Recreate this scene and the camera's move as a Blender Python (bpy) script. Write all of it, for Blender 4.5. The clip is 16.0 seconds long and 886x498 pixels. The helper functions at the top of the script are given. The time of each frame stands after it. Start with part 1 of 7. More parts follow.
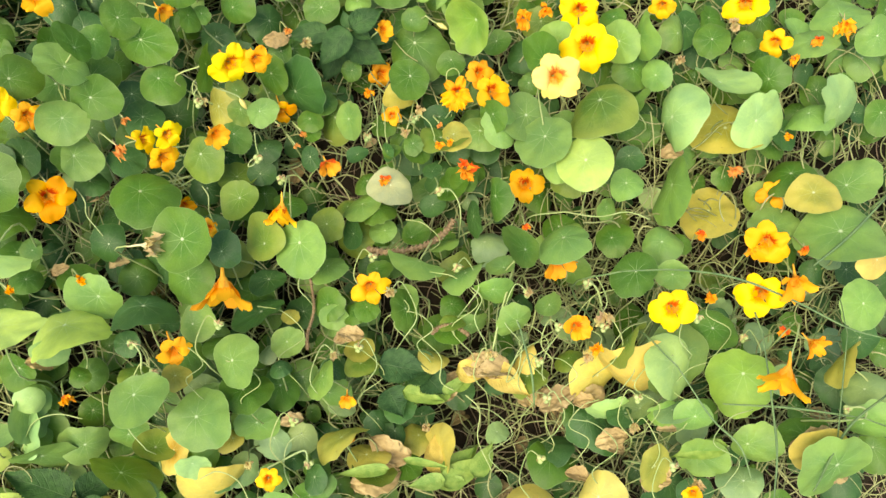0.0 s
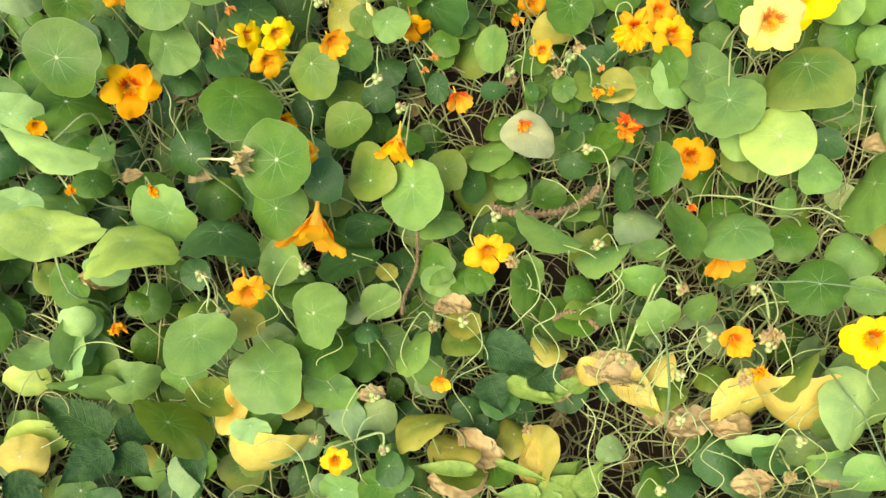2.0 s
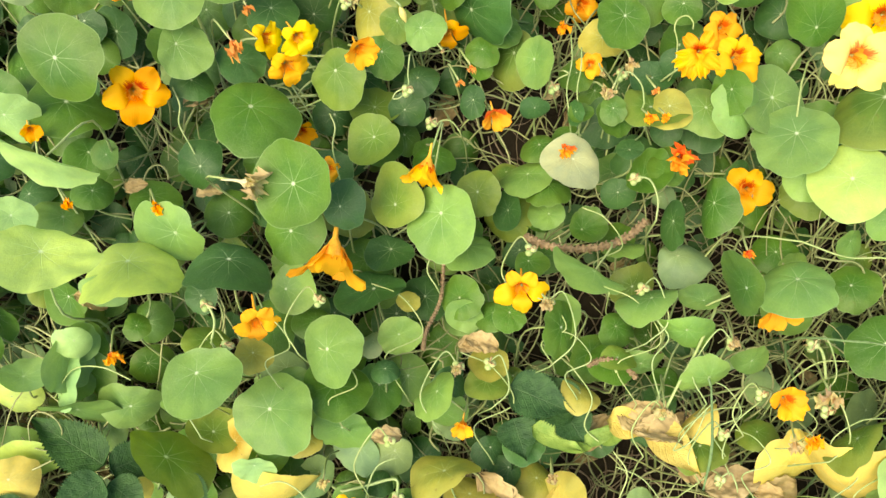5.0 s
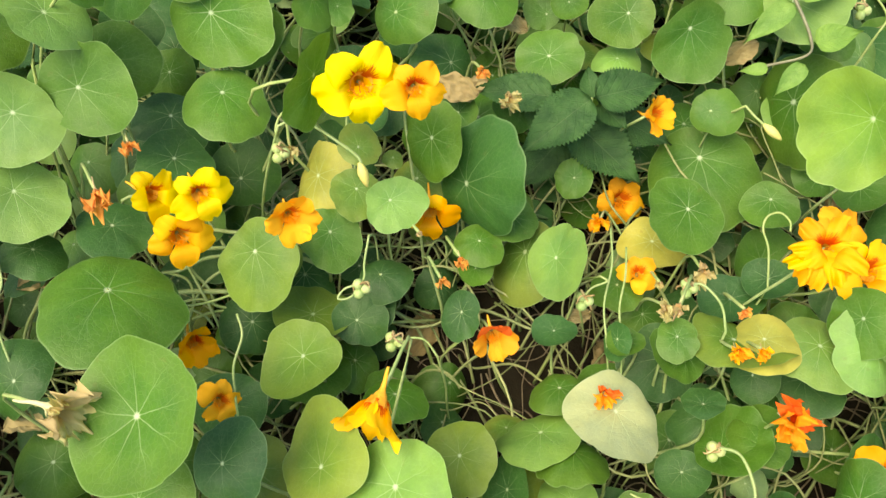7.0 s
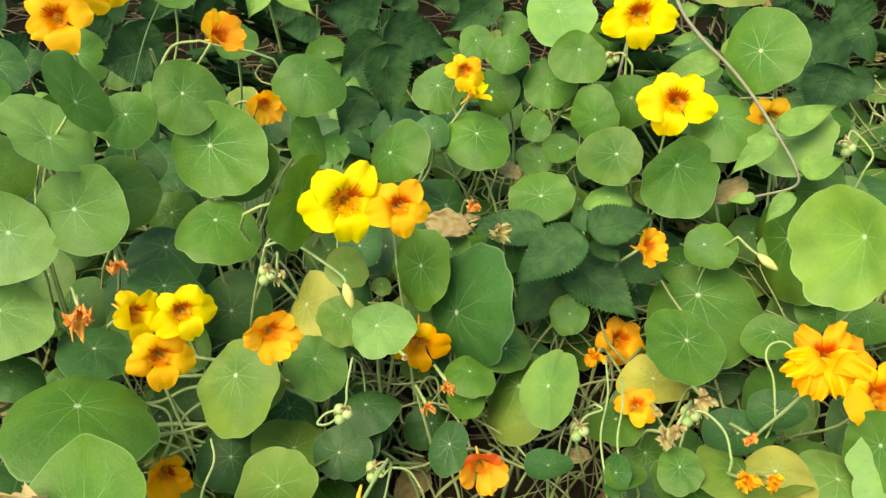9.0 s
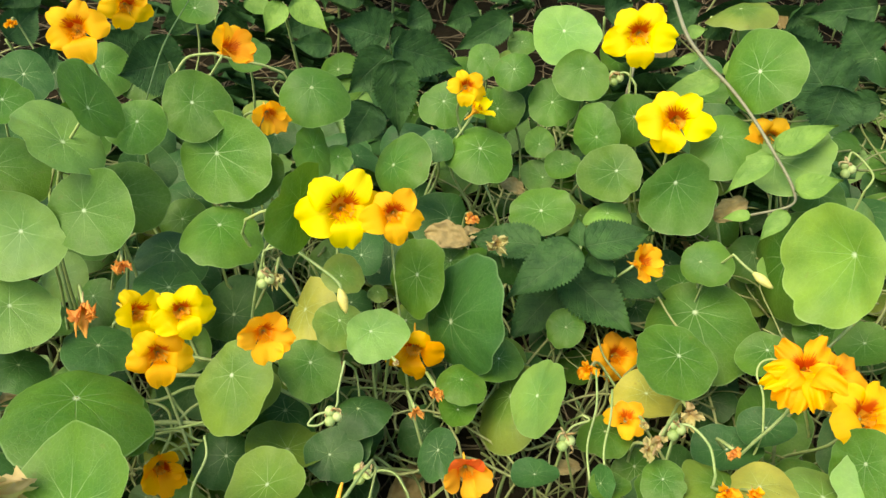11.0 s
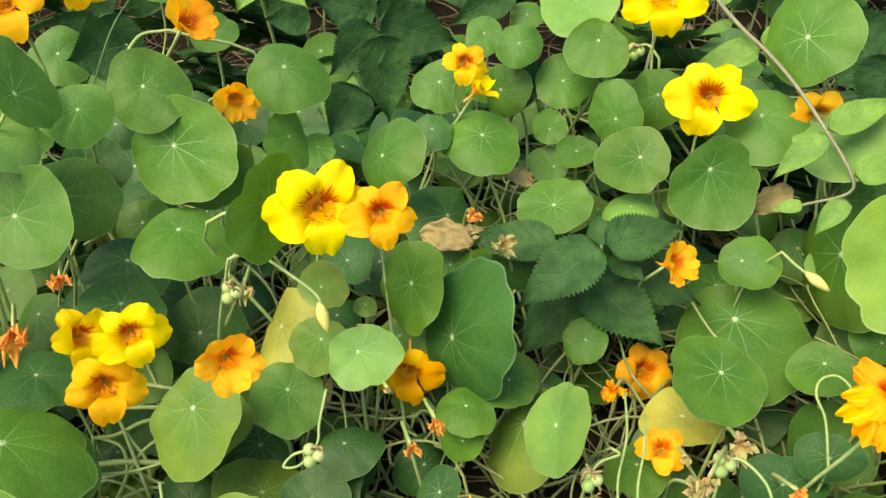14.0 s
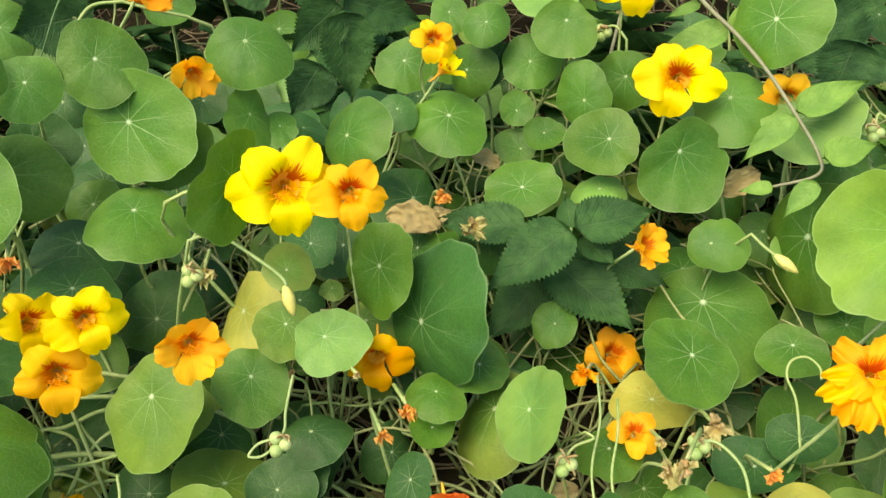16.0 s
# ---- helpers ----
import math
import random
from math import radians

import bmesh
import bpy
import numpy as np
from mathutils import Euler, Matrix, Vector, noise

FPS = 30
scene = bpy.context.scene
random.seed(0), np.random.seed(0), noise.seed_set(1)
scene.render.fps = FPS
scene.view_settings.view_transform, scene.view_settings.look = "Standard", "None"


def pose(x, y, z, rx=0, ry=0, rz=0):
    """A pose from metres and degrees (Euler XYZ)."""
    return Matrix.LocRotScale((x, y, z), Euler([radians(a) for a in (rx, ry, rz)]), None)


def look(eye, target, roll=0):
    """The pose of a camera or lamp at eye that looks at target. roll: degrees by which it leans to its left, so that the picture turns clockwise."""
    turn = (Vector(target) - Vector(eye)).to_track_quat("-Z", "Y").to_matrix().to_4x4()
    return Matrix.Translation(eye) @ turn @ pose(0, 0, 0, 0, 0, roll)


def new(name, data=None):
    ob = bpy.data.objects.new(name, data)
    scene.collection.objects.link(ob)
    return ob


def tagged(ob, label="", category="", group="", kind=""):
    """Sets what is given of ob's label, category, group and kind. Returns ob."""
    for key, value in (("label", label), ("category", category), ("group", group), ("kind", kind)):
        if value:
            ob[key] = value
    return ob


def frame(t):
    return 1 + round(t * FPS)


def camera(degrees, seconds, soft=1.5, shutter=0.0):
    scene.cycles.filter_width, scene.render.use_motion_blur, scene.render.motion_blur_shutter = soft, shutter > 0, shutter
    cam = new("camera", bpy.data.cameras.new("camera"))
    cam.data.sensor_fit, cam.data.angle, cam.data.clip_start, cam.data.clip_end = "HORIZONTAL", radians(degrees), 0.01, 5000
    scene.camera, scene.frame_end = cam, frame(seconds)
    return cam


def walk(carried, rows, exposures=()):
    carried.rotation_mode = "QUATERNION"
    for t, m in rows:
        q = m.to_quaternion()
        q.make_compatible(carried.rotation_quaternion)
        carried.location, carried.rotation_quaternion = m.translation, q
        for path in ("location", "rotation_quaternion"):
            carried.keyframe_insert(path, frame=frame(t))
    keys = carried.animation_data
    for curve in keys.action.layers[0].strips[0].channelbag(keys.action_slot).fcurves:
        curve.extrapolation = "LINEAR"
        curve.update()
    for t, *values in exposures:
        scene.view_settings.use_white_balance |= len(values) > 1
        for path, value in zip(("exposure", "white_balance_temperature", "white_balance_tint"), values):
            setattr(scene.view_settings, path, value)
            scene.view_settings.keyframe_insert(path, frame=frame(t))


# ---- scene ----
cam = camera(56.0, 16.0, 1.5)
PATH = [
    (0, -0.0865, -0.6275, 1.2259, 24.62, 0.16, -19.94),
    (0.5, -0.0869, -0.6067, 1.1907, 23.18, 0.37, -16.39),
    (1, -0.0982, -0.5970, 1.1362, 23.12, 0.87, -15.72),
    (1.5, -0.1222, -0.5726, 1.0772, 22.91, 1.11, -12.47),
    (2, -0.1296, -0.5351, 1.0373, 22.45, 1.28, -9.90),
    (2.5, -0.1337, -0.5260, 1.0150, 21.96, 1.44, -9.31),
    (3, -0.1393, -0.5224, 1.0034, 21.63, 0.56, -8.42),
    (3.2, -0.1356, -0.5218, 0.9949, 21.69, 0.50, -8.45),
    (5.3, -0.1306, -0.4074, 0.9866, 19.56, 1.16, -6.36),
    (5.5, -0.1323, -0.3944, 0.9693, 20.53, 1.23, -5.77),
    (6, -0.1135, -0.3806, 0.9113, 24.36, 2.15, -4.09),
    (6.5, -0.1008, -0.3581, 0.8041, 29.85, 1.18, -3.19),
    (7, -0.1032, -0.3047, 0.6845, 37.96, -1.15, -3.87),
    (7.5, -0.0990, -0.3164, 0.6450, 44.81, -0.59, -2.58),
    (8, -0.0859, -0.3237, 0.6112, 51.55, 0.19, -1.52),
    (8.5, -0.0740, -0.3342, 0.6307, 52.65, 0.84, -1.71),
    (8.7, -0.0754, -0.3386, 0.6313, 52.67, 0.31, -2.37),
    (11, -0.0458, -0.3618, 0.6295, 54.54, 0.52, 0.51),
    (11.5, -0.0474, -0.3565, 0.6281, 54.53, 1.52, 0.50),
    (12, -0.0562, -0.3428, 0.6202, 54.10, 1.89, 0.42),
    (12.5, -0.0470, -0.3252, 0.6093, 53.84, 1.60, 0.47),
    (13, -0.0419, -0.3070, 0.5989, 53.95, 1.92, 0.83),
    (13.5, -0.0432, -0.2890, 0.5883, 53.73, 1.85, 0.41),
    (14, -0.0445, -0.2834, 0.5798, 54.22, 1.53, -0.06),
    (14.5, -0.0441, -0.2875, 0.5751, 54.96, 0.55, -0.58),
    (15, -0.0423, -0.2877, 0.5688, 55.71, 0.46, -0.75),
    (15.5, -0.0521, -0.2808, 0.5695, 55.03, 0.47, -1.53),
    (16, -0.0574, -0.2749, 0.5674, 53.54, -0.53, -2.93),
]
walk(cam, [(t, pose(x, y, z, rx, ry, rz)) for t, x, y, z, rx, ry, rz in PATH], [(0, 1.27, 7800, 17), (3, 1.3, 7800, 17), (6, 1.40, 8000, 14), (8.5, 1.25, 8150, 7), (11, 1.22, 8150, 6), (16, 1.22, 8150, 6)])

# ---- light: soft daylight in open shade, from high on the left ----
world = bpy.data.worlds.new("sky")
scene.world = world
world.use_nodes = True
wn = world.node_tree.nodes
sky = wn.new("ShaderNodeTexSky")
sky.sky_type, sky.sun_disc = "NISHITA", False
sky.sun_elevation, sky.sun_rotation = radians(58), radians(-128)
world.node_tree.links.new(sky.outputs[0], wn["Background"].inputs[0])
wn["Background"].inputs[1].default_value = 0.15
sun = new("sun", bpy.data.lights.new("sun", "SUN"))
sun.data.energy, sun.data.angle, sun.data.color = 2.7, radians(45), (1.0, 0.93, 0.80)
sun.matrix_world = look((-1.9, -1.5, 4.0), (0, 0, 0))


# ---- materials ----
def shader(name):
    m = bpy.data.materials.new(name)
    m.use_nodes = True
    nt = m.node_tree
    return m, nt, nt.nodes["Principled BSDF"]


class Nodes:
    """Short hand for building node trees."""

    def __init__(self, nt):
        self.nt = nt

    def make(self, kind, **inputs):
        n = self.nt.nodes.new("ShaderNode" + kind)
        for k, v in inputs.items():
            self.put(n.inputs[k.replace("_", " ")], v)
        return n

    def put(self, socket, v):
        if isinstance(v, bpy.types.NodeSocket):
            self.nt.links.new(v, socket)
        else:
            socket.default_value = v

    def math(self, op, a, b=0.0, c=0.0):
        n = self.nt.nodes.new("ShaderNodeMath")
        n.operation = op
        for s, v in zip(n.inputs, (a, b, c)):
            self.put(s, v)
        return n.outputs[0]

    def step(self, v, lo, hi, to0=0.0, to1=1.0):
        n = self.nt.nodes.new("ShaderNodeMapRange")
        n.interpolation_type = "SMOOTHSTEP"
        for s, q in zip(n.inputs, (v, lo, hi, to0, to1)):
            self.put(s, q)
        return n.outputs[0]

    def mix(self, f, a, b, mode="MIX"):
        n = self.nt.nodes.new("ShaderNodeMix")
        n.data_type, n.blend_type = "RGBA", mode
        self.put(n.inputs[0], f)
        self.put(n.inputs[6], a)
        self.put(n.inputs[7], b)
        return n.outputs[2]

    def noise(self, scale, detail=3.0, rough=0.55, vector=None):
        n = self.nt.nodes.new("ShaderNodeTexNoise")
        n.inputs["Scale"].default_value, n.inputs["Detail"].default_value = scale, detail
        n.inputs["Roughness"].default_value = rough
        if vector is not None:
            self.nt.links.new(vector, n.inputs["Vector"])
        return n.outputs[0]

    def bump(self, height, strength, distance):
        n = self.nt.nodes.new("ShaderNodeBump")
        n.inputs["Strength"].default_value, n.inputs["Distance"].default_value = strength, distance
        self.nt.links.new(height, n.inputs["Height"])
        return n.outputs[0]

    def thin(self, principled, colour, share):
        """Lets light through a thin leaf or petal."""
        tl = self.make("BsdfTranslucent", Color=colour)
        ms = self.make("MixShader", Fac=share)
        self.nt.links.new(principled.outputs[0], ms.inputs[1])
        self.nt.links.new(tl.outputs[0], ms.inputs[2])
        self.nt.links.new(ms.outputs[0], self.nt.nodes["Material Output"].inputs[0])


def round_leaf_material():
    m, nt, p = shader("round_leaf")
    k = Nodes(nt)
    info = k.make("ObjectInfo")
    pos = k.make("NewGeometry").outputs["Position"]
    uv = k.make("UVMap").outputs[0]
    sp = k.make("SeparateXYZ", Vector=uv)
    u, v = sp.outputs[0], sp.outputs[1]
    wob = k.math("MULTIPLY", k.math("SUBTRACT", k.noise(55, 2, 0.5, pos), 0.5), 0.55)
    # nine ribs running out from the stalk, each forking half way
    turn = k.math("ADD", k.math("MULTIPLY", u, 9.0), k.math("MULTIPLY", wob, v))
    near = k.math("ABSOLUTE", k.math("SUBTRACT", k.math("FRACT", turn), 0.5))
    gap = k.math("MULTIPLY", k.math("SUBTRACT", 0.5, near), k.math("MULTIPLY", v, 0.70))
    width = k.step(v, 0.0, 1.0, 0.014, 0.006)
    rib = k.math("SUBTRACT", 1.0, k.step(gap, 0.0, width))
    fork = k.math("MULTIPLY", k.math("SUBTRACT", v, 0.42), 0.36)
    fgap = k.math("ABSOLUTE", k.math("SUBTRACT", gap, fork))
    frib = k.math("MULTIPLY", k.math("SUBTRACT", 1.0, k.step(fgap, 0.0, 0.011)), k.step(v, 0.42, 0.5))
    ribs = k.math("MAXIMUM", rib, k.math("MULTIPLY", frib, 0.55))
    ribs = k.math("MULTIPLY", ribs, k.step(v, 0.75, 1.0, 1.0, 0.25))
    ribs = k.math("MULTIPLY", ribs, k.step(v, 0.15, 0.85, 1.0, 0.22))
    cell = k.make("TexVoronoi", Scale=260.0, Vector=pos)
    cell.feature = "DISTANCE_TO_EDGE"
    net = k.math("SUBTRACT", 1.0, k.step(cell.outputs[0], 0.0, 0.10))
    spot = k.math("SUBTRACT", 1.0, k.step(v, 0.012, 0.07))
    base = info.outputs["Color"]
    rand = info.outputs["Random"]
    blotch = k.noise(26, 4, 0.6, pos)
    fine = k.noise(420, 2, 0.5, pos)
    tone = k.mix(k.step(blotch, 0.3, 0.75), k.mix(1.0, base, (0.78, 0.82, 0.8, 1), "MULTIPLY"), k.mix(1.0, base, (1.22, 1.12, 0.92, 1), "MULTIPLY"))
    tone = k.mix(k.step(rand, 0, 1, 0.0, 0.5), tone, k.mix(1.0, tone, (0.80, 0.90, 1.06, 1), "MULTIPLY"))
    tone = k.mix(k.step(fine, 0.35, 0.7, 0.0, 0.18), tone, k.mix(1.0, tone, (1.3, 1.3, 1.2, 1), "MULTIPLY"))
    # old leaves yellow from the margin inwards and carry brown flecks
    old = info.outputs["Alpha"]
    ageing = k.math("MULTIPLY", old, k.step(k.math("ADD", v, k.math("MULTIPLY", blotch, 0.9)), 0.75, 1.35))
    tone = k.mix(ageing, tone, (0.62, 0.52, 0.12, 1))
    fleck = k.math("MULTIPLY", k.step(k.noise(150, 2, 0.5, pos), 0.68, 0.74), k.math("MULTIPLY", k.math("ADD", old, 0.12), 0.8))
    tone = k.mix(fleck, tone, (0.16, 0.10, 0.035, 1))
    pale = k.mix(0.62, base, (0.50, 0.66, 0.36, 1))
    tone = k.mix(k.math("MULTIPLY", net, 0.045), tone, pale)
    tone = k.mix(k.math("MULTIPLY", ribs, k.step(k.math("FRACT", k.math("MULTIPLY", rand, 7.3)), 0.0, 1.0, 0.28, 0.55)), tone, pale)
    tone = k.mix(k.math("MULTIPLY", spot, 0.65), tone, (0.62, 0.75, 0.50, 1))
    tone = k.mix(k.step(v, 0.975, 0.995, 0.0, 0.22), tone, pale)
    k.put(p.inputs["Base Color"], tone)
    p.inputs["Roughness"].default_value = 0.52
    p.inputs["Specular IOR Level"].default_value = 0.34
    h = k.math("ADD", k.math("MULTIPLY", k.math("MAXIMUM", ribs, k.math("MULTIPLY", net, 0.3)), -0.5), k.math("ADD", k.math("MULTIPLY", fine, 0.35), k.math("MULTIPLY", k.noise(140, 3, 0.5, pos), 0.8)))
    k.put(p.inputs["Normal"], k.bump(h, 0.42, 0.0012))
    k.thin(p, k.mix(1.0, tone, (1.15, 1.2, 0.5, 1), "MULTIPLY"), 0.26)
    return m


def petal_material():
    m, nt, p = shader("petal")
    k = Nodes(nt)
    info = k.make("ObjectInfo")
    uv = k.make("UVMap").outputs[0]
    sp = k.make("SeparateXYZ", Vector=uv)
    u, v = sp.outputs[0], sp.outputs[1]
    pos = k.make("NewGeometry").outputs["Position"]
    # streaks that run along the petal
    line = k.make("CombineXYZ", X=k.math("MULTIPLY", u, 26.0), Y=k.math("MULTIPLY", v, 1.6), Z=k.math("MULTIPLY", info.outputs["Random"], 50.0))
    streak = k.noise(1.0, 2, 0.6, line.outputs[0])
    across = k.math("ABSOLUTE", k.math("SUBTRACT", u, 0.5))
    reach = k.math("ADD", k.step(streak, 0.38, 0.66, 0.26, 0.48), k.math("MULTIPLY", across, -0.40))
    red = k.math("MULTIPLY", k.math("SUBTRACT", 1.0, k.step(v, k.math("SUBTRACT", reach, 0.10), k.math("ADD", reach, 0.05))), info.outputs["Alpha"])
    base = info.outputs["Color"]
    cloud = k.noise(45, 3, 0.6, pos)
    tone = k.mix(k.step(cloud, 0.45, 0.8, 0.0, 0.18), base, k.mix(1.0, base, (1.0, 0.86, 0.7, 1), "MULTIPLY"))
    tone = k.mix(k.step(v, 0.10, 0.50, 0.45, 0.0), tone, k.mix(1.0, base, (1.0, 0.72, 0.5, 1), "MULTIPLY"))
    tone = k.mix(k.step(streak, 0.52, 0.8, 0.0, 0.20), tone, k.mix(1.0, base, (1.0, 0.74, 0.5, 1), "MULTIPLY"))
    tone = k.mix(k.math("MULTIPLY", red, 0.92), tone, (0.58, 0.040, 0.004, 1))
    k.put(p.inputs["Base Color"], tone)
    p.inputs["Roughness"].default_value = 0.62
    p.inputs["Specular IOR Level"].default_value = 0.25
    k.put(p.inputs["Normal"], k.bump(k.math("ADD", streak, k.math("MULTIPLY", cloud, 0.5)), 0.35, 0.0012))
    k.thin(p, k.mix(1.0, tone, (1.0, 0.92, 0.6, 1), "MULTIPLY"), 0.46)
    return m


def plain_material(name, a, b, scale=120, rough=0.6, share=0.0, relief=0.0008, gloss=0.3):
    """A surface that wanders between two colours at two scales."""
    m, nt, p = shader(name)
    k = Nodes(nt)
    info = k.make("ObjectInfo")
    isle = k.make("NewGeometry")
    pos = isle.outputs["Position"]
    big = k.noise(scale * 0.25, 3, 0.6, pos)
    small = k.noise(scale * 2.2, 3, 0.6, pos)
    f = k.math("ADD", k.math("MULTIPLY", k.step(big, 0.3, 0.7), 0.5), k.math("MULTIPLY", isle.outputs["Random Per Island"], 0.5))
    tone = k.mix(f, (*a, 1), (*b, 1))
    tone = k.mix(k.step(small, 0.4, 0.75, 0.0, 0.4), tone, k.mix(1.0, tone, (0.55, 0.55, 0.55, 1), "MULTIPLY"))
    tone = k.mix(k.step(info.outputs["Random"], 0, 1, 0, 0.35), tone, k.mix(1.0, tone, (1.25, 1.1, 0.8, 1), "MULTIPLY"))
    k.put(p.inputs["Base Color"], tone)
    p.inputs["Roughness"].default_value = rough
    p.inputs["Specular IOR Level"].default_value = gloss
    k.put(p.inputs["Normal"], k.bump(small, 0.5, relief))
    if share:
        k.thin(p, tone, share)
    return m


def pinnate_material(name, a, b, rough=0.55, veins=1.0):
    """Pointed leaves: a midrib, slanting side ribs and quilted blades between them."""
    m, nt, p = shader(name)
    k = Nodes(nt)
    info = k.make("ObjectInfo")
    uv = k.make("UVMap").outputs[0]
    sp = k.make("SeparateXYZ", Vector=uv)
    u, v = sp.outputs[0], sp.outputs[1]
    pos = k.make("NewGeometry").outputs["Position"]
    side = k.math("ABSOLUTE", k.math("SUBTRACT", u, 0.5))
    mid = k.math("SUBTRACT", 1.0, k.step(side, 0.0, 0.018))
    run = k.math("FRACT", k.math("SUBTRACT", k.math("MULTIPLY", v, 8.0), k.math("MULTIPLY", side, 4.2)))
    gap = k.math("ABSOLUTE", k.math("SUBTRACT", run, 0.5))
    ribs = k.math("SUBTRACT", 1.0, k.step(gap, 0.0, 0.10))
    cloud = k.noise(70, 4, 0.6, pos)
    fine = k.noise(520, 2, 0.5, pos)
    tone = k.mix(k.step(cloud, 0.3, 0.7), (*a, 1), (*b, 1))
    tone = k.mix(k.step(info.outputs["Random"], 0, 1, 0, 0.5), tone, k.mix(1.0, tone, (1.25, 1.2, 0.9, 1), "MULTIPLY"))
    tone = k.mix(k.math("MULTIPLY", ribs, 0.12 * veins), tone, k.mix(0.5, tone, (0.25, 0.33, 0.2, 1)))
    tone = k.mix(k.math("MULTIPLY", mid, 0.22 * veins), tone, (0.24, 0.33, 0.18, 1))
    k.put(p.inputs["Base Color"], tone)
    p.inputs["Roughness"].default_value = rough
    p.inputs["Specular IOR Level"].default_value = 0.16
    h = k.math("ADD", k.math("MULTIPLY", k.math("MAXIMUM", ribs, mid), -1.0 * veins), k.math("ADD", fine, k.math("ADD", cloud, k.math("MULTIPLY", k.noise(240, 2, 0.5, pos), 1.5))))
    k.put(p.inputs["Normal"], k.bump(h, 0.5, 0.0012))
    k.thin(p, tone, 0.18)
    return m


LEAF = round_leaf_material()
PETAL = petal_material()
STALK = plain_material("green_stalk", (0.17, 0.28, 0.085), (0.36, 0.44, 0.20), 200, 0.5)
RUNNER = plain_material("green_runner", (0.095, 0.145, 0.042), (0.34, 0.37, 0.165), 160, 0.55)
STRAW = plain_material("dry_straw", (0.085, 0.068, 0.042), (0.29, 0.24, 0.155), 160, 0.85, 0.0, 0.0008, 0.12)
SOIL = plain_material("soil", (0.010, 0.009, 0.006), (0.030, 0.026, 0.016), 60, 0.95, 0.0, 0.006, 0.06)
DRY = plain_material("dry_leaf", (0.22, 0.165, 0.072), (0.57, 0.485, 0.24), 90, 0.85, 0.2)
WITHER = plain_material("withered_petal", (0.26, 0.17, 0.07), (0.58, 0.49, 0.27), 220, 0.75, 0.2)
POD = plain_material("seed_pod", (0.22, 0.34, 0.11), (0.38, 0.47, 0.21), 260, 0.5)
BUD = plain_material("bud", (0.55, 0.52, 0.12), (0.70, 0.66, 0.25), 200, 0.5, 0.2)
TWIG = plain_material("twig_bark", (0.12, 0.085, 0.04), (0.30, 0.225, 0.12), 260, 0.8)
VINE = plain_material("vine_stem", (0.16, 0.15, 0.10), (0.26, 0.28, 0.17), 200, 0.6)
GRASS = plain_material("grass", (0.07, 0.15, 0.06), (0.15, 0.26, 0.10), 120, 0.5, 0.15)
STAMEN = plain_material("stamen", (0.66, 0.20, 0.008), (0.88, 0.46, 0.02), 300, 0.6, 0.25)
NETTLE = pinnate_material("toothed_leaf", (0.018, 0.060, 0.020), (0.038, 0.105, 0.032), 0.55, 0.7)
CLIMB = pinnate_material("climber_leaf", (0.10, 0.21, 0.045), (0.16, 0.29, 0.065), 0.45, 0.4)
WEED = pinnate_material("weed_leaf", (0.12, 0.24, 0.05), (0.22, 0.34, 0.08), 0.42, 0.3)
YELLOWED = pinnate_material("yellowed_leaf", (0.42, 0.35, 0.085), (0.58, 0.48, 0.13), 0.6)

# base colour, and how far the leaf has aged
TONES = {
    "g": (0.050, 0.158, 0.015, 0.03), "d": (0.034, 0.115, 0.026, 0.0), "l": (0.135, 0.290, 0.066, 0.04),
    "L": (0.42, 0.60, 0.15, 0.0), "M": (0.27, 0.47, 0.17, 0.02), "m": (0.145, 0.305, 0.045, 0.05), "y": (0.098, 0.200, 0.026, 0.10), "Z": (0.31, 0.33, 0.060, 0.25),
    "Y": (0.62, 0.51, 0.12, 0.15), "P": (0.30, 0.38, 0.19, 0.05), "B": (0.19, 0.32, 0.13, 0.0), "O": (0.42, 0.28, 0.03, 0.6),
}
WORDS = {"g": "fresh green", "d": "dark bluish green", "l": "light green", "L": "bright pale green", "M": "pale mint green", "m": "light yellowish green", "y": "yellowish green",
         "Z": "ageing olive-yellow", "Y": "yellowed", "P": "faded whitish green", "B": "grey-green underside", "O": "brownish orange dying"}
BLOOMS = {"y": (1.0, 0.76, 0.014, 0.95), "a": (1.0, 0.56, 0.016, 0.95), "o": (1.0, 0.49, 0.024, 0.75), "v": (1.0, 0.82, 0.22, 0.8), "k": (1.0, 0.47, 0.006, 1.0), "r": (0.98, 0.44, 0.03, 1.0), "b": (0.58, 0.50, 0.23, 0.15), "t": (0.85, 0.40, 0.09, 0.5)}
BLOOM_WORDS = {"y": "bright yellow", "a": "amber-yellow", "o": "orange", "v": "pale cream-yellow", "k": "vivid orange", "r": "orange and dark red", "b": "dried beige", "t": "dried rust-orange"}


# ---- building ----
def lie(x, y):
    """Height of the soil."""
    far = max(abs(x), abs(y))
    slope = 0.2158 * max(-1.2, min(1.2, y))
    bank = max(0.0, min(1.0, (0.05 - y) / 0.40))
    return 0.055 - 0.105 * bank * bank * (3 - 2 * bank) + slope + 0.012 * noise.noise((x * 6, y * 6, 0)) + 0.02 * noise.noise((x * 1.7, y * 1.7, 3)) - 0.02 * max(0, far - 1.5)


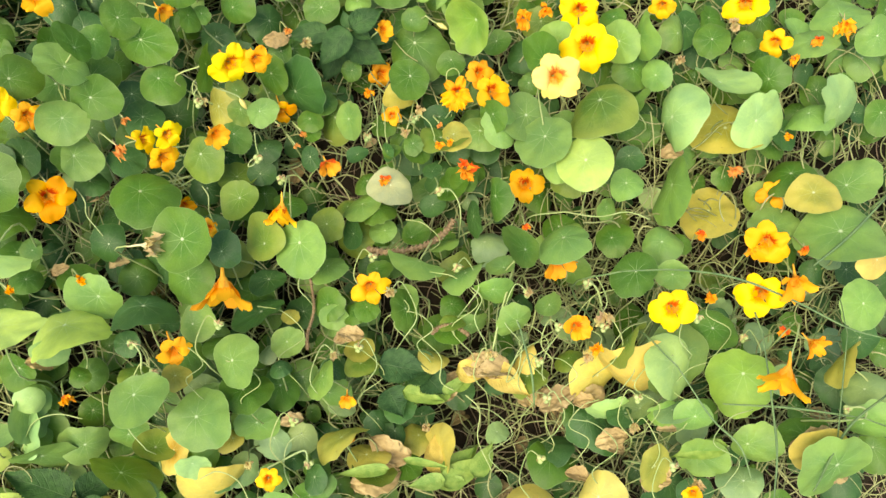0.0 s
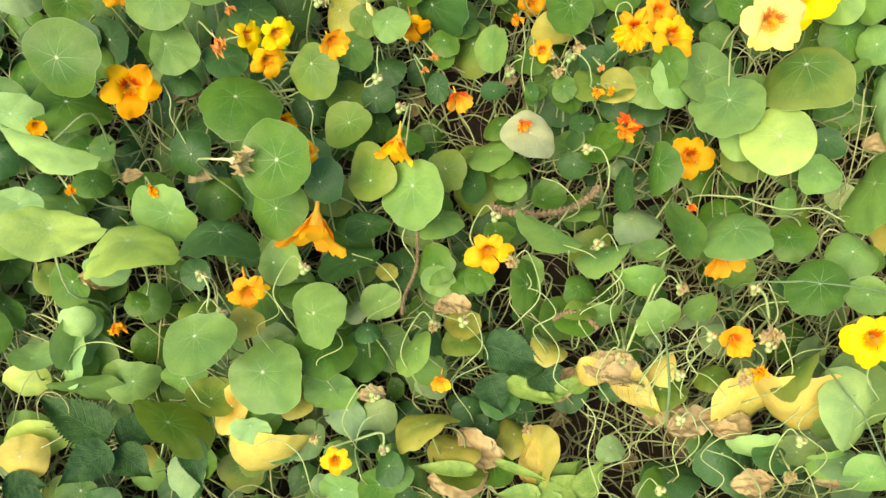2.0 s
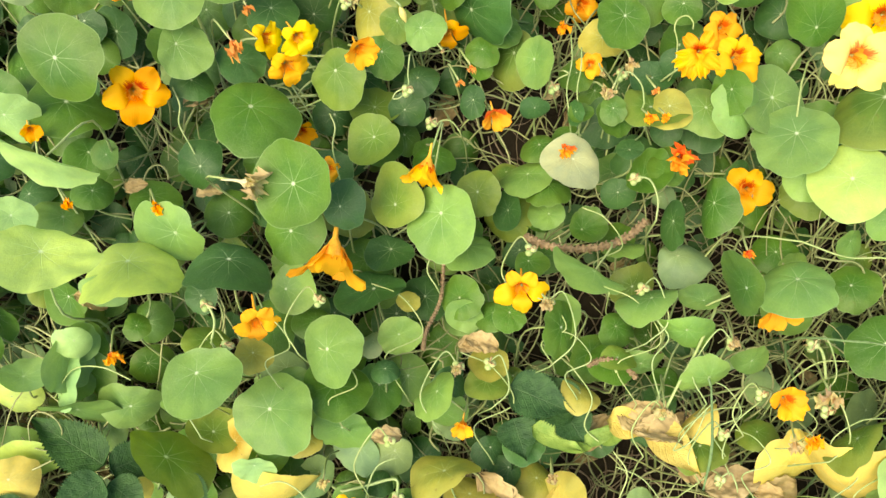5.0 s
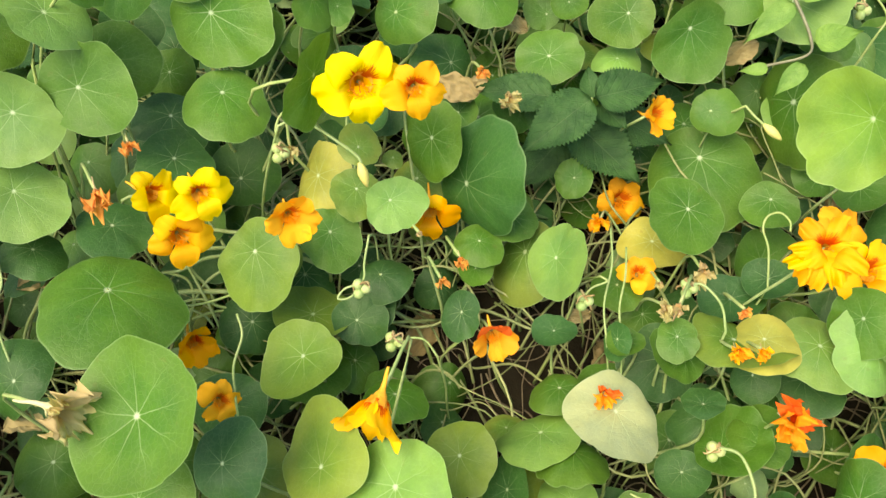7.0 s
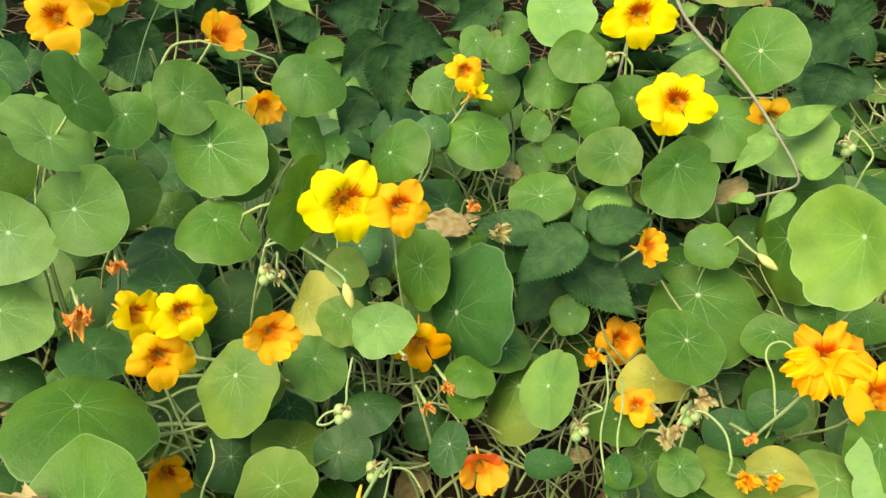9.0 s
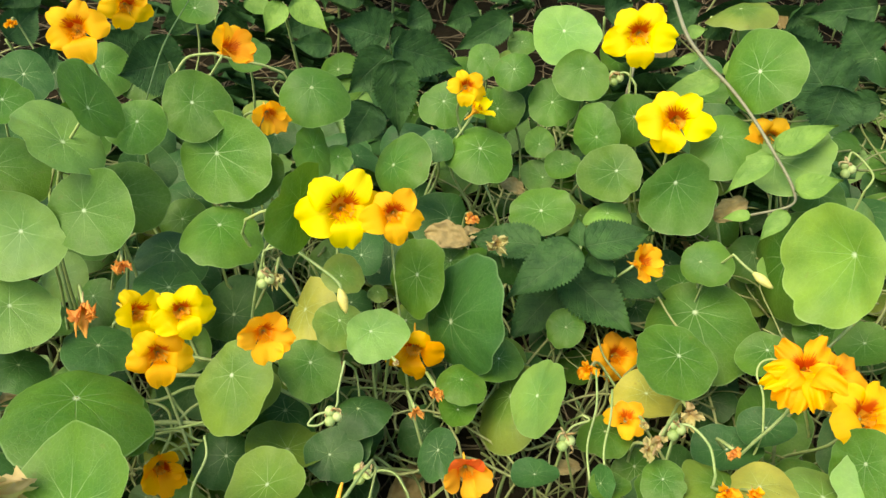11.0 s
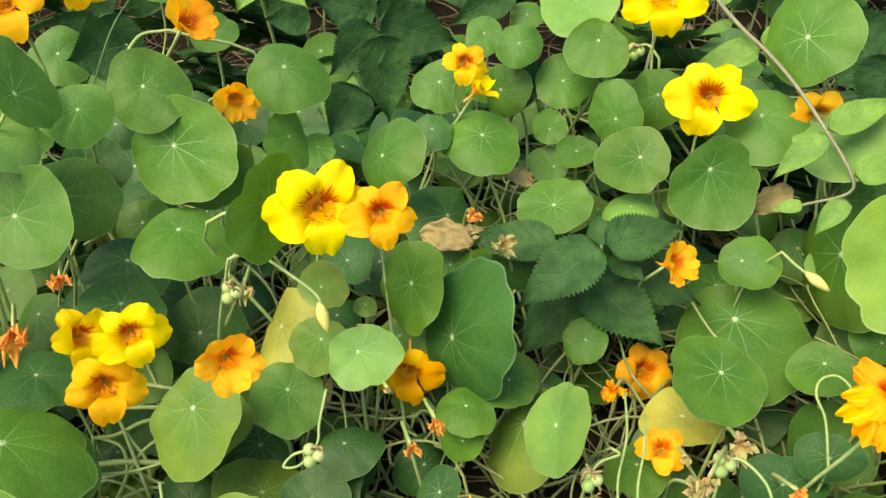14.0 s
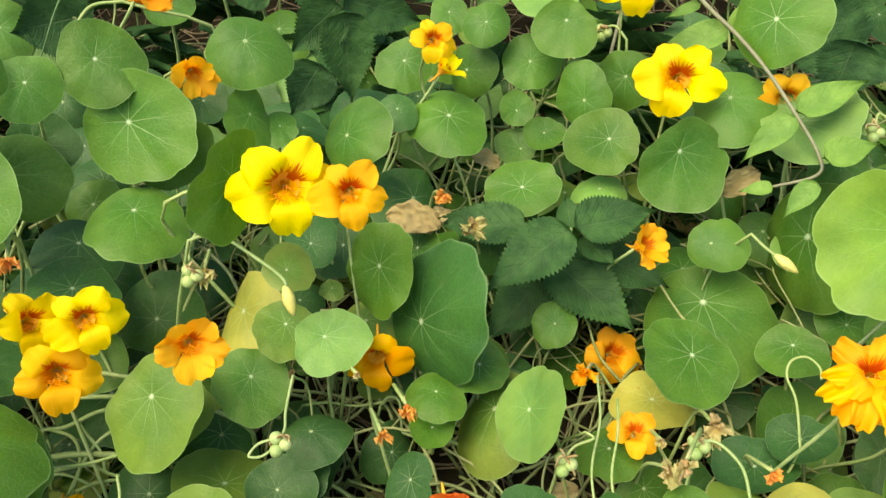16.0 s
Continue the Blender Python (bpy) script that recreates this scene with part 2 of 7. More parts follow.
def part(name, bm, material, parent=None, at=None, label="", smooth=True):
    """Links a bmesh, or a mesh that others share, as one object under a thing or a part, at the pose at."""
    if isinstance(bm, bmesh.types.BMesh):
        me = bpy.data.meshes.new(name)
        bm.to_mesh(me)
        bm.free()
        for f in me.polygons:
            f.use_smooth = smooth
    else:
        me = bm
    if material and not me.materials:
        me.materials.append(material)
    ob = new(name, me)
    ob.matrix_basis = at if at is not None else Matrix()
    if parent is not None:
        ob.parent = parent
        ob.matrix_parent_inverse = WORLD[parent.name].inverted()
    WORLD[ob.name] = ob.matrix_basis.copy()
    return tagged(ob, label)


WORLD = {}


def thing(name, at, label, category, group="", kind=""):
    ob = new(name)
    ob.empty_display_size = 0.02
    ob.matrix_basis = at
    WORLD[ob.name] = at.copy()
    return tagged(ob, label, category, group, kind)


def axes(origin, z, y):
    """The pose with that origin whose z axis is z and whose y axis lies towards y."""
    z = Vector(z).normalized()
    y = Vector(y)
    y = (y - z * y.dot(z)).normalized()
    x = y.cross(z)
    m = Matrix((x, y, z)).transposed().to_4x4()
    m.translation = origin
    return m


def smooth_course(pts, n):
    """Points of a Catmull-Rom curve through pts."""
    p = [Vector(q) for q in pts]
    p = [p[0] * 2 - p[1]] + p + [p[-1] * 2 - p[-2]]
    res = []
    for i in range(1, len(p) - 2):
        for j in range(n):
            t = j / n
            a, b, c, d = p[i - 1:i + 3]
            res.append(0.5 * (2 * b + (c - a) * t + (2 * a - 5 * b + 4 * c - d) * t * t + (3 * b - a - 3 * c + d) * t ** 3))
    return res + [p[-2]]


def tube(bm, course, radii, sides=5, cap=True):
    """A tube along a course, its radius a number or one for each point."""
    rings = []
    ref = Vector((0.3, 0.2, 1)).normalized()
    for i, q in enumerate(course):
        way = (course[min(i + 1, len(course) - 1)] - course[max(i - 1, 0)])
        way = way.normalized() if way.length > 1e-9 else Vector((0, 0, 1))
        a = way.cross(ref)
        a = a.normalized() if a.length > 1e-3 else way.orthogonal().normalized()
        b = way.cross(a)
        r = radii[i] if hasattr(radii, "__len__") else radii
        rings.append([bm.verts.new(q + (a * math.cos(w) + b * math.sin(w)) * r) for w in (2 * math.pi * s / sides for s in range(sides))])
    for r0, r1 in zip(rings, rings[1:]):
        for s in range(sides):
            bm.faces.new((r0[s], r0[(s + 1) % sides], r1[(s + 1) % sides], r1[s]))
    if cap:
        bm.faces.new(rings[0][::-1])
        bm.faces.new(rings[-1])
    return bm


def round_leaf_mesh(seed, shift):
    """A round blade of radius 1 with nine shallow lobes, its stalk at (0, shift); faces up, ribs slightly sunk."""
    rnd = random.Random(seed)
    bm = bmesh.new()
    uvl = bm.loops.layers.uv.new("UVMap")
    seg, rows = 54, (0.0, 0.06, 0.2, 0.42, 0.64, 0.84, 0.95, 1.0)
    lobes = [rnd.choice((0.004, 0.012, 0.025, 0.040, 0.060)) for _ in range(9)]
    ph = rnd.uniform(0, 6.28)
    bend, dish, twist = rnd.uniform(-0.26, 0.10), rnd.uniform(-0.20, 0.20), rnd.uniform(-0.20, 0.20)
    if seed % 20 > 4:
        bend, twist = rnd.uniform(-0.45, -0.2), rnd.uniform(-0.25, 0.25)
    if seed % 20 > 7:
        bend, dish, twist = rnd.uniform(-0.75, -0.4), rnd.uniform(-0.35, 0.1), rnd.uniform(-0.4, 0.4)
    wild, nick, roll_in = rnd.uniform(0.5, 1.3), rnd.choice((0, 0, 0.05, 0.12)), rnd.uniform(-0.12, 0.16)
    stalk = Vector((0, shift, 0))
    ring, data = [], {}
    for v in rows:
        line = []
        for s in range(1 if v == 0 else seg):
            w = 2 * math.pi * s / seg
            n9 = w * 9 / (2 * math.pi)
            lobe = lobes[int(n9) % 9]
            edge = 1 - 0.03 + lobe * (abs(math.sin(math.pi * n9)) - 0.3) * 1.2 + wild * (0.050 * math.sin(2 * w + ph) + 0.035 * math.sin(3 * w + 2 * ph) + 0.018 * math.sin(5 * w - ph)) - nick * math.exp(-((math.sin((w - ph) / 2)) / 0.10) ** 2)
            # the margin about the middle, seen from the stalk
            rim = Vector((math.sin(w), math.cos(w), 0)) * edge
            q = stalk.lerp(rim, v)
            r = q.length
            z = dish * r * r + bend * q.x * q.x + twist * q.x * q.y
            z += -0.05 * math.exp(-((v / 0.25) ** 2)) + 0.026 * v ** 3 * math.sin(9 * w + ph) * (0.4 + lobe * 12) + 0.03 * v * v * math.sin(4 * w + ph)
            z += 0.05 * v * noise.noise((q.x * 2 + seed, q.y * 2, 0.3)) - roll_in * v ** 5 * (0.5 + 0.5 * math.sin(w + 2 * ph))
            vert = bm.verts.new((q.x, q.y, z))
            data[vert] = (s / seg, v)
            line.append(vert)
        ring.append(line)

    def face(vs):
        fc = bm.faces.new(vs)
        us = [data[q][0] for q in vs if data[q][1] > 0]
        for lp in fc.loops:
            a, v = data[lp.vert]
            if v == 0:
                a = (min(us) + max(us)) / 2 if max(us) - min(us) < 0.5 else 1 - 0.5 / seg
            elif max(us) - min(us) > 0.5 and a < 0.5:
                a += 1
            lp[uvl].uv = (a + 0.5 / 9, v)

    for s in range(seg):
        face((ring[0][0], ring[1][(s + 1) % seg], ring[1][s]))
        for a, b in zip(ring[1:], ring[2:]):
            face((a[s], a[(s + 1) % seg], b[(s + 1) % seg], b[s]))
    me = bpy.data.meshes.new("round_leaf")
    bm.to_mesh(me)
    bm.free()
    for fc in me.polygons:
        fc.use_smooth = True
    me.materials.append(LEAF)
    return me


SHIFTS = (0.06, 0.16, 0.27, 0.38)
ROUND = {s: [round_leaf_mesh(20 * i + j, s) for j in range(12)] for i, s in enumerate(SHIFTS)}
CHANCE = random.Random(11)


def plant(x, y):
    """The root of one plant, where its runners leave the soil."""
    return thing("nasturtium_plant", pose(x, y, lie(x, y)), "trailing nasturtium plant with round green leaves growing in dry soil", "plant", "nasturtium plants of the bed")


def fall(a, way, spread=0.05, root=None):
    """A course from a down to the soil, leaving along way."""
    a, way = Vector(a), Vector(way).normalized()
    if root is None:
        q = a + way * 0.05
        root = Vector((q.x + CHANCE.uniform(-spread, spread), q.y + CHANCE.uniform(-spread, spread), 0))
    root.z = lie(root.x, root.y) - 0.004
    drop = max(0.02, a.z - root.z)
    return smooth_course([a, a + way * drop * 0.25 + Vector((0, 0, -0.05 * drop)), a.lerp(root, 0.6) + Vector((CHANCE.uniform(-1, 1), CHANCE.uniform(-1, 1), 0.3)) * 0.10 * drop, root], 4)


PLACED = []


def leaf(owner, middle, facing, stalkward, radius, shift, tone, curl=5):
    """A round leaf on its stalk, under one of the plants."""
    at = axes(middle, facing, stalkward) @ Matrix.Diagonal((radius, radius, radius, 1))
    own = min(SHIFTS, key=lambda s: abs(s - shift))
    PLACED.append((Vector(middle), radius))
    ob = part("leaf", CHANCE.choice(ROUND[own][3:9] if tone in "YO" else ROUND[own][2:8] if tone in "LBZP" else ROUND[own][:curl]), None, PLANTS[owner], at, WORDS[tone] + " round leaf")
    c = TONES[tone]
    q = CHANCE.uniform(0.86, 1.14)
    ob.color = (c[0] * q * CHANCE.uniform(0.92, 1.08), c[1] * q, c[2] * q * CHANCE.uniform(0.9, 1.1), min(1, c[3] * CHANCE.uniform(0.5, 1.5)))
    hold = at @ Vector((0, own, -0.06))
    away = (Vector(facing) * -1 + Vector((0, 0, -0.5))).normalized()
    base = Matrix.Translation(hold)
    course = [base.inverted() @ q for q in fall(hold, away)]
    stalk = tube(bmesh.new(), course, [0.0011 + 0.0006 * i / len(course) for i in range(len(course))], 5)
    part("leaf_stalk", stalk, STALK, ob, base)


def petal_profile(form, upper, v):
    """How far from the axis, and how far along it, a petal has come at the share v of its length."""
    dip = max(0.0, 1 - v / 0.34) ** 1.5
    if form == "cup":
        return 0.14 + 0.70 * v, 0.44 * v ** 1.2 - 0.12 * v ** 4 - 0.28 * dip
    if form == "side":
        return 0.15 + 0.42 * v + 0.30 * v ** 2, 0.86 * v - 0.16 * v ** 3 - 0.27
    if form == "double" and not upper:
        return 0.10 + 0.90 * v, 0.20 * math.sin(math.pi * v * 0.8) - 0.10 * v ** 3 - 0.15 * dip
    if form in ("wilt", "husk"):
        return 0.08 + 0.62 * v, 0.50 * v - 0.25 * v ** 3 - 0.15 * dip
    return 0.14 + 0.86 * v, 0.10 * math.sin(math.pi * min(1.0, v * 1.1)) - 0.10 * v ** 3 - 0.30 * dip


def petal_mesh(seed, form, upper):
    """A petal of length 1 along y: a claw that rises out of the throat and a broad rounded blade with a wavy margin."""
    rnd = random.Random(seed)
    bm = bmesh.new()
    uvl = bm.loops.layers.uv.new("UVMap")
    nu, nv = 15, 12
    wide = {"open": 0.47, "cup": 0.45, "side": 0.40, "double": 0.34, "wilt": 0.34}[form] * rnd.uniform(0.80, 1.08)
    crisp = {"open": 0.035, "cup": 0.06, "side": 0.07, "double": 0.15, "wilt": 0.24}[form] * rnd.uniform(0.7, 1.4)
    claw, from_v, to_v = (0.18, 0.02, 0.60) if upper else (0.16, 0.06, 0.58)
    round_off, notch, skew = rnd.uniform(0.22, 0.36) + (0.16 if form == "side" else 0), rnd.choice((0.0, 0.02, 0.06)), rnd.uniform(-0.10, 0.10)
    fold, ph, ph2 = rnd.uniform(-0.10, 0.12), rnd.uniform(0, 6), rnd.uniform(0, 6)
    grid = []
    for j in range(nv):
        v = j / (nv - 1)
        line = []
        k = max(0.0, min(1.0, (v - from_v) / (to_v - from_v)))
        w = (claw + (wide - claw) * k * k * (3 - 2 * k)) * (1 - 0.10 * max(0.0, v - 0.7) / 0.3)
        for i in range(nu):
            u = 2 * i / (nu - 1) - 1
            edge = 1 - round_off * abs(u) ** 2.4 + skew * u + 0.022 * math.sin(6 * u + ph) + 0.016 * math.sin(12 * u + ph2) - notch * math.exp(-((u - skew) / 0.16) ** 2)
            if form == "double" and not upper:
                edge += 0.05 * math.sin(9 * u + ph2)
            out, z = petal_profile(form, upper, v * edge)
            x = u * w
            z += (0.15 if form in ("cup", "side") else -0.05 + fold) * v * u * u
            z += crisp * v * v * (math.sin(4.5 * u + ph) + 0.5 * v * math.sin(10 * u + ph2)) + 0.06 * v * noise.noise((u * 1.5 + seed, v * 2, 1))
            if form == "wilt":
                z += 0.16 * v * noise.noise((u * 3, v * 4 + seed, 4))
                out += 0.14 * v * noise.noise((u * 3 + 7, v * 4 + seed, 2))
                x *= 1 - 0.35 * v * (0.5 + noise.noise((seed, v * 3, 8)))
            line.append((bm.verts.new((x, out, z)), (u + 1) / 2, v))
        grid.append(line)
    for a, b in zip(grid, grid[1:]):
        for i in range(nu - 1):
            q = (a[i], a[i + 1], b[i + 1], b[i])
            fc = bm.faces.new([s[0] for s in q])
            for lp, s in zip(fc.loops, q):
                lp[uvl].uv = s[1:]
    me = bpy.data.meshes.new("petal")
    bm.to_mesh(me)
    bm.free()
    for fc in me.polygons:
        fc.use_smooth = True
    me.materials.append(PETAL)
    return me


PETALS = {(f, up): [petal_mesh(100 * i + 10 * up + j, f, up) for j in range(6)] for i, f in enumerate(("open", "cup", "side", "double", "wilt")) for up in (0, 1)}


def spur_mesh(material, size=1.0, long=1.0):
    """The calyx behind the petals, drawn out into a bent spur."""
    line = [Vector(q) for q in ((0, 0, -0.09), (0, 0, -0.18), (0, 0, -0.28))] + smooth_course([(0, 0.01, -0.40), (0, 0.03, -0.62), (0, 0.09, -0.92), (0, 0.20, -1.22), (0, 0.26, -1.45)], 4)
    bm = tube(bmesh.new(), line, [0.29, 0.235, 0.185, 0.135, 0.108, 0.090, 0.078] + [0.068 - 0.0032 * i for i in range(13)], 10, False)
    for i in range(5):
        w = 2 * math.pi * (i + 0.5) / 5
        d = Vector((math.sin(w), math.cos(w), 0))
        s = Vector((d.y, -d.x, 0))
        q = [bm.verts.new(p) for p in (d * 0.17 - s * 0.10 + Vector((0, 0, -0.32)), d * 0.17 + s * 0.10 + Vector((0, 0, -0.32)), d * 0.40 + Vector((0, 0, -0.02)), d * 0.24 + Vector((0, 0, -0.27)))]
        bm.faces.new((q[0], q[3], q[2]))
        bm.faces.new((q[3], q[1], q[2]))
    for q in bm.verts:
        if q.co.z < -0.4:
            q.co.z = -0.4 + (q.co.z + 0.4) * long
    bmesh.ops.scale(bm, vec=(size, size, size), verts=bm.verts)
    me = bpy.data.meshes.new("spur")
    bm.to_mesh(me)
    bm.free()
    for fc in me.polygons:
        fc.use_smooth = True
    me.materials.append(material)
    return me


def stamen_mesh():
    bm = bmesh.new()
    rnd = random.Random(3)
    for i in range(8):
        w, s = rnd.uniform(0, 6.28), rnd.uniform(0.03, 0.13)
        top = Vector((s * math.cos(w), s * math.sin(w) - 0.08, rnd.uniform(0.0, 0.16)))
        tube(bm, [Vector((0, 0, -0.4)), top * 0.6 + Vector((0, 0, -0.1)), top, top + Vector((0, -0.01, 0.05))], [0.009, 0.009, 0.009, 0.020], 4)
    for i in range(22):
        w = math.pi + rnd.uniform(-1.5, 1.5)
        d = Vector((math.sin(w), math.cos(w), 0))
        root = d * rnd.uniform(0.24, 0.38) + Vector((0, 0, -0.04))
        side = Vector((d.y, -d.x, 0)) * rnd.uniform(-0.05, 0.05)
        tube(bm, [root, root - d * 0.05 + side * 0.5 + Vector((0, 0, 0.08)), root - d * 0.09 + side + Vector((0, 0, 0.14))], [0.010, 0.007, 0.003], 3)
    me = bpy.data.meshes.new("stamen")
    bm.to_mesh(me)
    bm.free()
    me.materials.append(STAMEN)
    return me


HUSK = plain_material("pale_husk", (0.42, 0.42, 0.20), (0.66, 0.62, 0.38), 200, 0.6, 0.15)
SPUR = plain_material("spur", (0.72, 0.27, 0.015), (0.82, 0.46, 0.05), 200, 0.55, 0.2)
SPUR_MESH, SHORT_SPUR, DRY_SPUR, HUSK_SPUR, STAMEN_MESH = spur_mesh(SPUR), spur_mesh(SPUR, 1.0, 0.55), spur_mesh(WITHER, 0.55), spur_mesh(HUSK, 1.0, 0.9), stamen_mesh()


def flower(owner, throat, facing, upward, radius, form, tone):
    """A five-petalled flower with its spur and stalk, under one of the plants."""
    at = axes(throat, facing, upward) @ Matrix.Diagonal((radius, radius, radius, 1))
    PLACED.append((Vector(throat), radius * 1.15))
    word = {"open": "open", "cup": "half-open trumpet", "side": "nodding spurred", "double": "ruffled double", "wilt": "withering crumpled", "husk": "spent long-spurred"}[form]
    ob = part("flower", {"wilt": DRY_SPUR, "side": SHORT_SPUR, "cup": SHORT_SPUR, "husk": HUSK_SPUR}.get(form, SPUR_MESH), None, PLANTS[owner], at, word + " " + BLOOM_WORDS[tone] + " flower")
    c = BLOOMS[tone]
    turns = [(36, 1), (-36, 1), (103, 0), (-103, 0), (CHANCE.uniform(166, 194), 0)]
    if form == "double":
        turns = [(34, 1), (-34, 1)] + [(a, 0) for a in (96, -96, 112, -112, 128, -128, 143, -143, 158, -158, 171, -171)]
    if form in ("wilt", "husk"):
        turns = [(a + CHANCE.uniform(-22, 22), up) for a, up in turns + [(75, 1), (-145, 0)]]
    for i, (a, up) in enumerate(turns):
        tilt = CHANCE.uniform(-12, 12) + (CHANCE.uniform(-14, 26) if form == "double" and not up else 6 if form == "double" else 0) + (CHANCE.uniform(-15, 50) if form == "wilt" else 0)
        size = CHANCE.uniform(0.88, 1.08) * (CHANCE.uniform(0.70, 1.12) if form == "double" and not up else 0.95 if form == "double" else 0.97 if up else 1.10) * (CHANCE.uniform(0.65, 1.05) if form == "wilt" else 1)
        m = at @ pose(0, 0, (0.03, -0.02, 0.0, 0.02, 0.05)[i % 5] + (0.016 * i if form == "double" else 0), 0, 0, -a + CHANCE.uniform(-5, 5)) @ pose(0, 0, 0, tilt, CHANCE.uniform(-6, 6), 0) @ Matrix.Diagonal((size, size, size, 1))
        pt = part("petal", CHANCE.choice(PETALS["wilt" if form == "husk" else form, up]), None, ob, m)
        q = CHANCE.uniform(0.92, 1.06)
        k = CHANCE.uniform(0.85, 1.1)
        pt.color = (c[0] * min(1, q), c[1] * q * k * ((0.78 if up else 1.0) if form == "double" else 0.42 if tone == "r" and up else 1), c[2], c[3] * (1.0 if up else CHANCE.uniform(0.0, 0.15) if form == "double" else CHANCE.uniform(0.0, 0.22)))
    if form not in ("wilt", "husk"):
        part("stamen", STAMEN_MESH, None, ob, at)
    hold = at @ Vector((0, 0.0, -0.35))
    base = Matrix.Translation(hold)
    course = [base.inverted() @ q for q in fall(hold, Vector(facing) * -1 + Vector((0, 0, -0.4)))]
    part("flower_stalk", tube(bmesh.new(), course, 0.0012, 5), STALK, ob, base)


def blade_mesh(length, half, teeth, droop, seed):
    """A pointed blade along y, folded along its midrib, toothed where teeth is given."""
    rnd = random.Random(seed)
    bm = bmesh.new()
    uvl = bm.loops.layers.uv.new("UVMap")
    nv = 2 * teeth if teeth else 14
    rows = []
    for j in range(nv + 1):
        v = j / nv
        w = half * (math.sin(math.pi * min(1, v ** 0.60)) ** (0.62 + 0.75 * v) if v < 1 else 0)
        y = v * length
        line = []
        for u in (-1, -0.55, 0, 0.55, 1):
            z = 0.30 * half * abs(u) ** 1.3 - droop * length * v * v
            z += 0.012 * half * math.sin(v * 44) * abs(u) * (1 if teeth else 0) + 0.10 * half * noise.noise((u * 1.3 + seed, v * 3, 0))
            out = abs(u) == 1 and teeth and 0 < j < nv
            wu = u * w * ((1.09 if j % 2 else 0.95) if out else 1)
            yy = y + (0.45 * length / nv if out and j % 2 else 0) + 0.10 * half * abs(u) * (1 - v)
            line.append((bm.verts.new((wu, yy, z)), (u + 1) / 2, v))
        rows.append(line)
    for a, b in zip(rows, rows[1:]):
        for i in range(4):
            q = (a[i], a[i + 1], b[i + 1], b[i])
            fc = bm.faces.new([s[0] for s in q])
            for lp, s in zip(fc.loops, q):
                lp[uvl].uv = s[1:]
    return bm


POINTED = {
    "n": ("toothed_weed", "dark green nettle-like weed with toothed leaves", "weed", NETTLE, 23, "toothed leaf"),
    "w": ("leafy_weed", "small weed with smooth glossy green leaves", "weed", CLIMB, 0, "glossy leaf"),
    "e": ("rosette_weed", "low weed with smooth light green pointed leaves", "weed", WEED, 0, "light green leaf"),
    "x": ("rosette_weed", "low weed with yellowed pointed leaves", "weed", YELLOWED, 0, "yellowed leaf"),
    "v": ("climbing_vine", "thin climbing vine", "vine", CLIMB, 0, "pale green oval leaf"),
}
CLUMPS, VINES = [], []


def pointed_leaf(kind, base, tip, facing, half):
    """A pointed leaf, under the weed whose other leaves stand nearest."""
    name, label, category, mat, teeth, word = POINTED[kind]
    base, tip = Vector(base), Vector(tip)
    owner = VINES[0] if kind == "v" else None
    for k, q, ob in CLUMPS:
        if k == name and (q - base).length < 0.10:
            owner = ob
    if owner is None:
        owner = thing(name, pose(base.x, base.y + 0.02, lie(base.x, base.y + 0.02)), label, category, "weeds among the nasturtiums")
        CLUMPS.append((name, base, owner))
        foot = Vector((base.x, base.y + 0.02, lie(base.x, base.y + 0.02) - 0.004))
        at = Matrix.Translation(foot)
        course = smooth_course([Vector(), (base - foot) * 0.5 + Vector((0.006, 0.01, 0)), base - foot], 5)
        part("weed_stem", tube(bmesh.new(), course, 0.0016, 6), STALK, owner, at)
    PLACED.append(((base + tip) / 2, (tip - base).length * 0.42))
    at = axes(base, facing, tip - base)
    length = (tip - base).length * 1.03
    part("leaf", blade_mesh(length, half, teeth, 0.10, CHANCE.random() * 50), mat, owner, at, word)


def pod(bm, q, r):
    """A seed pod of three ribbed nutlets."""
    for i in range(3):
        w = 2.1 * i
        m = Matrix.Translation(q + Vector((math.cos(w) * r * 0.62, math.sin(w) * r * 0.5, math.sin(w) * r * 0.5)))
        bmesh.ops.create_icosphere(bm, subdivisions=2, radius=r * 0.72, matrix=m)
    return bm


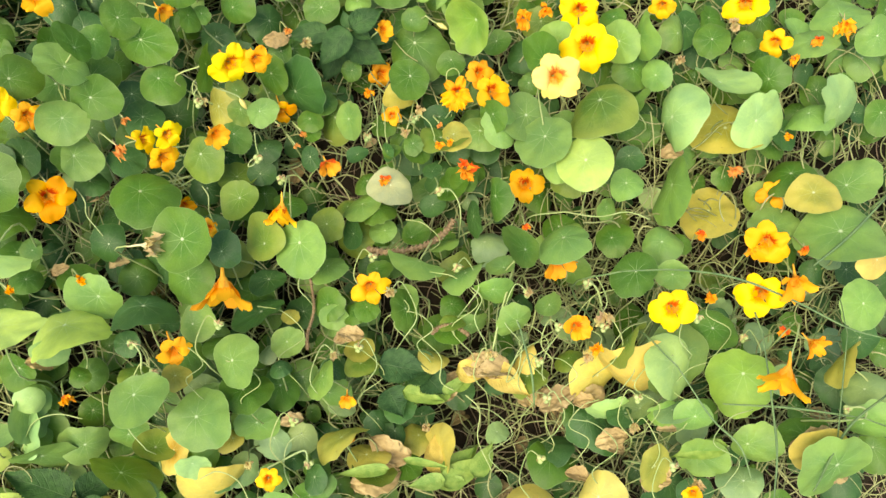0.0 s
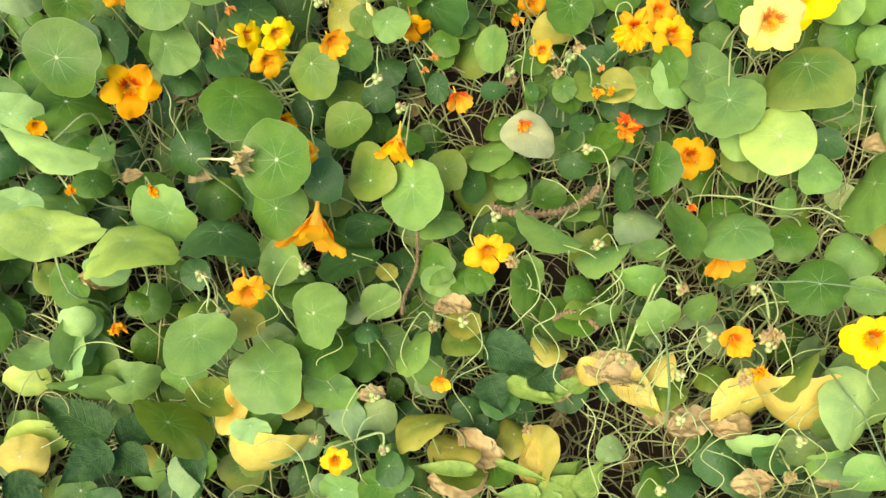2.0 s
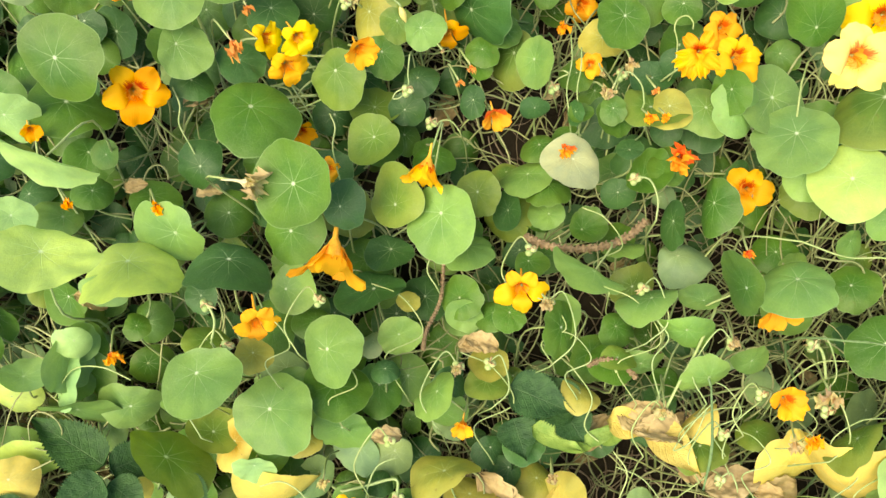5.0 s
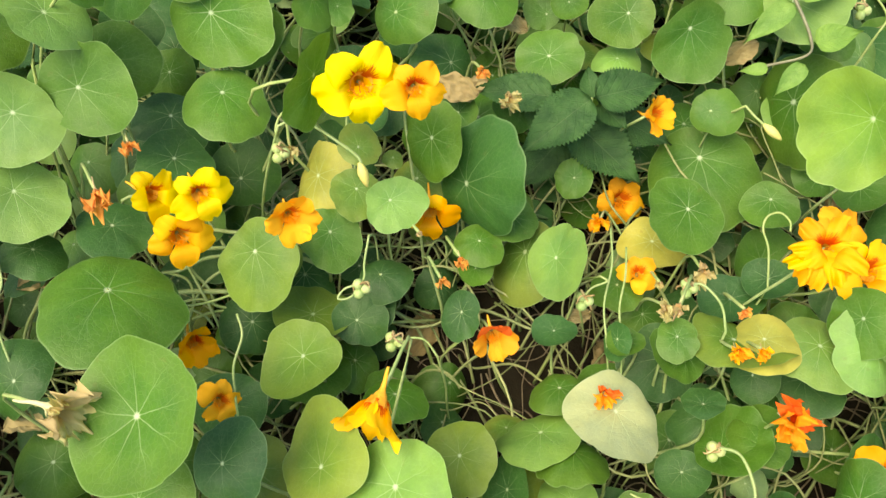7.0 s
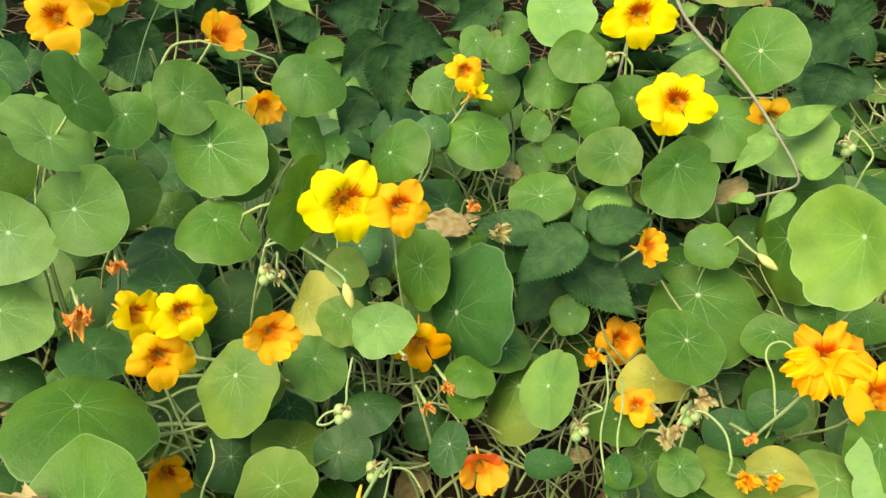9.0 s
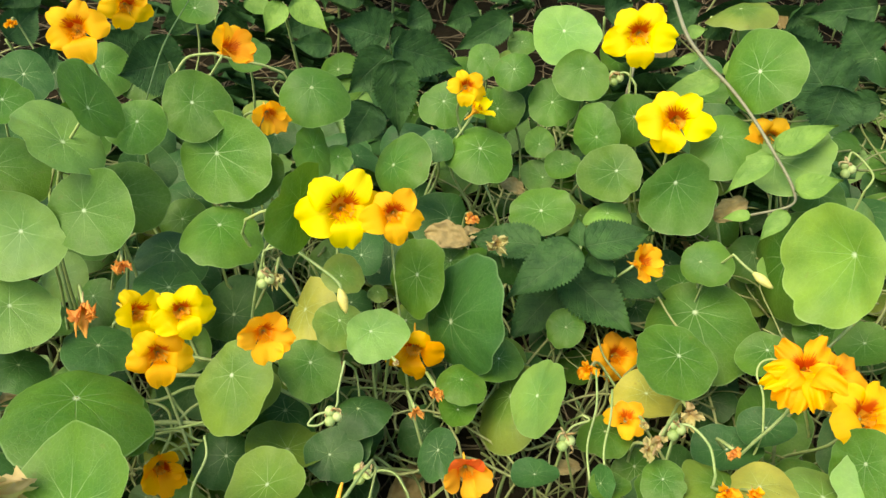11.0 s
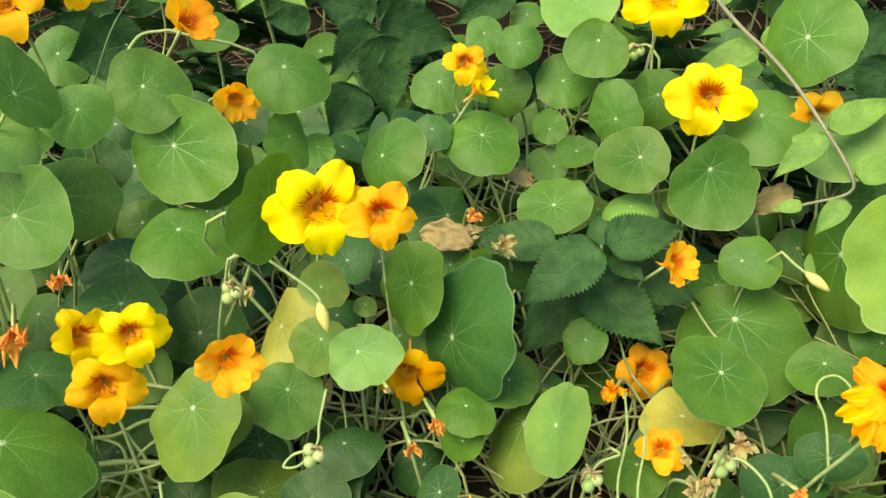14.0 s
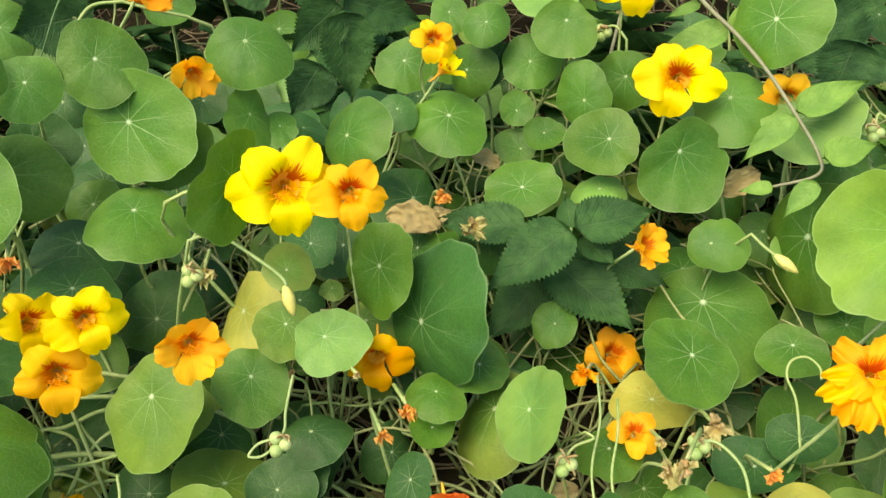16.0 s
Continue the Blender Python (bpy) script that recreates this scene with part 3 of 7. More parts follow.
def stem(kind, thick, course):
    """One stem by itself: a tendril with its pod, a bud, a vine, a twig or a grass blade."""
    pts = [Vector(q) for q in course]
    first = Matrix.Translation(pts[0])
    local = [q - pts[0] for q in pts]
    line = smooth_course(local, 6)
    if kind == "grass":
        ob = thing("grass_blade", first, "long thin green grass blade leaning over the leaves", "grass", "grass blades")
        part("blade", tube(bmesh.new(), line, [thick * (0.5 + 0.5 * math.sin(math.pi * (i + 1) / (len(line) + 1))) for i in range(len(line))], 4), GRASS, ob, first)
        foot = [q - pts[0] for q in fall(pts[0], pts[0] - pts[1] + Vector((0, 0, -0.05)))]
        part("sheath", tube(bmesh.new(), foot, thick * 0.8, 4), GRASS, ob, first)
    elif kind == "twig":
        ob = thing("fallen_twig", first, "brown scaly dry twig lying among the stems", "twig", "fallen twigs")
        whole = sum((v - u).length for u, v in zip(line, line[1:]))
        count = max(8, int(whole / (thick * 1.1)))
        fine = smooth_course(local, max(2, count // (len(local) - 1)))
        bm = tube(bmesh.new(), fine, [thick * (0.55 + 0.25 * (i % 2)) for i in range(len(fine))], 7)
        for i, q in enumerate(fine[:-1]):
            way = (fine[i + 1] - q).normalized()
            for s in range(5):
                side = Matrix.Rotation(s * 1.257 + i * 0.63, 3, way) @ way.orthogonal().normalized()
                low, top = q + side * thick * 0.45, q + way * thick * 1.35 + side * thick * CHANCE.uniform(0.85, 1.25)
                across = way.cross(side) * thick * 0.62
                ridge = (low + top) / 2 + side * thick * 0.42
                v = [bm.verts.new(p) for p in (low, (low + top) / 2 - across, top, (low + top) / 2 + across, ridge)]
                for m, n in ((0, 1), (1, 2), (2, 3), (3, 0)):
                    bm.faces.new((v[m], v[n], v[4]))
        part("bark", bm, TWIG, ob, first, smooth=False)
    elif kind == "vine":
        ob = thing("climbing_vine", first, "thin brown climbing stem with paired pale green oval leaves", "vine")
        part("stem", tube(bmesh.new(), line, [thick * (1.1 - 0.5 * i / len(line)) for i in range(len(line))], 6), VINE, ob, first)
        foot = [q - pts[0] for q in fall(pts[0], pts[0] - pts[1])]
        part("stem", tube(bmesh.new(), foot, thick, 6), VINE, ob, first)
        VINES.append(ob)
    else:
        near = min(range(len(PLANTS)), key=lambda i: (PLANTS[i].location - pts[0]).length)
        owner = PLANTS[near]
        name, label = {"loop": ("seed_stalk", "curled pale green seed stalk"), "bud": ("bud_stalk", "arching bud stalk"), "stem": ("bare_stem", "bare green stem"), "curl": ("tendril", "curled pale green tendril")}[kind]
        if kind == "stem":
            line = line[:-1] + [q - pts[0] for q in fall(pts[-1], (pts[-1] - pts[-2]).normalized() + Vector((0, 0, -0.5)), 0.03)]
        else:
            foot = [q - pts[0] for q in fall(pts[0], (pts[0] - pts[1]).normalized() * 0.4 + Vector((0, 0.3, -1.0)), 0.03)][::-1]
            line = foot[:-1] + line
        ob = part(name, tube(bmesh.new(), line, thick * 1.05, 6), STALK, owner, first, label)
        if kind == "loop":
            end = Matrix.Translation(pts[-1])
            part("seed_pod", pod(bmesh.new(), Vector((0, -0.002, -0.003)), 0.0055), POD, ob, end, "green three-lobed seed pod")
            bm = bmesh.new()
            for i in range(6):
                w = CHANCE.uniform(0, 6.28)
                d = Vector((math.cos(w), CHANCE.uniform(-0.9, 0.3), math.sin(w))) * CHANCE.uniform(0.004, 0.009)
                kink = Vector((CHANCE.uniform(-1, 1), CHANCE.uniform(-1, 1), CHANCE.uniform(-1, 1))) * 0.004
                tube(bm, smooth_course([Vector((0, -0.002, 0.003)), d * 0.6 + kink, d - Vector((0, 0, 0.003))], 3), [0.0006, 0.0008, 0.0009, 0.0007, 0.0008, 0.0005, 0.0003], 4)
            part("withered_petals", bm, WITHER, ob, end, "dried brown petal remains")
        if kind == "bud":
            way = (pts[-1] - pts[-2]).normalized()
            bm = tube(bmesh.new(), [way * s for s in (-0.004, 0, 0.003, 0.007, 0.011, 0.014)], [0.0013, 0.003, 0.0038, 0.0034, 0.0022, 0.0007], 8)
            part("bud", bm, BUD, ob, Matrix.Translation(pts[-1]), "closed pale yellow-green bud")


def dead_leaf_mesh(seed):
    """A dry leaf of radius 1, folded along its middle and crumpled into creases."""
    rnd = random.Random(seed)
    bm = bmesh.new()
    n = 18
    vs = []
    fold, skew, arch = rnd.uniform(0.35, 1.1), rnd.uniform(-0.5, 0.5), rnd.uniform(-0.5, 0.3)
    for j in range(n):
        line = []
        for i in range(n):
            u, v = 2 * i / (n - 1) - 1, 2 * j / (n - 1) - 1
            w = 0.62 * math.sqrt(max(0.02, 1 - abs(v) ** 1.8)) * (1 + 0.35 * noise.noise((v * 2.3 + seed, u * 0.7, 5)))
            x, y = u * w + skew * 0.3 * v * v, v * (1 + 0.12 * noise.noise((u * 2, seed, 1)))
            z = fold * abs(u + 0.3 * skew) * w + arch * v * v
            z += 0.30 * abs(noise.noise((u * 1.6 + seed * 3, v * 1.9, 0))) - 0.22 * abs(noise.noise((u * 3.5, v * 3.2 + seed * 2, 4)))
            line.append(bm.verts.new((x + 0.05 * noise.noise((u * 6, v * 6, seed)), y + 0.07 * noise.noise((u * 6 + 9, v * 6, seed)), z + 0.10 * abs(noise.noise((u * 5, v * 5 + seed, 2))))))
        vs.append(line)
    for a, b in zip(vs, vs[1:]):
        for i in range(n - 1):
            bm.faces.new((a[i], a[i + 1], b[i + 1]))
            bm.faces.new((a[i], b[i + 1], b[i]))
    me = bpy.data.meshes.new("dead_leaf")
    bm.to_mesh(me)
    bm.free()
    for fc in me.polygons:
        fc.use_smooth = True
    me.materials.append(DRY)
    return me


DEAD = [dead_leaf_mesh(s) for s in range(7)]


def dead_leaf(middle, facing, along, radius):
    at = axes(middle, facing, along) @ Matrix.Diagonal((radius, radius, radius, 1))
    ob = part("dead_leaf", CHANCE.choice(DEAD), None, None, at)
    tagged(ob, "curled beige dry leaf caught among the stems", "dead leaf", "dead leaves on the soil")


# ---- ground ----
def ground():
    """One sheet of soil, fine under the plants and reaching the horizon."""
    ticks = [-400, -120, -40, -15, -6, -3, -2, -1.4] + [-1.1 + 0.04 * i for i in range(56)] + [1.4, 2, 3, 6, 15, 40, 120, 400]
    bm = bmesh.new()
    vs = [[bm.verts.new((x, y, lie(x, y) if max(abs(x), abs(y)) < 14 else lie(14, y / abs(y) * 14 if abs(y) > 14 else y))) for x in ticks] for y in ticks]
    for a, b in zip(vs, vs[1:]):
        for i in range(len(ticks) - 1):
            bm.faces.new((a[i], a[i + 1], b[i + 1], b[i]))
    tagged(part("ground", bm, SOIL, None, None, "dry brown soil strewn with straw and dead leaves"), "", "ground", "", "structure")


ground()


# ---- the plants ----
PLANTS = [plant(x, y) for x, y in (
    (-0.42, -0.40),
    (-0.20, -0.40),
    (0.02, -0.40),
    (0.24, -0.40),
    (0.46, -0.40),
    (-0.36, -0.22),
    (-0.14, -0.22),
    (0.08, -0.22),
    (0.30, -0.22),
    (0.52, -0.22),
    (-0.42, -0.06),
    (-0.20, -0.06),
    (0.02, -0.06),
    (0.24, -0.06),
    (0.46, -0.06),
    (-0.36, 0.08),
    (-0.14, 0.08),
    (0.08, 0.08),
    (0.30, 0.08),
    (0.52, 0.08),
    (-0.42, 0.22),
    (-0.20, 0.22),
    (0.02, 0.22),
    (0.24, 0.22),
)]

# round leaves: plant, middle, facing, way to the stalk, radius, stalk's offset, tone
leaf(20, (-0.444, 0.356, 0.315), (0.39, -0.43, 0.82), (-0.14, 0.84, 0.52), 0.0281, 0.20, 'd')
leaf(20, (-0.436, 0.295, 0.318), (0.43, -0.50, 0.75), (-0.12, 0.80, 0.59), 0.0248, 0.20, 'g')
leaf(15, (-0.297, 0.168, 0.380), (0.86, -0.08, 0.51), (0.05, -0.97, -0.24), 0.0289, 0.24, 'g')
leaf(21, (-0.278, 0.185, 0.352), (0.34, -0.60, 0.72), (0.20, 0.80, 0.57), 0.0224, 0.18, 'g')
leaf(15, (-0.323, 0.161, 0.357), (0.58, -0.07, 0.81), (0.59, -0.65, -0.48), 0.0347, 0.14, 'l')
leaf(20, (-0.339, 0.221, 0.327), (0.78, -0.36, 0.51), (-0.30, 0.50, 0.81), 0.0266, 0.12, 'g')
leaf(15, (-0.300, 0.130, 0.311), (-0.16, -0.76, 0.63), (-0.95, 0.28, 0.10), 0.0333, 0.32, 'g')
leaf(21, (-0.295, 0.181, 0.295), (0.36, -0.64, 0.68), (-0.93, -0.29, 0.21), 0.0303, 0.40, 'g')
leaf(15, (-0.354, 0.118, 0.299), (0.11, -0.81, 0.58), (0.60, 0.52, 0.61), 0.0332, 0.17, 'l')
leaf(15, (-0.350, 0.083, 0.256), (0.40, -0.22, 0.89), (-0.69, 0.56, 0.45), 0.0299, 0.40, 'l')
leaf(20, (-0.398, 0.208, 0.305), (0.40, -0.31, 0.86), (-0.90, -0.31, 0.30), 0.0356, 0.30, 'g')
leaf(21, (-0.237, 0.206, 0.358), (0.28, -0.70, 0.66), (-0.87, 0.11, 0.48), 0.0274, 0.13, 'g')
leaf(21, (-0.217, 0.188, 0.322), (-0.24, -0.84, 0.49), (-0.87, 0.40, 0.27), 0.0371, 0.27, 'g')
leaf(21, (-0.205, 0.202, 0.298), (-0.13, -0.85, 0.51), (-0.02, 0.52, 0.85), 0.0267, 0.20, 'g')
leaf(21, (-0.218, 0.145, 0.283), (0.13, -0.12, 0.98), (-0.26, 0.95, 0.15), 0.0316, 0.40, 'g')
leaf(21, (-0.266, 0.167, 0.249), (0.25, -0.19, 0.95), (-0.19, 0.95, 0.25), 0.0285, 0.12, 'd')
leaf(21, (-0.153, 0.233, 0.353), (0.15, -0.69, 0.71), (-0.38, 0.62, 0.69), 0.0271, 0.25, 'g')
leaf(21, (-0.155, 0.220, 0.311), (0.78, -0.33, 0.53), (-0.15, 0.72, 0.68), 0.0217, 0.20, 'g')
leaf(21, (-0.139, 0.229, 0.299), (0.12, -0.50, 0.86), (-0.04, 0.86, 0.51), 0.0133, 0.20, 'g')
leaf(21, (-0.090, 0.235, 0.292), (-0.56, -0.47, 0.68), (-0.83, 0.33, -0.45), 0.0287, 0.26, 'g')
leaf(16, (-0.151, 0.119, 0.321), (0.93, -0.37, 0.03), (0.20, 0.58, 0.79), 0.0329, 0.20, 'g')
leaf(21, (-0.220, 0.310, 0.353), (0.21, -0.64, 0.74), (-0.04, 0.75, 0.66), 0.0178, 0.20, 'g')
leaf(21, (-0.306, 0.462, 0.344), (0.28, -0.55, 0.79), (0.09, -0.80, -0.59), 0.0239, 0.08, 'g')
leaf(22, (-0.054, 0.309, 0.308), (0.01, -0.65, 0.76), (-0.00, 0.76, 0.65), 0.0227, 0.20, 'g')
leaf(22, (-0.060, 0.276, 0.286), (0.02, -0.60, 0.80), (-0.00, 0.80, 0.60), 0.0156, 0.20, 'd')
leaf(22, (-0.023, 0.270, 0.282), (-0.03, -0.45, 0.89), (0.12, 0.88, 0.45), 0.0301, 0.21, 'g')
leaf(22, (0.054, 0.349, 0.353), (-0.10, -0.51, 0.86), (-0.09, 0.86, 0.50), 0.0320, 0.27, 'l')
leaf(22, (0.064, 0.308, 0.333), (-0.15, -0.71, 0.68), (0.22, 0.65, 0.73), 0.0239, 0.33, 'g')
leaf(22, (-0.017, 0.372, 0.322), (-0.03, -0.68, 0.73), (0.00, 0.73, 0.68), 0.0174, 0.20, 'g')
leaf(22, (0.008, 0.321, 0.335), (-0.07, -0.69, 0.72), (-0.39, 0.68, 0.62), 0.0181, 0.06, 'g')
leaf(22, (0.044, 0.322, 0.304), (-0.12, -0.74, 0.67), (-0.98, -0.01, -0.19), 0.0235, 0.10, 'g')
leaf(22, (0.022, 0.417, 0.322), (-0.08, -0.69, 0.71), (-0.42, 0.68, 0.61), 0.0143, 0.00, 'g')
leaf(22, (-0.006, 0.328, 0.293), (-0.65, -0.68, 0.34), (-0.10, 0.51, 0.85), 0.0231, 0.00, 'g')
leaf(22, (0.073, 0.275, 0.299), (-0.63, -0.68, 0.37), (0.38, -0.68, -0.62), 0.0232, 0.32, 'g')
leaf(22, (0.083, 0.235, 0.280), (-0.03, -0.58, 0.81), (0.88, 0.37, 0.29), 0.0270, 0.25, 'g')
leaf(23, (0.134, 0.204, 0.277), (-0.00, -0.85, 0.53), (-0.25, 0.51, 0.82), 0.0321, 0.40, 'g')
leaf(22, (0.110, 0.299, 0.297), (-0.54, -0.75, 0.38), (0.51, 0.06, 0.86), 0.0247, 0.12, 'g')
leaf(23, (0.170, 0.232, 0.309), (-0.27, -0.49, 0.83), (-0.05, 0.87, 0.50), 0.0296, 0.28, 'g')
leaf(23, (0.194, 0.252, 0.365), (-0.74, -0.44, 0.51), (-0.32, -0.42, -0.85), 0.0356, 0.10, 'g')
leaf(23, (0.218, 0.210, 0.303), (-0.32, -0.36, 0.88), (-0.68, 0.73, 0.05), 0.0332, 0.40, 'l')
leaf(18, (0.209, 0.088, 0.296), (-0.84, -0.43, 0.34), (0.50, -0.37, 0.79), 0.0404, 0.40, 'm')
leaf(23, (0.221, 0.176, 0.229), (-0.88, -0.24, 0.41), (0.01, 0.86, 0.51), 0.0488, 0.15, 'g')
leaf(22, (0.028, 0.227, 0.249), (-0.24, -0.31, 0.92), (-0.10, 0.95, 0.29), 0.0275, 0.09, 'g')
leaf(22, (0.030, 0.284, 0.250), (-0.10, -0.63, 0.77), (0.93, -0.33, -0.15), 0.0162, 0.22, 'g')
leaf(22, (0.049, 0.271, 0.267), (-0.11, -0.47, 0.88), (0.05, 0.88, 0.47), 0.0157, 0.20, 'g')
leaf(22, (0.031, 0.298, 0.275), (-0.10, -0.78, 0.62), (-0.01, -0.62, -0.78), 0.0141, 0.11, 'g')
leaf(23, (0.249, 0.482, 0.332), (-0.19, 0.02, 0.98), (0.71, 0.70, 0.13), 0.0348, 0.00, 'y')
leaf(22, (0.082, 0.220, 0.253), (-0.12, -0.09, 0.99), (-0.14, -0.98, -0.10), 0.0197, 0.11, 'l')
leaf(23, (0.254, 0.221, 0.265), (-0.36, -0.40, 0.85), (0.18, 0.86, 0.48), 0.0213, 0.12, 'g')
leaf(23, (0.153, 0.165, 0.241), (-0.29, -0.56, 0.78), (-0.93, 0.37, -0.08), 0.0200, 0.32, 'g')
leaf(11, (-0.283, 0.005, 0.247), (0.27, 0.18, 0.95), (-0.35, 0.93, -0.08), 0.0481, 0.25, 'g')
leaf(16, (-0.198, 0.050, 0.216), (-0.39, -0.55, 0.74), (-0.29, 0.83, 0.47), 0.0326, 0.39, 'y')
leaf(16, (-0.149, 0.077, 0.210), (0.15, -0.41, 0.90), (-0.12, 0.89, 0.43), 0.0241, 0.24, 'g')
leaf(16, (-0.130, 0.100, 0.232), (0.12, -0.34, 0.93), (0.12, 0.94, 0.33), 0.0199, 0.23, 'y')
leaf(16, (-0.101, 0.089, 0.232), (0.08, -0.54, 0.84), (-0.77, 0.50, 0.39), 0.0220, 0.23, 'l')
leaf(16, (-0.125, 0.113, 0.271), (0.12, -0.45, 0.89), (-0.33, -0.86, -0.39), 0.0160, 0.20, 'y')
leaf(16, (-0.102, 0.122, 0.245), (0.08, -0.41, 0.91), (-0.04, 0.91, 0.42), 0.0077, 0.20, 'y')
leaf(16, (-0.160, 0.121, 0.225), (-0.62, -0.38, 0.69), (0.19, 0.78, 0.59), 0.0306, 0.20, 'Z')
leaf(16, (-0.074, 0.134, 0.251), (-0.68, -0.53, 0.51), (0.02, 0.68, 0.73), 0.0299, 0.11, 'g')
leaf(16, (-0.041, 0.107, 0.236), (-0.84, -0.43, 0.34), (-0.52, 0.44, -0.73), 0.0463, 0.38, 'd')
leaf(21, (-0.219, 0.149, 0.207), (-0.10, -0.76, 0.65), (-0.46, -0.54, -0.70), 0.0288, 0.17, 'd')
leaf(21, (-0.260, 0.129, 0.243), (0.22, 0.01, 0.98), (-0.25, 0.97, 0.05), 0.0297, 0.20, 'd')
leaf(15, (-0.299, 0.079, 0.230), (0.25, 0.13, 0.96), (-0.36, 0.93, -0.03), 0.0281, 0.20, 'd')
leaf(15, (-0.352, 0.065, 0.224), (0.35, 0.02, 0.94), (-0.38, 0.92, 0.12), 0.0224, 0.20, 'd')
leaf(16, (-0.110, 0.057, 0.189), (0.08, -0.14, 0.99), (-0.88, 0.46, 0.14), 0.0200, 0.23, 'd')
leaf(16, (-0.130, 0.031, 0.173), (0.04, -0.55, 0.84), (-0.99, -0.10, -0.02), 0.0206, 0.14, 'd')
leaf(16, (-0.174, 0.069, 0.166), (0.17, -0.23, 0.96), (0.14, 0.97, 0.20), 0.0270, 0.37, 'd')
leaf(11, (-0.172, -0.008, 0.183), (-0.46, -0.10, 0.88), (0.36, 0.89, 0.29), 0.0311, 0.20, 'y')
leaf(16, (-0.058, 0.027, 0.178), (-0.58, -0.34, 0.74), (0.22, 0.81, 0.55), 0.0185, 0.20, 'd')
leaf(16, (-0.165, 0.040, 0.165), (0.13, 0.18, 0.97), (-0.22, 0.96, -0.15), 0.0306, 0.20, 'y')
leaf(17, (0.014, 0.047, 0.210), (-0.79, -0.09, 0.60), (-0.31, 0.91, -0.27), 0.0293, 0.30, 'l')
leaf(17, (-0.010, 0.083, 0.170), (-0.75, -0.14, 0.65), (0.62, 0.18, 0.76), 0.0346, 0.28, 'y')
leaf(17, (0.116, 0.089, 0.207), (0.18, -0.21, 0.96), (0.61, 0.79, 0.05), 0.0327, 0.29, 'g')
leaf(17, (0.151, 0.144, 0.191), (-0.25, -0.28, 0.93), (-0.08, 0.96, 0.27), 0.0470, 0.40, 'g')
leaf(17, (0.186, 0.097, 0.203), (-0.28, -0.10, 0.96), (0.36, 0.91, 0.19), 0.0218, 0.40, 'g')
leaf(12, (0.087, -0.015, 0.200), (-0.23, -0.22, 0.95), (0.17, 0.95, 0.26), 0.0159, 0.20, 'g')
leaf(13, (0.147, -0.020, 0.199), (-0.17, 0.12, 0.98), (0.30, 0.95, -0.06), 0.0257, 0.19, 'Z')
leaf(13, (0.188, -0.027, 0.196), (0.12, -0.04, 0.99), (-0.13, 0.99, 0.05), 0.0310, 0.20, 'l')
leaf(13, (0.206, -0.022, 0.220), (-0.77, -0.41, 0.49), (0.13, 0.66, 0.74), 0.0250, 0.12, 'g')
leaf(17, (0.169, 0.035, 0.193), (-0.27, 0.00, 0.96), (0.30, 0.95, 0.08), 0.0194, 0.20, 'd')
leaf(17, (0.142, 0.027, 0.180), (-0.22, 0.09, 0.97), (0.30, 0.95, -0.02), 0.0240, 0.20, 'd')
leaf(17, (-0.012, 0.098, 0.199), (-0.05, -0.15, 0.99), (0.04, 0.99, 0.15), 0.0196, 0.20, 'g')
leaf(16, (-0.040, 0.078, 0.197), (-0.01, -0.13, 0.99), (0.01, 0.99, 0.13), 0.0192, 0.20, 'g')
leaf(17, (0.062, 0.047, 0.176), (-0.14, -0.03, 0.99), (0.16, 0.99, 0.05), 0.0210, 0.20, 'g')
leaf(17, (0.102, 0.095, 0.165), (-0.16, 0.01, 0.99), (0.19, 0.98, 0.02), 0.0268, 0.20, 'Z')
leaf(12, (0.057, -0.004, 0.180), (-0.14, 0.09, 0.99), (0.19, 0.98, -0.07), 0.0137, 0.20, 'g')
leaf(22, (0.044, 0.148, 0.188), (-0.12, -0.58, 0.80), (0.43, 0.70, 0.57), 0.0164, 0.06, 'g')
leaf(18, (0.266, 0.113, 0.200), (-0.34, -0.19, 0.92), (0.28, 0.91, 0.29), 0.0223, 0.17, 'g')
leaf(16, (-0.043, 0.070, 0.176), (-0.00, -0.23, 0.97), (0.34, 0.92, 0.22), 0.0150, 0.07, 'g')
leaf(21, (-0.291, 0.217, 0.296), (0.33, -0.54, 0.78), (-0.94, -0.19, 0.27), 0.0227, 0.26, 'd')
leaf(21, (-0.122, 0.198, 0.229), (0.10, -0.45, 0.89), (0.05, -0.89, -0.46), 0.0210, 0.12, 'd')
leaf(23, (0.243, 0.139, 0.193), (-0.32, -0.25, 0.92), (-0.24, -0.91, -0.33), 0.0214, 0.12, 'g')
leaf(21, (-0.193, 0.256, 0.306), (0.20, -0.56, 0.81), (-0.38, 0.71, 0.59), 0.0188, 0.00, 'd')
leaf(15, (-0.455, 0.056, 0.306), (-0.18, -0.56, 0.81), (-0.97, 0.22, -0.06), 0.0433, 0.13, 'g')
leaf(20, (-0.462, 0.149, 0.275), (0.41, 0.01, 0.91), (-0.10, 0.99, 0.03), 0.0260, 0.38, 'g')
leaf(20, (-0.525, 0.187, 0.261), (0.46, -0.08, 0.88), (0.18, 0.98, -0.01), 0.0259, 0.00, 'B')
leaf(15, (-0.480, 0.057, 0.223), (0.44, 0.37, 0.82), (-0.76, 0.64, 0.12), 0.0478, 0.20, 'g')
leaf(10, (-0.471, -0.049, 0.298), (-0.39, -0.93, -0.02), (0.54, -0.25, 0.81), 0.0495, 0.40, 'M', 8)
leaf(10, (-0.455, 0.007, 0.197), (-0.28, -0.41, 0.87), (0.61, -0.78, -0.17), 0.0171, 0.09, 'g', 8)
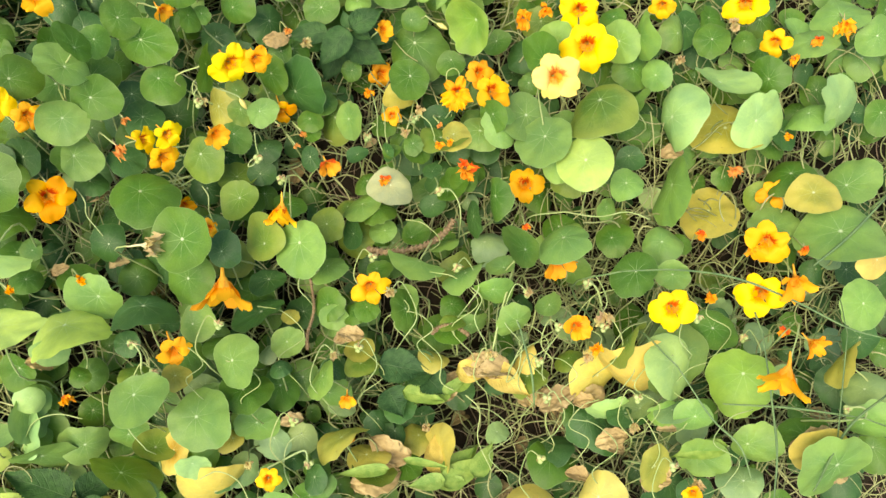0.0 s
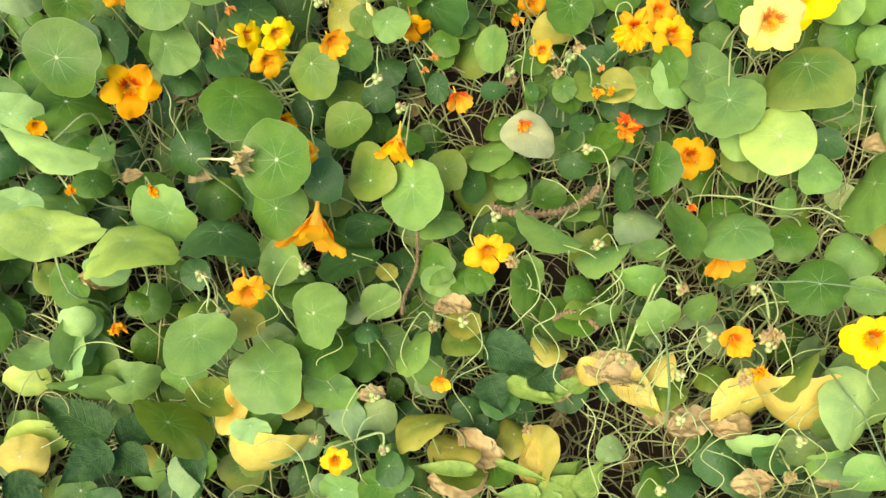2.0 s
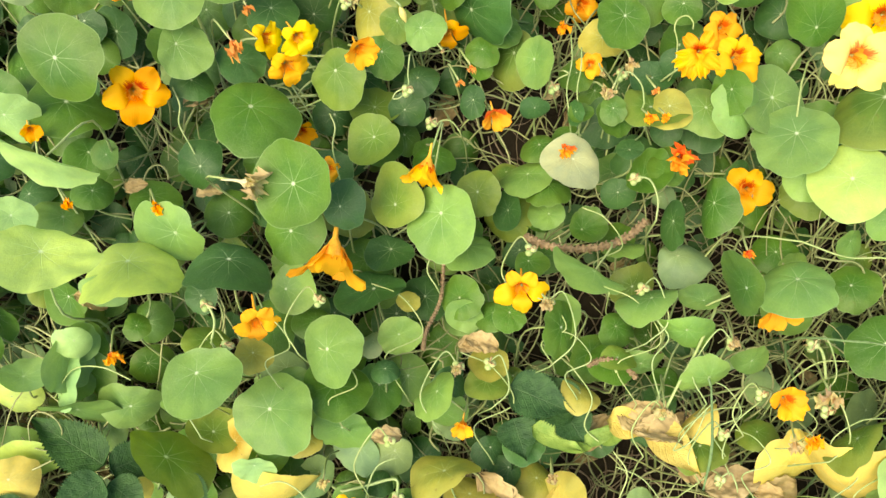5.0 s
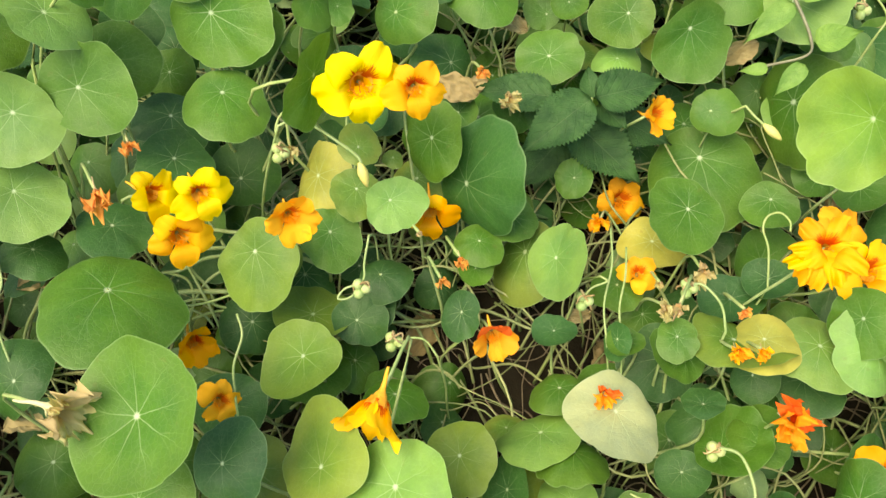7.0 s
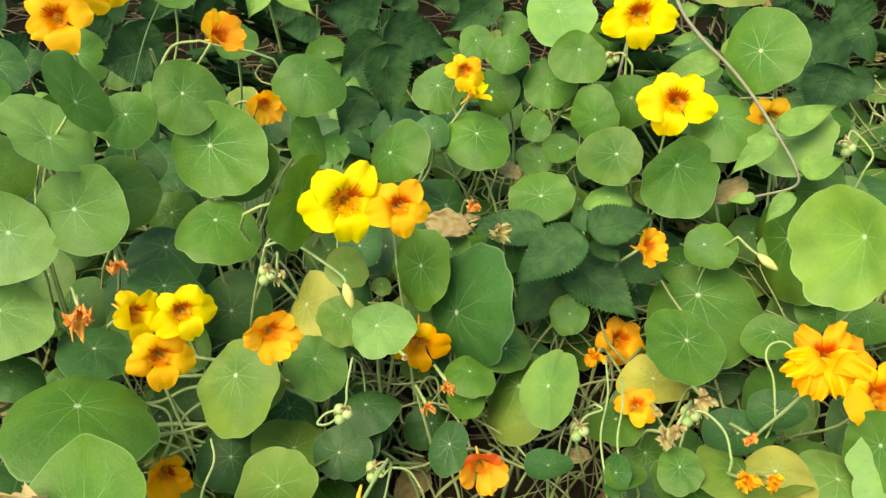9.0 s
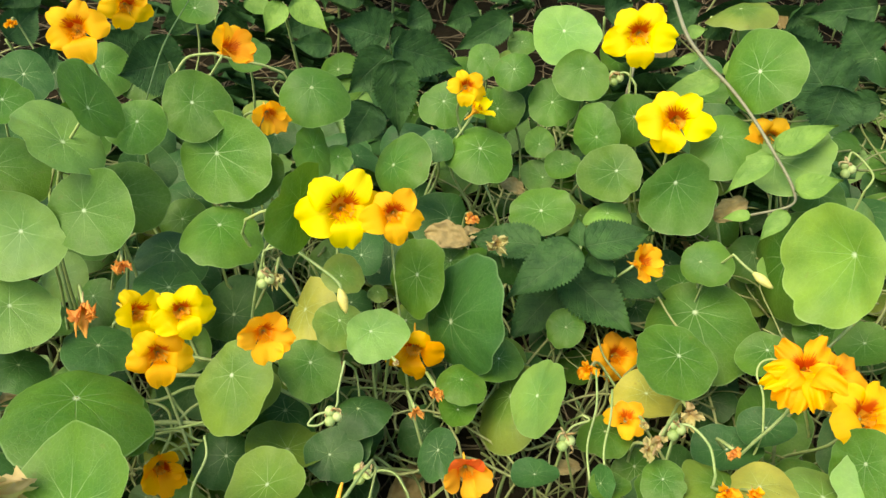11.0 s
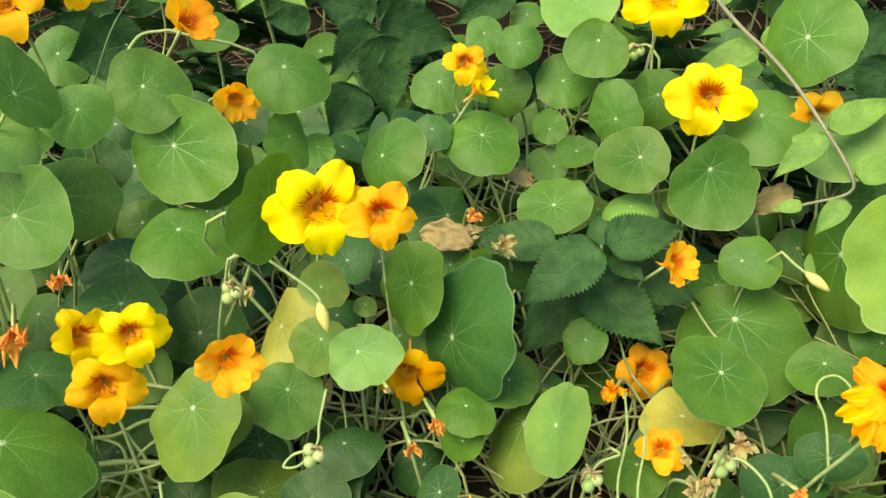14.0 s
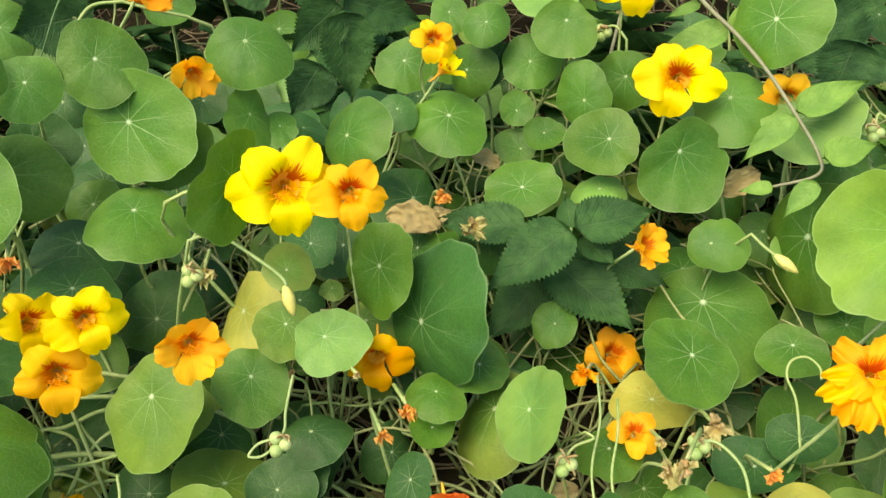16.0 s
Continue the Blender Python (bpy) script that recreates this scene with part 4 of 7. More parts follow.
leaf(10, (-0.469, -0.033, 0.194), (0.39, 0.10, 0.91), (-0.02, 0.99, -0.10), 0.0215, 0.00, 'g', 8)
leaf(10, (-0.357, -0.021, 0.202), (-0.26, -0.45, 0.86), (0.84, -0.54, -0.03), 0.0266, 0.14, 'd', 8)
leaf(11, (-0.206, -0.096, 0.224), (-0.26, -0.38, 0.89), (-0.88, -0.28, -0.38), 0.0250, 0.14, 'd', 8)
leaf(11, (-0.265, -0.105, 0.189), (-0.47, -0.31, 0.82), (-0.47, 0.88, 0.07), 0.0374, 0.09, 'g', 8)
leaf(11, (-0.153, -0.080, 0.193), (-0.60, -0.12, 0.79), (-0.31, -0.87, -0.37), 0.0347, 0.31, 'y', 8)
leaf(11, (-0.110, -0.117, 0.196), (-0.43, -0.08, 0.90), (0.02, 1.00, 0.10), 0.0409, 0.23, 'l', 8)
leaf(6, (-0.084, -0.129, 0.138), (-0.04, 0.53, 0.85), (0.13, 0.84, -0.52), 0.0294, 0.28, 'l', 8)
leaf(11, (-0.170, 0.007, 0.141), (0.10, 0.13, 0.99), (-0.47, 0.88, -0.07), 0.0303, 0.04, 'g', 8)
leaf(11, (-0.107, -0.020, 0.149), (0.04, 0.34, 0.94), (-0.12, 0.93, -0.34), 0.0243, 0.20, 'g', 8)
leaf(12, (-0.027, -0.036, 0.119), (-0.05, 0.35, 0.94), (0.13, 0.93, -0.34), 0.0192, 0.20, 'y', 8)
leaf(12, (-0.031, -0.086, 0.130), (-0.77, -0.05, 0.64), (-0.62, 0.29, -0.73), 0.0241, 0.16, 'd', 8)
leaf(12, (0.012, -0.075, 0.153), (-0.09, 0.42, 0.90), (0.21, 0.89, -0.40), 0.0253, 0.27, 'g', 8)
leaf(12, (-0.010, -0.054, 0.146), (-0.23, 0.45, 0.86), (0.71, 0.68, -0.17), 0.0308, 0.20, 'l', 8)
leaf(12, (0.010, -0.091, 0.118), (-0.09, 0.08, 0.99), (0.99, -0.06, 0.10), 0.0207, 0.13, 'l', 8)
leaf(12, (0.035, -0.066, 0.192), (0.08, 0.00, 1.00), (0.36, 0.90, -0.04), 0.0324, 0.20, 'P', 8)
leaf(12, (0.050, -0.003, 0.181), (-0.85, -0.19, 0.50), (0.33, 0.55, 0.77), 0.0144, 0.16, 'd')
leaf(12, (0.090, -0.017, 0.183), (0.30, -0.20, 0.93), (0.90, 0.37, -0.22), 0.0217, 0.40, 'g', 8)
leaf(12, (0.103, -0.050, 0.174), (-0.22, 0.29, 0.93), (-0.30, -0.93, 0.22), 0.0147, 0.11, 'd', 8)
leaf(12, (0.092, -0.082, 0.126), (-0.15, -0.09, 0.98), (0.21, 0.97, 0.12), 0.0196, 0.18, 'd', 8)
leaf(7, (0.135, -0.136, 0.156), (-0.93, 0.07, 0.35), (0.18, 0.94, 0.30), 0.0265, 0.12, 'd', 8)
leaf(13, (0.164, -0.140, 0.205), (-0.88, 0.06, 0.46), (0.20, 0.95, 0.26), 0.0301, 0.15, 'g', 8)
leaf(17, (0.133, -0.015, 0.193), (0.12, 0.39, 0.91), (-0.37, 0.87, -0.32), 0.0353, 0.20, 'y', 8)
leaf(13, (0.218, -0.035, 0.207), (0.18, -0.61, 0.77), (-0.04, 0.78, 0.62), 0.0304, 0.20, 'l', 8)
leaf(13, (0.255, -0.026, 0.194), (0.31, -0.07, 0.95), (0.67, 0.72, -0.17), 0.0431, 0.30, 'l', 8)
leaf(13, (0.261, -0.081, 0.212), (-0.29, 0.29, 0.91), (0.49, 0.86, -0.11), 0.0452, 0.23, 'l', 8)
leaf(18, (0.308, 0.047, 0.238), (-0.84, -0.25, 0.48), (0.00, -0.89, -0.46), 0.0331, 0.40, 'g')
leaf(13, (0.272, -0.118, 0.197), (-0.68, -0.23, 0.69), (-0.02, 0.96, 0.29), 0.0266, 0.40, 'l', 8)
leaf(7, (0.162, -0.228, 0.229), (0.64, 0.04, 0.77), (0.74, -0.29, -0.61), 0.0335, 0.40, 'g', 8)
leaf(8, (0.228, -0.229, 0.200), (-0.12, 0.50, 0.86), (0.48, 0.79, -0.39), 0.0394, 0.29, 'l', 8)
leaf(7, (0.031, -0.185, 0.179), (-0.62, -0.78, -0.01), (0.28, -0.23, 0.93), 0.0407, 0.37, 'l', 8)
leaf(7, (0.087, -0.216, 0.172), (-0.34, 0.71, 0.62), (0.85, -0.05, 0.52), 0.0332, 0.20, 'l', 8)
leaf(7, (0.087, -0.143, 0.125), (-0.00, 0.74, 0.67), (-1.00, 0.01, -0.02), 0.0218, 0.40, 'l', 8)
leaf(7, (0.144, -0.220, 0.164), (-0.09, 0.43, 0.90), (0.36, -0.83, 0.43), 0.0204, 0.23, 'l', 8)
leaf(7, (0.117, -0.262, 0.177), (-0.29, -0.92, 0.28), (-0.12, 0.32, 0.94), 0.0270, 0.40, 'l', 8)
leaf(7, (0.007, -0.217, 0.132), (-0.83, -0.08, 0.55), (-0.03, 0.99, 0.11), 0.0258, 0.40, 'l', 8)
leaf(6, (-0.099, -0.180, 0.131), (-0.61, -0.20, 0.76), (-0.77, 0.35, -0.53), 0.0264, 0.06, 'g', 8)
leaf(6, (-0.065, -0.202, 0.126), (0.03, 0.26, 0.96), (-0.08, 0.96, -0.26), 0.0206, 0.20, 'g', 8)
leaf(6, (-0.168, -0.210, 0.119), (-0.02, -0.62, 0.79), (-0.56, 0.66, 0.50), 0.0238, 0.04, 'l', 8)
leaf(6, (-0.237, -0.228, 0.167), (-0.48, -0.03, 0.87), (-0.79, 0.44, -0.42), 0.0376, 0.21, 'l', 8)
leaf(6, (-0.238, -0.258, 0.125), (0.19, 0.48, 0.86), (-0.70, 0.68, -0.22), 0.0375, 0.20, 'g', 8)
leaf(5, (-0.354, -0.255, 0.212), (-0.12, 0.26, 0.96), (-0.47, 0.84, -0.29), 0.0386, 0.40, 'l', 8)
leaf(5, (-0.315, -0.221, 0.160), (0.25, 0.26, 0.93), (-0.48, 0.87, -0.12), 0.0208, 0.20, 'Z', 8)
leaf(10, (-0.509, -0.182, 0.141), (0.23, -0.79, 0.57), (0.53, 0.59, 0.60), 0.0207, 0.22, 'M', 8)
leaf(10, (-0.424, -0.133, 0.213), (0.03, 0.55, 0.83), (-0.24, 0.81, -0.53), 0.0513, 0.40, 'L', 8)
leaf(10, (-0.472, -0.146, 0.291), (0.35, 0.50, 0.79), (-0.26, 0.86, -0.43), 0.0478, 0.40, 'L', 8)
leaf(10, (-0.391, -0.098, 0.201), (-0.45, -0.76, 0.47), (0.80, -0.11, 0.58), 0.0417, 0.40, 'l', 8)
leaf(5, (-0.319, -0.151, 0.236), (0.20, 0.58, 0.79), (-0.10, 0.82, -0.57), 0.0423, 0.40, 'd', 8)
leaf(10, (-0.459, -0.142, 0.180), (0.12, -0.92, 0.36), (-0.35, 0.30, 0.89), 0.0258, 0.20, 'M', 8)
leaf(5, (-0.437, -0.173, 0.152), (0.37, 0.08, 0.93), (-0.69, 0.69, 0.21), 0.0150, 0.09, 'g', 8)
leaf(5, (-0.271, -0.155, 0.155), (-0.23, -0.24, 0.94), (-0.96, 0.20, -0.19), 0.0274, 0.40, 'l', 8)
leaf(6, (-0.194, -0.167, 0.137), (-0.11, 0.64, 0.76), (0.26, 0.76, -0.60), 0.0398, 0.35, 'd', 8)
leaf(11, (-0.169, -0.127, 0.144), (0.01, 0.40, 0.92), (0.25, 0.89, -0.39), 0.0272, 0.40, 'd', 8)
leaf(6, (-0.155, -0.170, 0.107), (0.08, 0.17, 0.98), (0.25, 0.95, -0.19), 0.0134, 0.00, 'Z', 8)
leaf(5, (-0.366, -0.196, 0.149), (0.35, 0.48, 0.81), (-0.60, 0.77, -0.19), 0.0252, 0.00, 'y', 8)
leaf(6, (-0.185, -0.250, 0.142), (0.14, 0.27, 0.95), (-0.29, 0.93, -0.22), 0.0148, 0.20, 'd', 8)
leaf(5, (-0.536, -0.205, 0.077), (0.60, 0.32, 0.73), (-0.25, 0.95, -0.20), 0.0253, 0.00, 'B', 8)
leaf(3, (0.193, -0.287, 0.127), (-0.12, -0.83, 0.55), (0.13, 0.53, 0.84), 0.0202, 0.09, 'l', 8)
leaf(7, (0.131, -0.304, 0.160), (0.05, -0.92, 0.38), (0.96, 0.15, 0.23), 0.0276, 0.20, 'l', 8)
leaf(7, (0.054, -0.268, 0.137), (-0.01, 0.51, 0.86), (0.09, 0.86, -0.51), 0.0187, 0.20, 'y', 8)
leaf(7, (0.080, -0.275, 0.119), (-0.21, -0.92, 0.34), (-0.09, 0.36, 0.93), 0.0231, 0.13, 'l', 8)
leaf(6, (-0.077, -0.250, 0.099), (0.01, 0.38, 0.93), (0.10, 0.92, -0.37), 0.0231, 0.10, 'Z', 8)
leaf(6, (-0.137, -0.162, 0.090), (0.06, 0.15, 0.99), (0.48, 0.86, -0.16), 0.0284, 0.00, 'd', 8)
leaf(12, (-0.013, -0.144, 0.102), (-0.05, 0.23, 0.97), (-0.42, 0.88, -0.23), 0.0195, 0.40, 'g', 8)
leaf(12, (0.055, -0.112, 0.116), (-0.12, 0.20, 0.97), (-0.97, -0.22, -0.08), 0.0227, 0.40, 'g', 8)
leaf(5, (-0.261, -0.183, 0.120), (0.18, 0.19, 0.96), (0.93, 0.29, -0.23), 0.0211, 0.28, 'g', 8)
leaf(10, (-0.414, -0.035, 0.161), (0.32, 0.20, 0.93), (-0.55, 0.83, 0.01), 0.0266, 0.25, 'g', 8)
leaf(10, (-0.516, -0.045, 0.174), (0.39, 0.29, 0.87), (0.92, -0.18, -0.35), 0.0285, 0.22, 'l', 8)
leaf(13, (0.146, -0.065, 0.152), (-0.23, 0.11, 0.97), (-0.22, -0.97, 0.06), 0.0240, 0.34, 'g', 8)
leaf(6, (-0.201, -0.211, 0.108), (-0.18, 0.35, 0.92), (0.86, 0.51, -0.02), 0.0159, 0.27, 'P', 8)
leaf(14, (0.466, -0.091, 0.179), (-0.91, 0.15, 0.38), (0.23, 0.96, 0.17), 0.0504, 0.09, 'M', 8)
leaf(9, (0.586, -0.143, 0.184), (0.23, -0.76, 0.60), (-0.91, 0.05, 0.40), 0.0501, 0.17, 'M', 8)
leaf(14, (0.560, -0.072, 0.201), (0.30, 0.44, 0.85), (-0.77, 0.64, -0.06), 0.0522, 0.20, 'M', 8)
leaf(9, (0.707, -0.165, 0.190), (0.38, -0.74, 0.56), (-0.86, -0.06, 0.51), 0.0485, 0.07, 'M', 8)
leaf(8, (0.297, -0.136, 0.227), (-0.28, 0.14, 0.95), (0.92, 0.31, 0.23), 0.0436, 0.08, 'L', 8)
leaf(13, (0.347, -0.064, 0.227), (-0.37, 0.37, 0.85), (0.64, 0.76, -0.05), 0.0550, 0.40, 'y', 8)
leaf(9, (0.557, -0.119, 0.138), (-0.18, 0.21, 0.96), (0.33, 0.93, -0.14), 0.0538, 0.20, 'Z', 8)
leaf(9, (0.434, -0.176, 0.125), (-0.89, 0.38, 0.23), (0.42, 0.53, 0.74), 0.0560, 0.20, 'l', 8)
leaf(9, (0.508, -0.208, 0.056), (-0.14, 0.29, 0.95), (0.32, 0.92, -0.23), 0.0480, 0.20, 'Z', 8)
leaf(9, (0.614, -0.269, 0.156), (-0.27, 0.24, 0.93), (0.47, 0.88, -0.09), 0.0378, 0.20, 'Z', 8)
leaf(9, (0.620, -0.337, 0.152), (-0.19, 0.41, 0.89), (0.54, 0.80, -0.26), 0.0613, 0.20, 'l', 8)
leaf(14, (0.632, -0.078, 0.190), (-0.79, -0.17, 0.59), (-0.20, -0.84, -0.51), 0.0307, 0.16, 'g', 8)
leaf(8, (0.313, -0.294, 0.161), (-0.33, 0.20, 0.92), (0.77, 0.62, 0.14), 0.0352, 0.12, 'g', 8)
leaf(8, (0.360, -0.316, 0.166), (-0.48, -0.60, 0.64), (0.13, 0.67, 0.73), 0.0241, 0.11, 'l', 8)
leaf(3, (0.309, -0.432, 0.151), (0.50, -0.32, 0.81), (0.69, 0.71, -0.14), 0.0451, 0.20, 'M', 8)
leaf(4, (0.404, -0.393, 0.099), (-0.22, 0.21, 0.95), (0.38, 0.92, -0.12), 0.0338, 0.20, 'g', 8)
leaf(4, (0.409, -0.471, 0.088), (-0.50, -0.50, 0.71), (0.43, 0.57, 0.70), 0.0506, 0.24, 'm', 8)
leaf(3, (0.259, -0.422, 0.120), (-0.48, -0.85, 0.24), (0.22, -0.38, -0.90), 0.0527, 0.20, 'Y', 8)
leaf(3, (0.259, -0.378, 0.156), (-0.62, 0.75, 0.20), (0.52, 0.20, 0.83), 0.0364, 0.20, 'y', 8)
leaf(2, (0.134, -0.468, -0.004), (0.15, 0.36, 0.92), (-0.26, 0.91, -0.32), 0.0370, 0.05, 'g', 8)
leaf(3, (0.241, -0.456, 0.086), (0.07, 0.53, 0.85), (0.12, 0.84, -0.53), 0.0270, 0.08, 'd', 8)
leaf(3, (0.309, -0.498, 0.127), (-0.29, -0.75, 0.59), (0.94, -0.12, 0.32), 0.0270, 0.14, 'l', 8)
leaf(2, (0.076, -0.526, 0.030), (0.13, 0.41, 0.83), (0.46, 0.85, 0.08), 0.0529, 0.2, 'Y', 8)
leaf(3, (0.163, -0.547, 0.046), (-0.47, 0.35, 0.80), (0.46, 0.85, 0.08), 0.0440, 0.2, 'Y', 8)
leaf(3, (0.242, -0.538, 0.100), (0.42, -0.59, 0.68), (0.68, 0.70, 0.19), 0.0332, 0.0, 'Z', 8)
leaf(4, (0.464, -0.619, 0.099), (0.04, -0.85, 0.53), (1.00, -0.00, -0.09), 0.0555, 0.20, 'l', 8)
leaf(4, (0.543, -0.495, 0.109), (-0.67, 0.74, 0.10), (0.43, 0.28, 0.85), 0.0376, 0.20, 'Z', 8)
leaf(5, (-0.301, -0.281, 0.136), (-0.36, -0.07, 0.93), (-0.69, 0.69, -0.22), 0.0452, 0.27, 'l', 8)
leaf(0, (-0.416, -0.305, 0.105), (0.62, 0.58, 0.53), (-0.77, 0.30, 0.57), 0.0484, 0.20, 'y', 8)
leaf(0, (-0.319, -0.357, 0.054), (0.09, -0.96, 0.26), (-0.58, -0.27, -0.77), 0.0475, 0.20, 'Y', 8)
leaf(5, (-0.333, -0.328, 0.102), (-0.02, -0.90, 0.42), (0.07, 0.42, 0.90), 0.0241, 0.31, 'M', 8)
leaf(1, (-0.242, -0.296, 0.083), (-0.12, -0.79, 0.61), (-0.00, 0.61, 0.79), 0.0311, 0.00, 'l', 8)
leaf(1, (-0.143, -0.348, 0.075), (-0.24, 0.79, 0.57), (0.66, -0.29, 0.69), 0.0407, 0.20, 'Z', 8)
leaf(1, (-0.187, -0.398, 0.064), (-0.46, 0.02, 0.89), (0.44, 0.88, 0.21), 0.0220, 0.07, 'g', 8)
leaf(6, (-0.081, -0.269, 0.098), (0.06, 0.37, 0.93), (-0.17, 0.92, -0.36), 0.0244, 0.20, 'y', 8)
leaf(7, (0.018, -0.290, 0.087), (0.33, 0.49, 0.81), (-0.49, 0.82, -0.29), 0.0237, 0.00, 'Z', 8)
leaf(5, (-0.541, -0.199, 0.095), (-0.77, 0.04, 0.64), (0.46, 0.72, 0.51), 0.0390, 0.20, 'M', 8)
leaf(5, (-0.530, -0.190, 0.114), (0.91, -0.35, 0.21), (0.25, 0.88, 0.40), 0.0363, 0.40, 'B', 8)
leaf(5, (-0.376, -0.283, 0.095), (0.35, 0.40, 0.85), (-0.46, 0.86, -0.22), 0.0304, 0.00, 'y', 8)
leaf(5, (-0.358, -0.299, 0.095), (-0.54, 0.06, 0.84), (0.50, 0.82, 0.27), 0.0290, 0.20, 'O', 8)
leaf(19, (0.459, 0.030, 0.229), (-0.97, 0.20, 0.13), (0.20, 0.43, 0.88), 0.0387, 0.00, 'l', 8)
leaf(18, (0.340, 0.062, 0.230), (-0.64, -0.35, 0.68), (-0.11, 0.93, 0.36), 0.0319, 0.00, 'l', 8)
leaf(19, (0.434, 0.040, 0.215), (-0.74, -0.26, 0.62), (0.32, 0.68, 0.66), 0.0340, 0.00, 'l', 8)
leaf(14, (0.471, -0.021, 0.192), (-0.76, -0.21, 0.62), (0.13, 0.88, 0.46), 0.0256, 0.00, 'l', 8)
leaf(19, (0.579, 0.007, 0.198), (-0.31, -0.00, 0.95), (0.49, 0.86, 0.16), 0.0294, 0.00, 'g', 8)
leaf(19, (0.721, -0.050, 0.201), (-0.21, 0.35, 0.91), (0.02, 0.93, -0.35), 0.0362, 0.00, 'l', 8)
leaf(19, (0.779, -0.027, 0.212), (-0.21, 0.38, 0.90), (0.07, 0.92, -0.38), 0.0451, 0.00, 'l', 8)
leaf(9, (0.812, -0.081, 0.208), (-0.19, -0.60, 0.78), (-0.10, 0.80, 0.59), 0.0309, 0.00, 'l', 8)
leaf(9, (0.657, -0.155, 0.186), (-0.22, 0.54, 0.81), (0.91, 0.42, -0.04), 0.0352, 0.00, 'l', 8)
leaf(8, (0.364, -0.161, 0.162), (-0.18, 0.06, 0.98), (0.12, 0.99, -0.04), 0.0257, 0.00, 'l', 8)
leaf(4, (0.466, -0.593, 0.082), (-0.31, -0.78, 0.54), (0.57, 0.31, 0.76), 0.0430, 0.00, 'Y', 8)
leaf(4, (0.649, -0.390, 0.143), (-0.03, -0.72, 0.69), (0.72, 0.46, 0.52), 0.0272, 0.20, 'Y', 8)
leaf(4, (0.615, -0.435, 0.117), (0.00, -0.38, 0.93), (0.55, 0.77, 0.32), 0.0368, 0.00, 'l', 8)
leaf(4, (0.468, -0.565, 0.065), (-0.04, 0.56, 0.83), (0.36, 0.78, -0.51), 0.0361, 0.00, 'g', 8)
leaf(3, (0.316, -0.546, 0.078), (-0.51, -0.61, 0.62), (-0.75, 0.66, 0.02), 0.0345, 0.22, 'l', 8)
leaf(4, (0.398, -0.556, 0.064), (-0.55, -0.54, 0.64), (-0.81, 0.52, -0.25), 0.0344, 0.33, 'l', 8)
leaf(4, (0.552, -0.585, 0.087), (-0.64, -0.60, 0.49), (-0.76, 0.37, -0.54), 0.0340, 0.40, 'l', 8)
leaf(4, (0.568, -0.539, 0.084), (-0.43, 0.51, 0.75), (0.64, 0.75, -0.14), 0.0332, 0.00, 'B', 8)
leaf(19, (0.536, 0.035, 0.197), (0.34, -0.58, 0.74), (0.36, 0.80, 0.47), 0.0296, 0.00, 'l', 8)
leaf(9, (0.623, -0.215, 0.119), (-0.19, 0.35, 0.92), (0.55, 0.81, -0.20), 0.0412, 0.14, 'g', 8)
leaf(9, (0.690, -0.263, 0.142), (-0.27, 0.31, 0.91), (-0.96, -0.10, -0.25), 0.0419, 0.28, 'l', 8)
leaf(9, (0.569, -0.275, 0.096), (-0.22, 0.28, 0.93), (0.73, 0.68, -0.03), 0.0375, 0.00, 'l', 8)
leaf(8, (0.327, -0.218, 0.120), (-0.12, 0.17, 0.98), (-0.93, 0.32, -0.17), 0.0288, 0.15, 'g', 8)
leaf(8, (0.389, -0.250, 0.121), (-0.17, 0.17, 0.97), (0.05, 0.98, -0.17), 0.0316, 0.00, 'l', 8)
leaf(3, (0.223, -0.395, 0.078), (0.15, -0.78, 0.62), (0.94, 0.30, 0.15), 0.0391, 0.20, 'Y', 8)
leaf(7, (0.133, -0.331, 0.082), (-0.67, 0.55, 0.51), (0.73, 0.35, 0.58), 0.0257, 0.20, 'Y', 8)
leaf(3, (0.348, -0.590, 0.078), (-0.12, 0.38, 0.92), (0.94, -0.25, 0.23), 0.0304, 0.15, 'B', 8)
leaf(5, (-0.474, -0.242, 0.074), (0.12, -0.81, 0.58), (0.73, 0.47, 0.50), 0.0337, 0.00, 'l', 8)
leaf(1, (-0.114, -0.405, 0.025), (0.42, 0.63, 0.65), (0.55, 0.39, -0.74), 0.0346, 0.00, 'y', 8)
leaf(2, (-0.067, -0.400, -0.007), (0.17, 0.38, 0.91), (0.70, 0.60, -0.39), 0.0285, 0.00, 'g', 8)
leaf(2, (-0.033, -0.366, -0.014), (0.16, 0.37, 0.91), (-0.30, 0.90, -0.32), 0.0291, 0.00, 'Z', 8)
leaf(8, (0.256, -0.236, 0.089), (-0.56, -0.70, 0.44), (0.36, 0.27, 0.89), 0.0290, 0.00, 'l', 8)
leaf(0, (-0.618, -0.301, 0.039), (0.27, -0.71, 0.65), (-0.47, 0.49, 0.73), 0.0316, 0.20, 'Y', 8)
leaf(0, (-0.611, -0.279, 0.022), (0.11, -0.87, 0.48), (-0.22, 0.45, 0.86), 0.0350, 0.00, 'L', 8)
leaf(10, (-0.580, -0.195, 0.090), (0.23, 0.63, 0.75), (-0.97, 0.14, 0.18), 0.0314, 0.20, 'M', 8)
leaf(10, (-0.613, -0.212, 0.048), (0.06, -0.82, 0.56), (-0.39, 0.50, 0.77), 0.0269, 0.25, 'L', 8)
leaf(2, (-0.048, -0.329, 0.049), (-0.01, 0.21, 0.98), (0.20, 0.96, -0.20), 0.0264, 0.14, 'd', 8)
leaf(1, (-0.110, -0.377, 0.032), (0.10, 0.58, 0.81), (-0.81, 0.52, -0.27), 0.0315, 0.20, 'Z', 8)
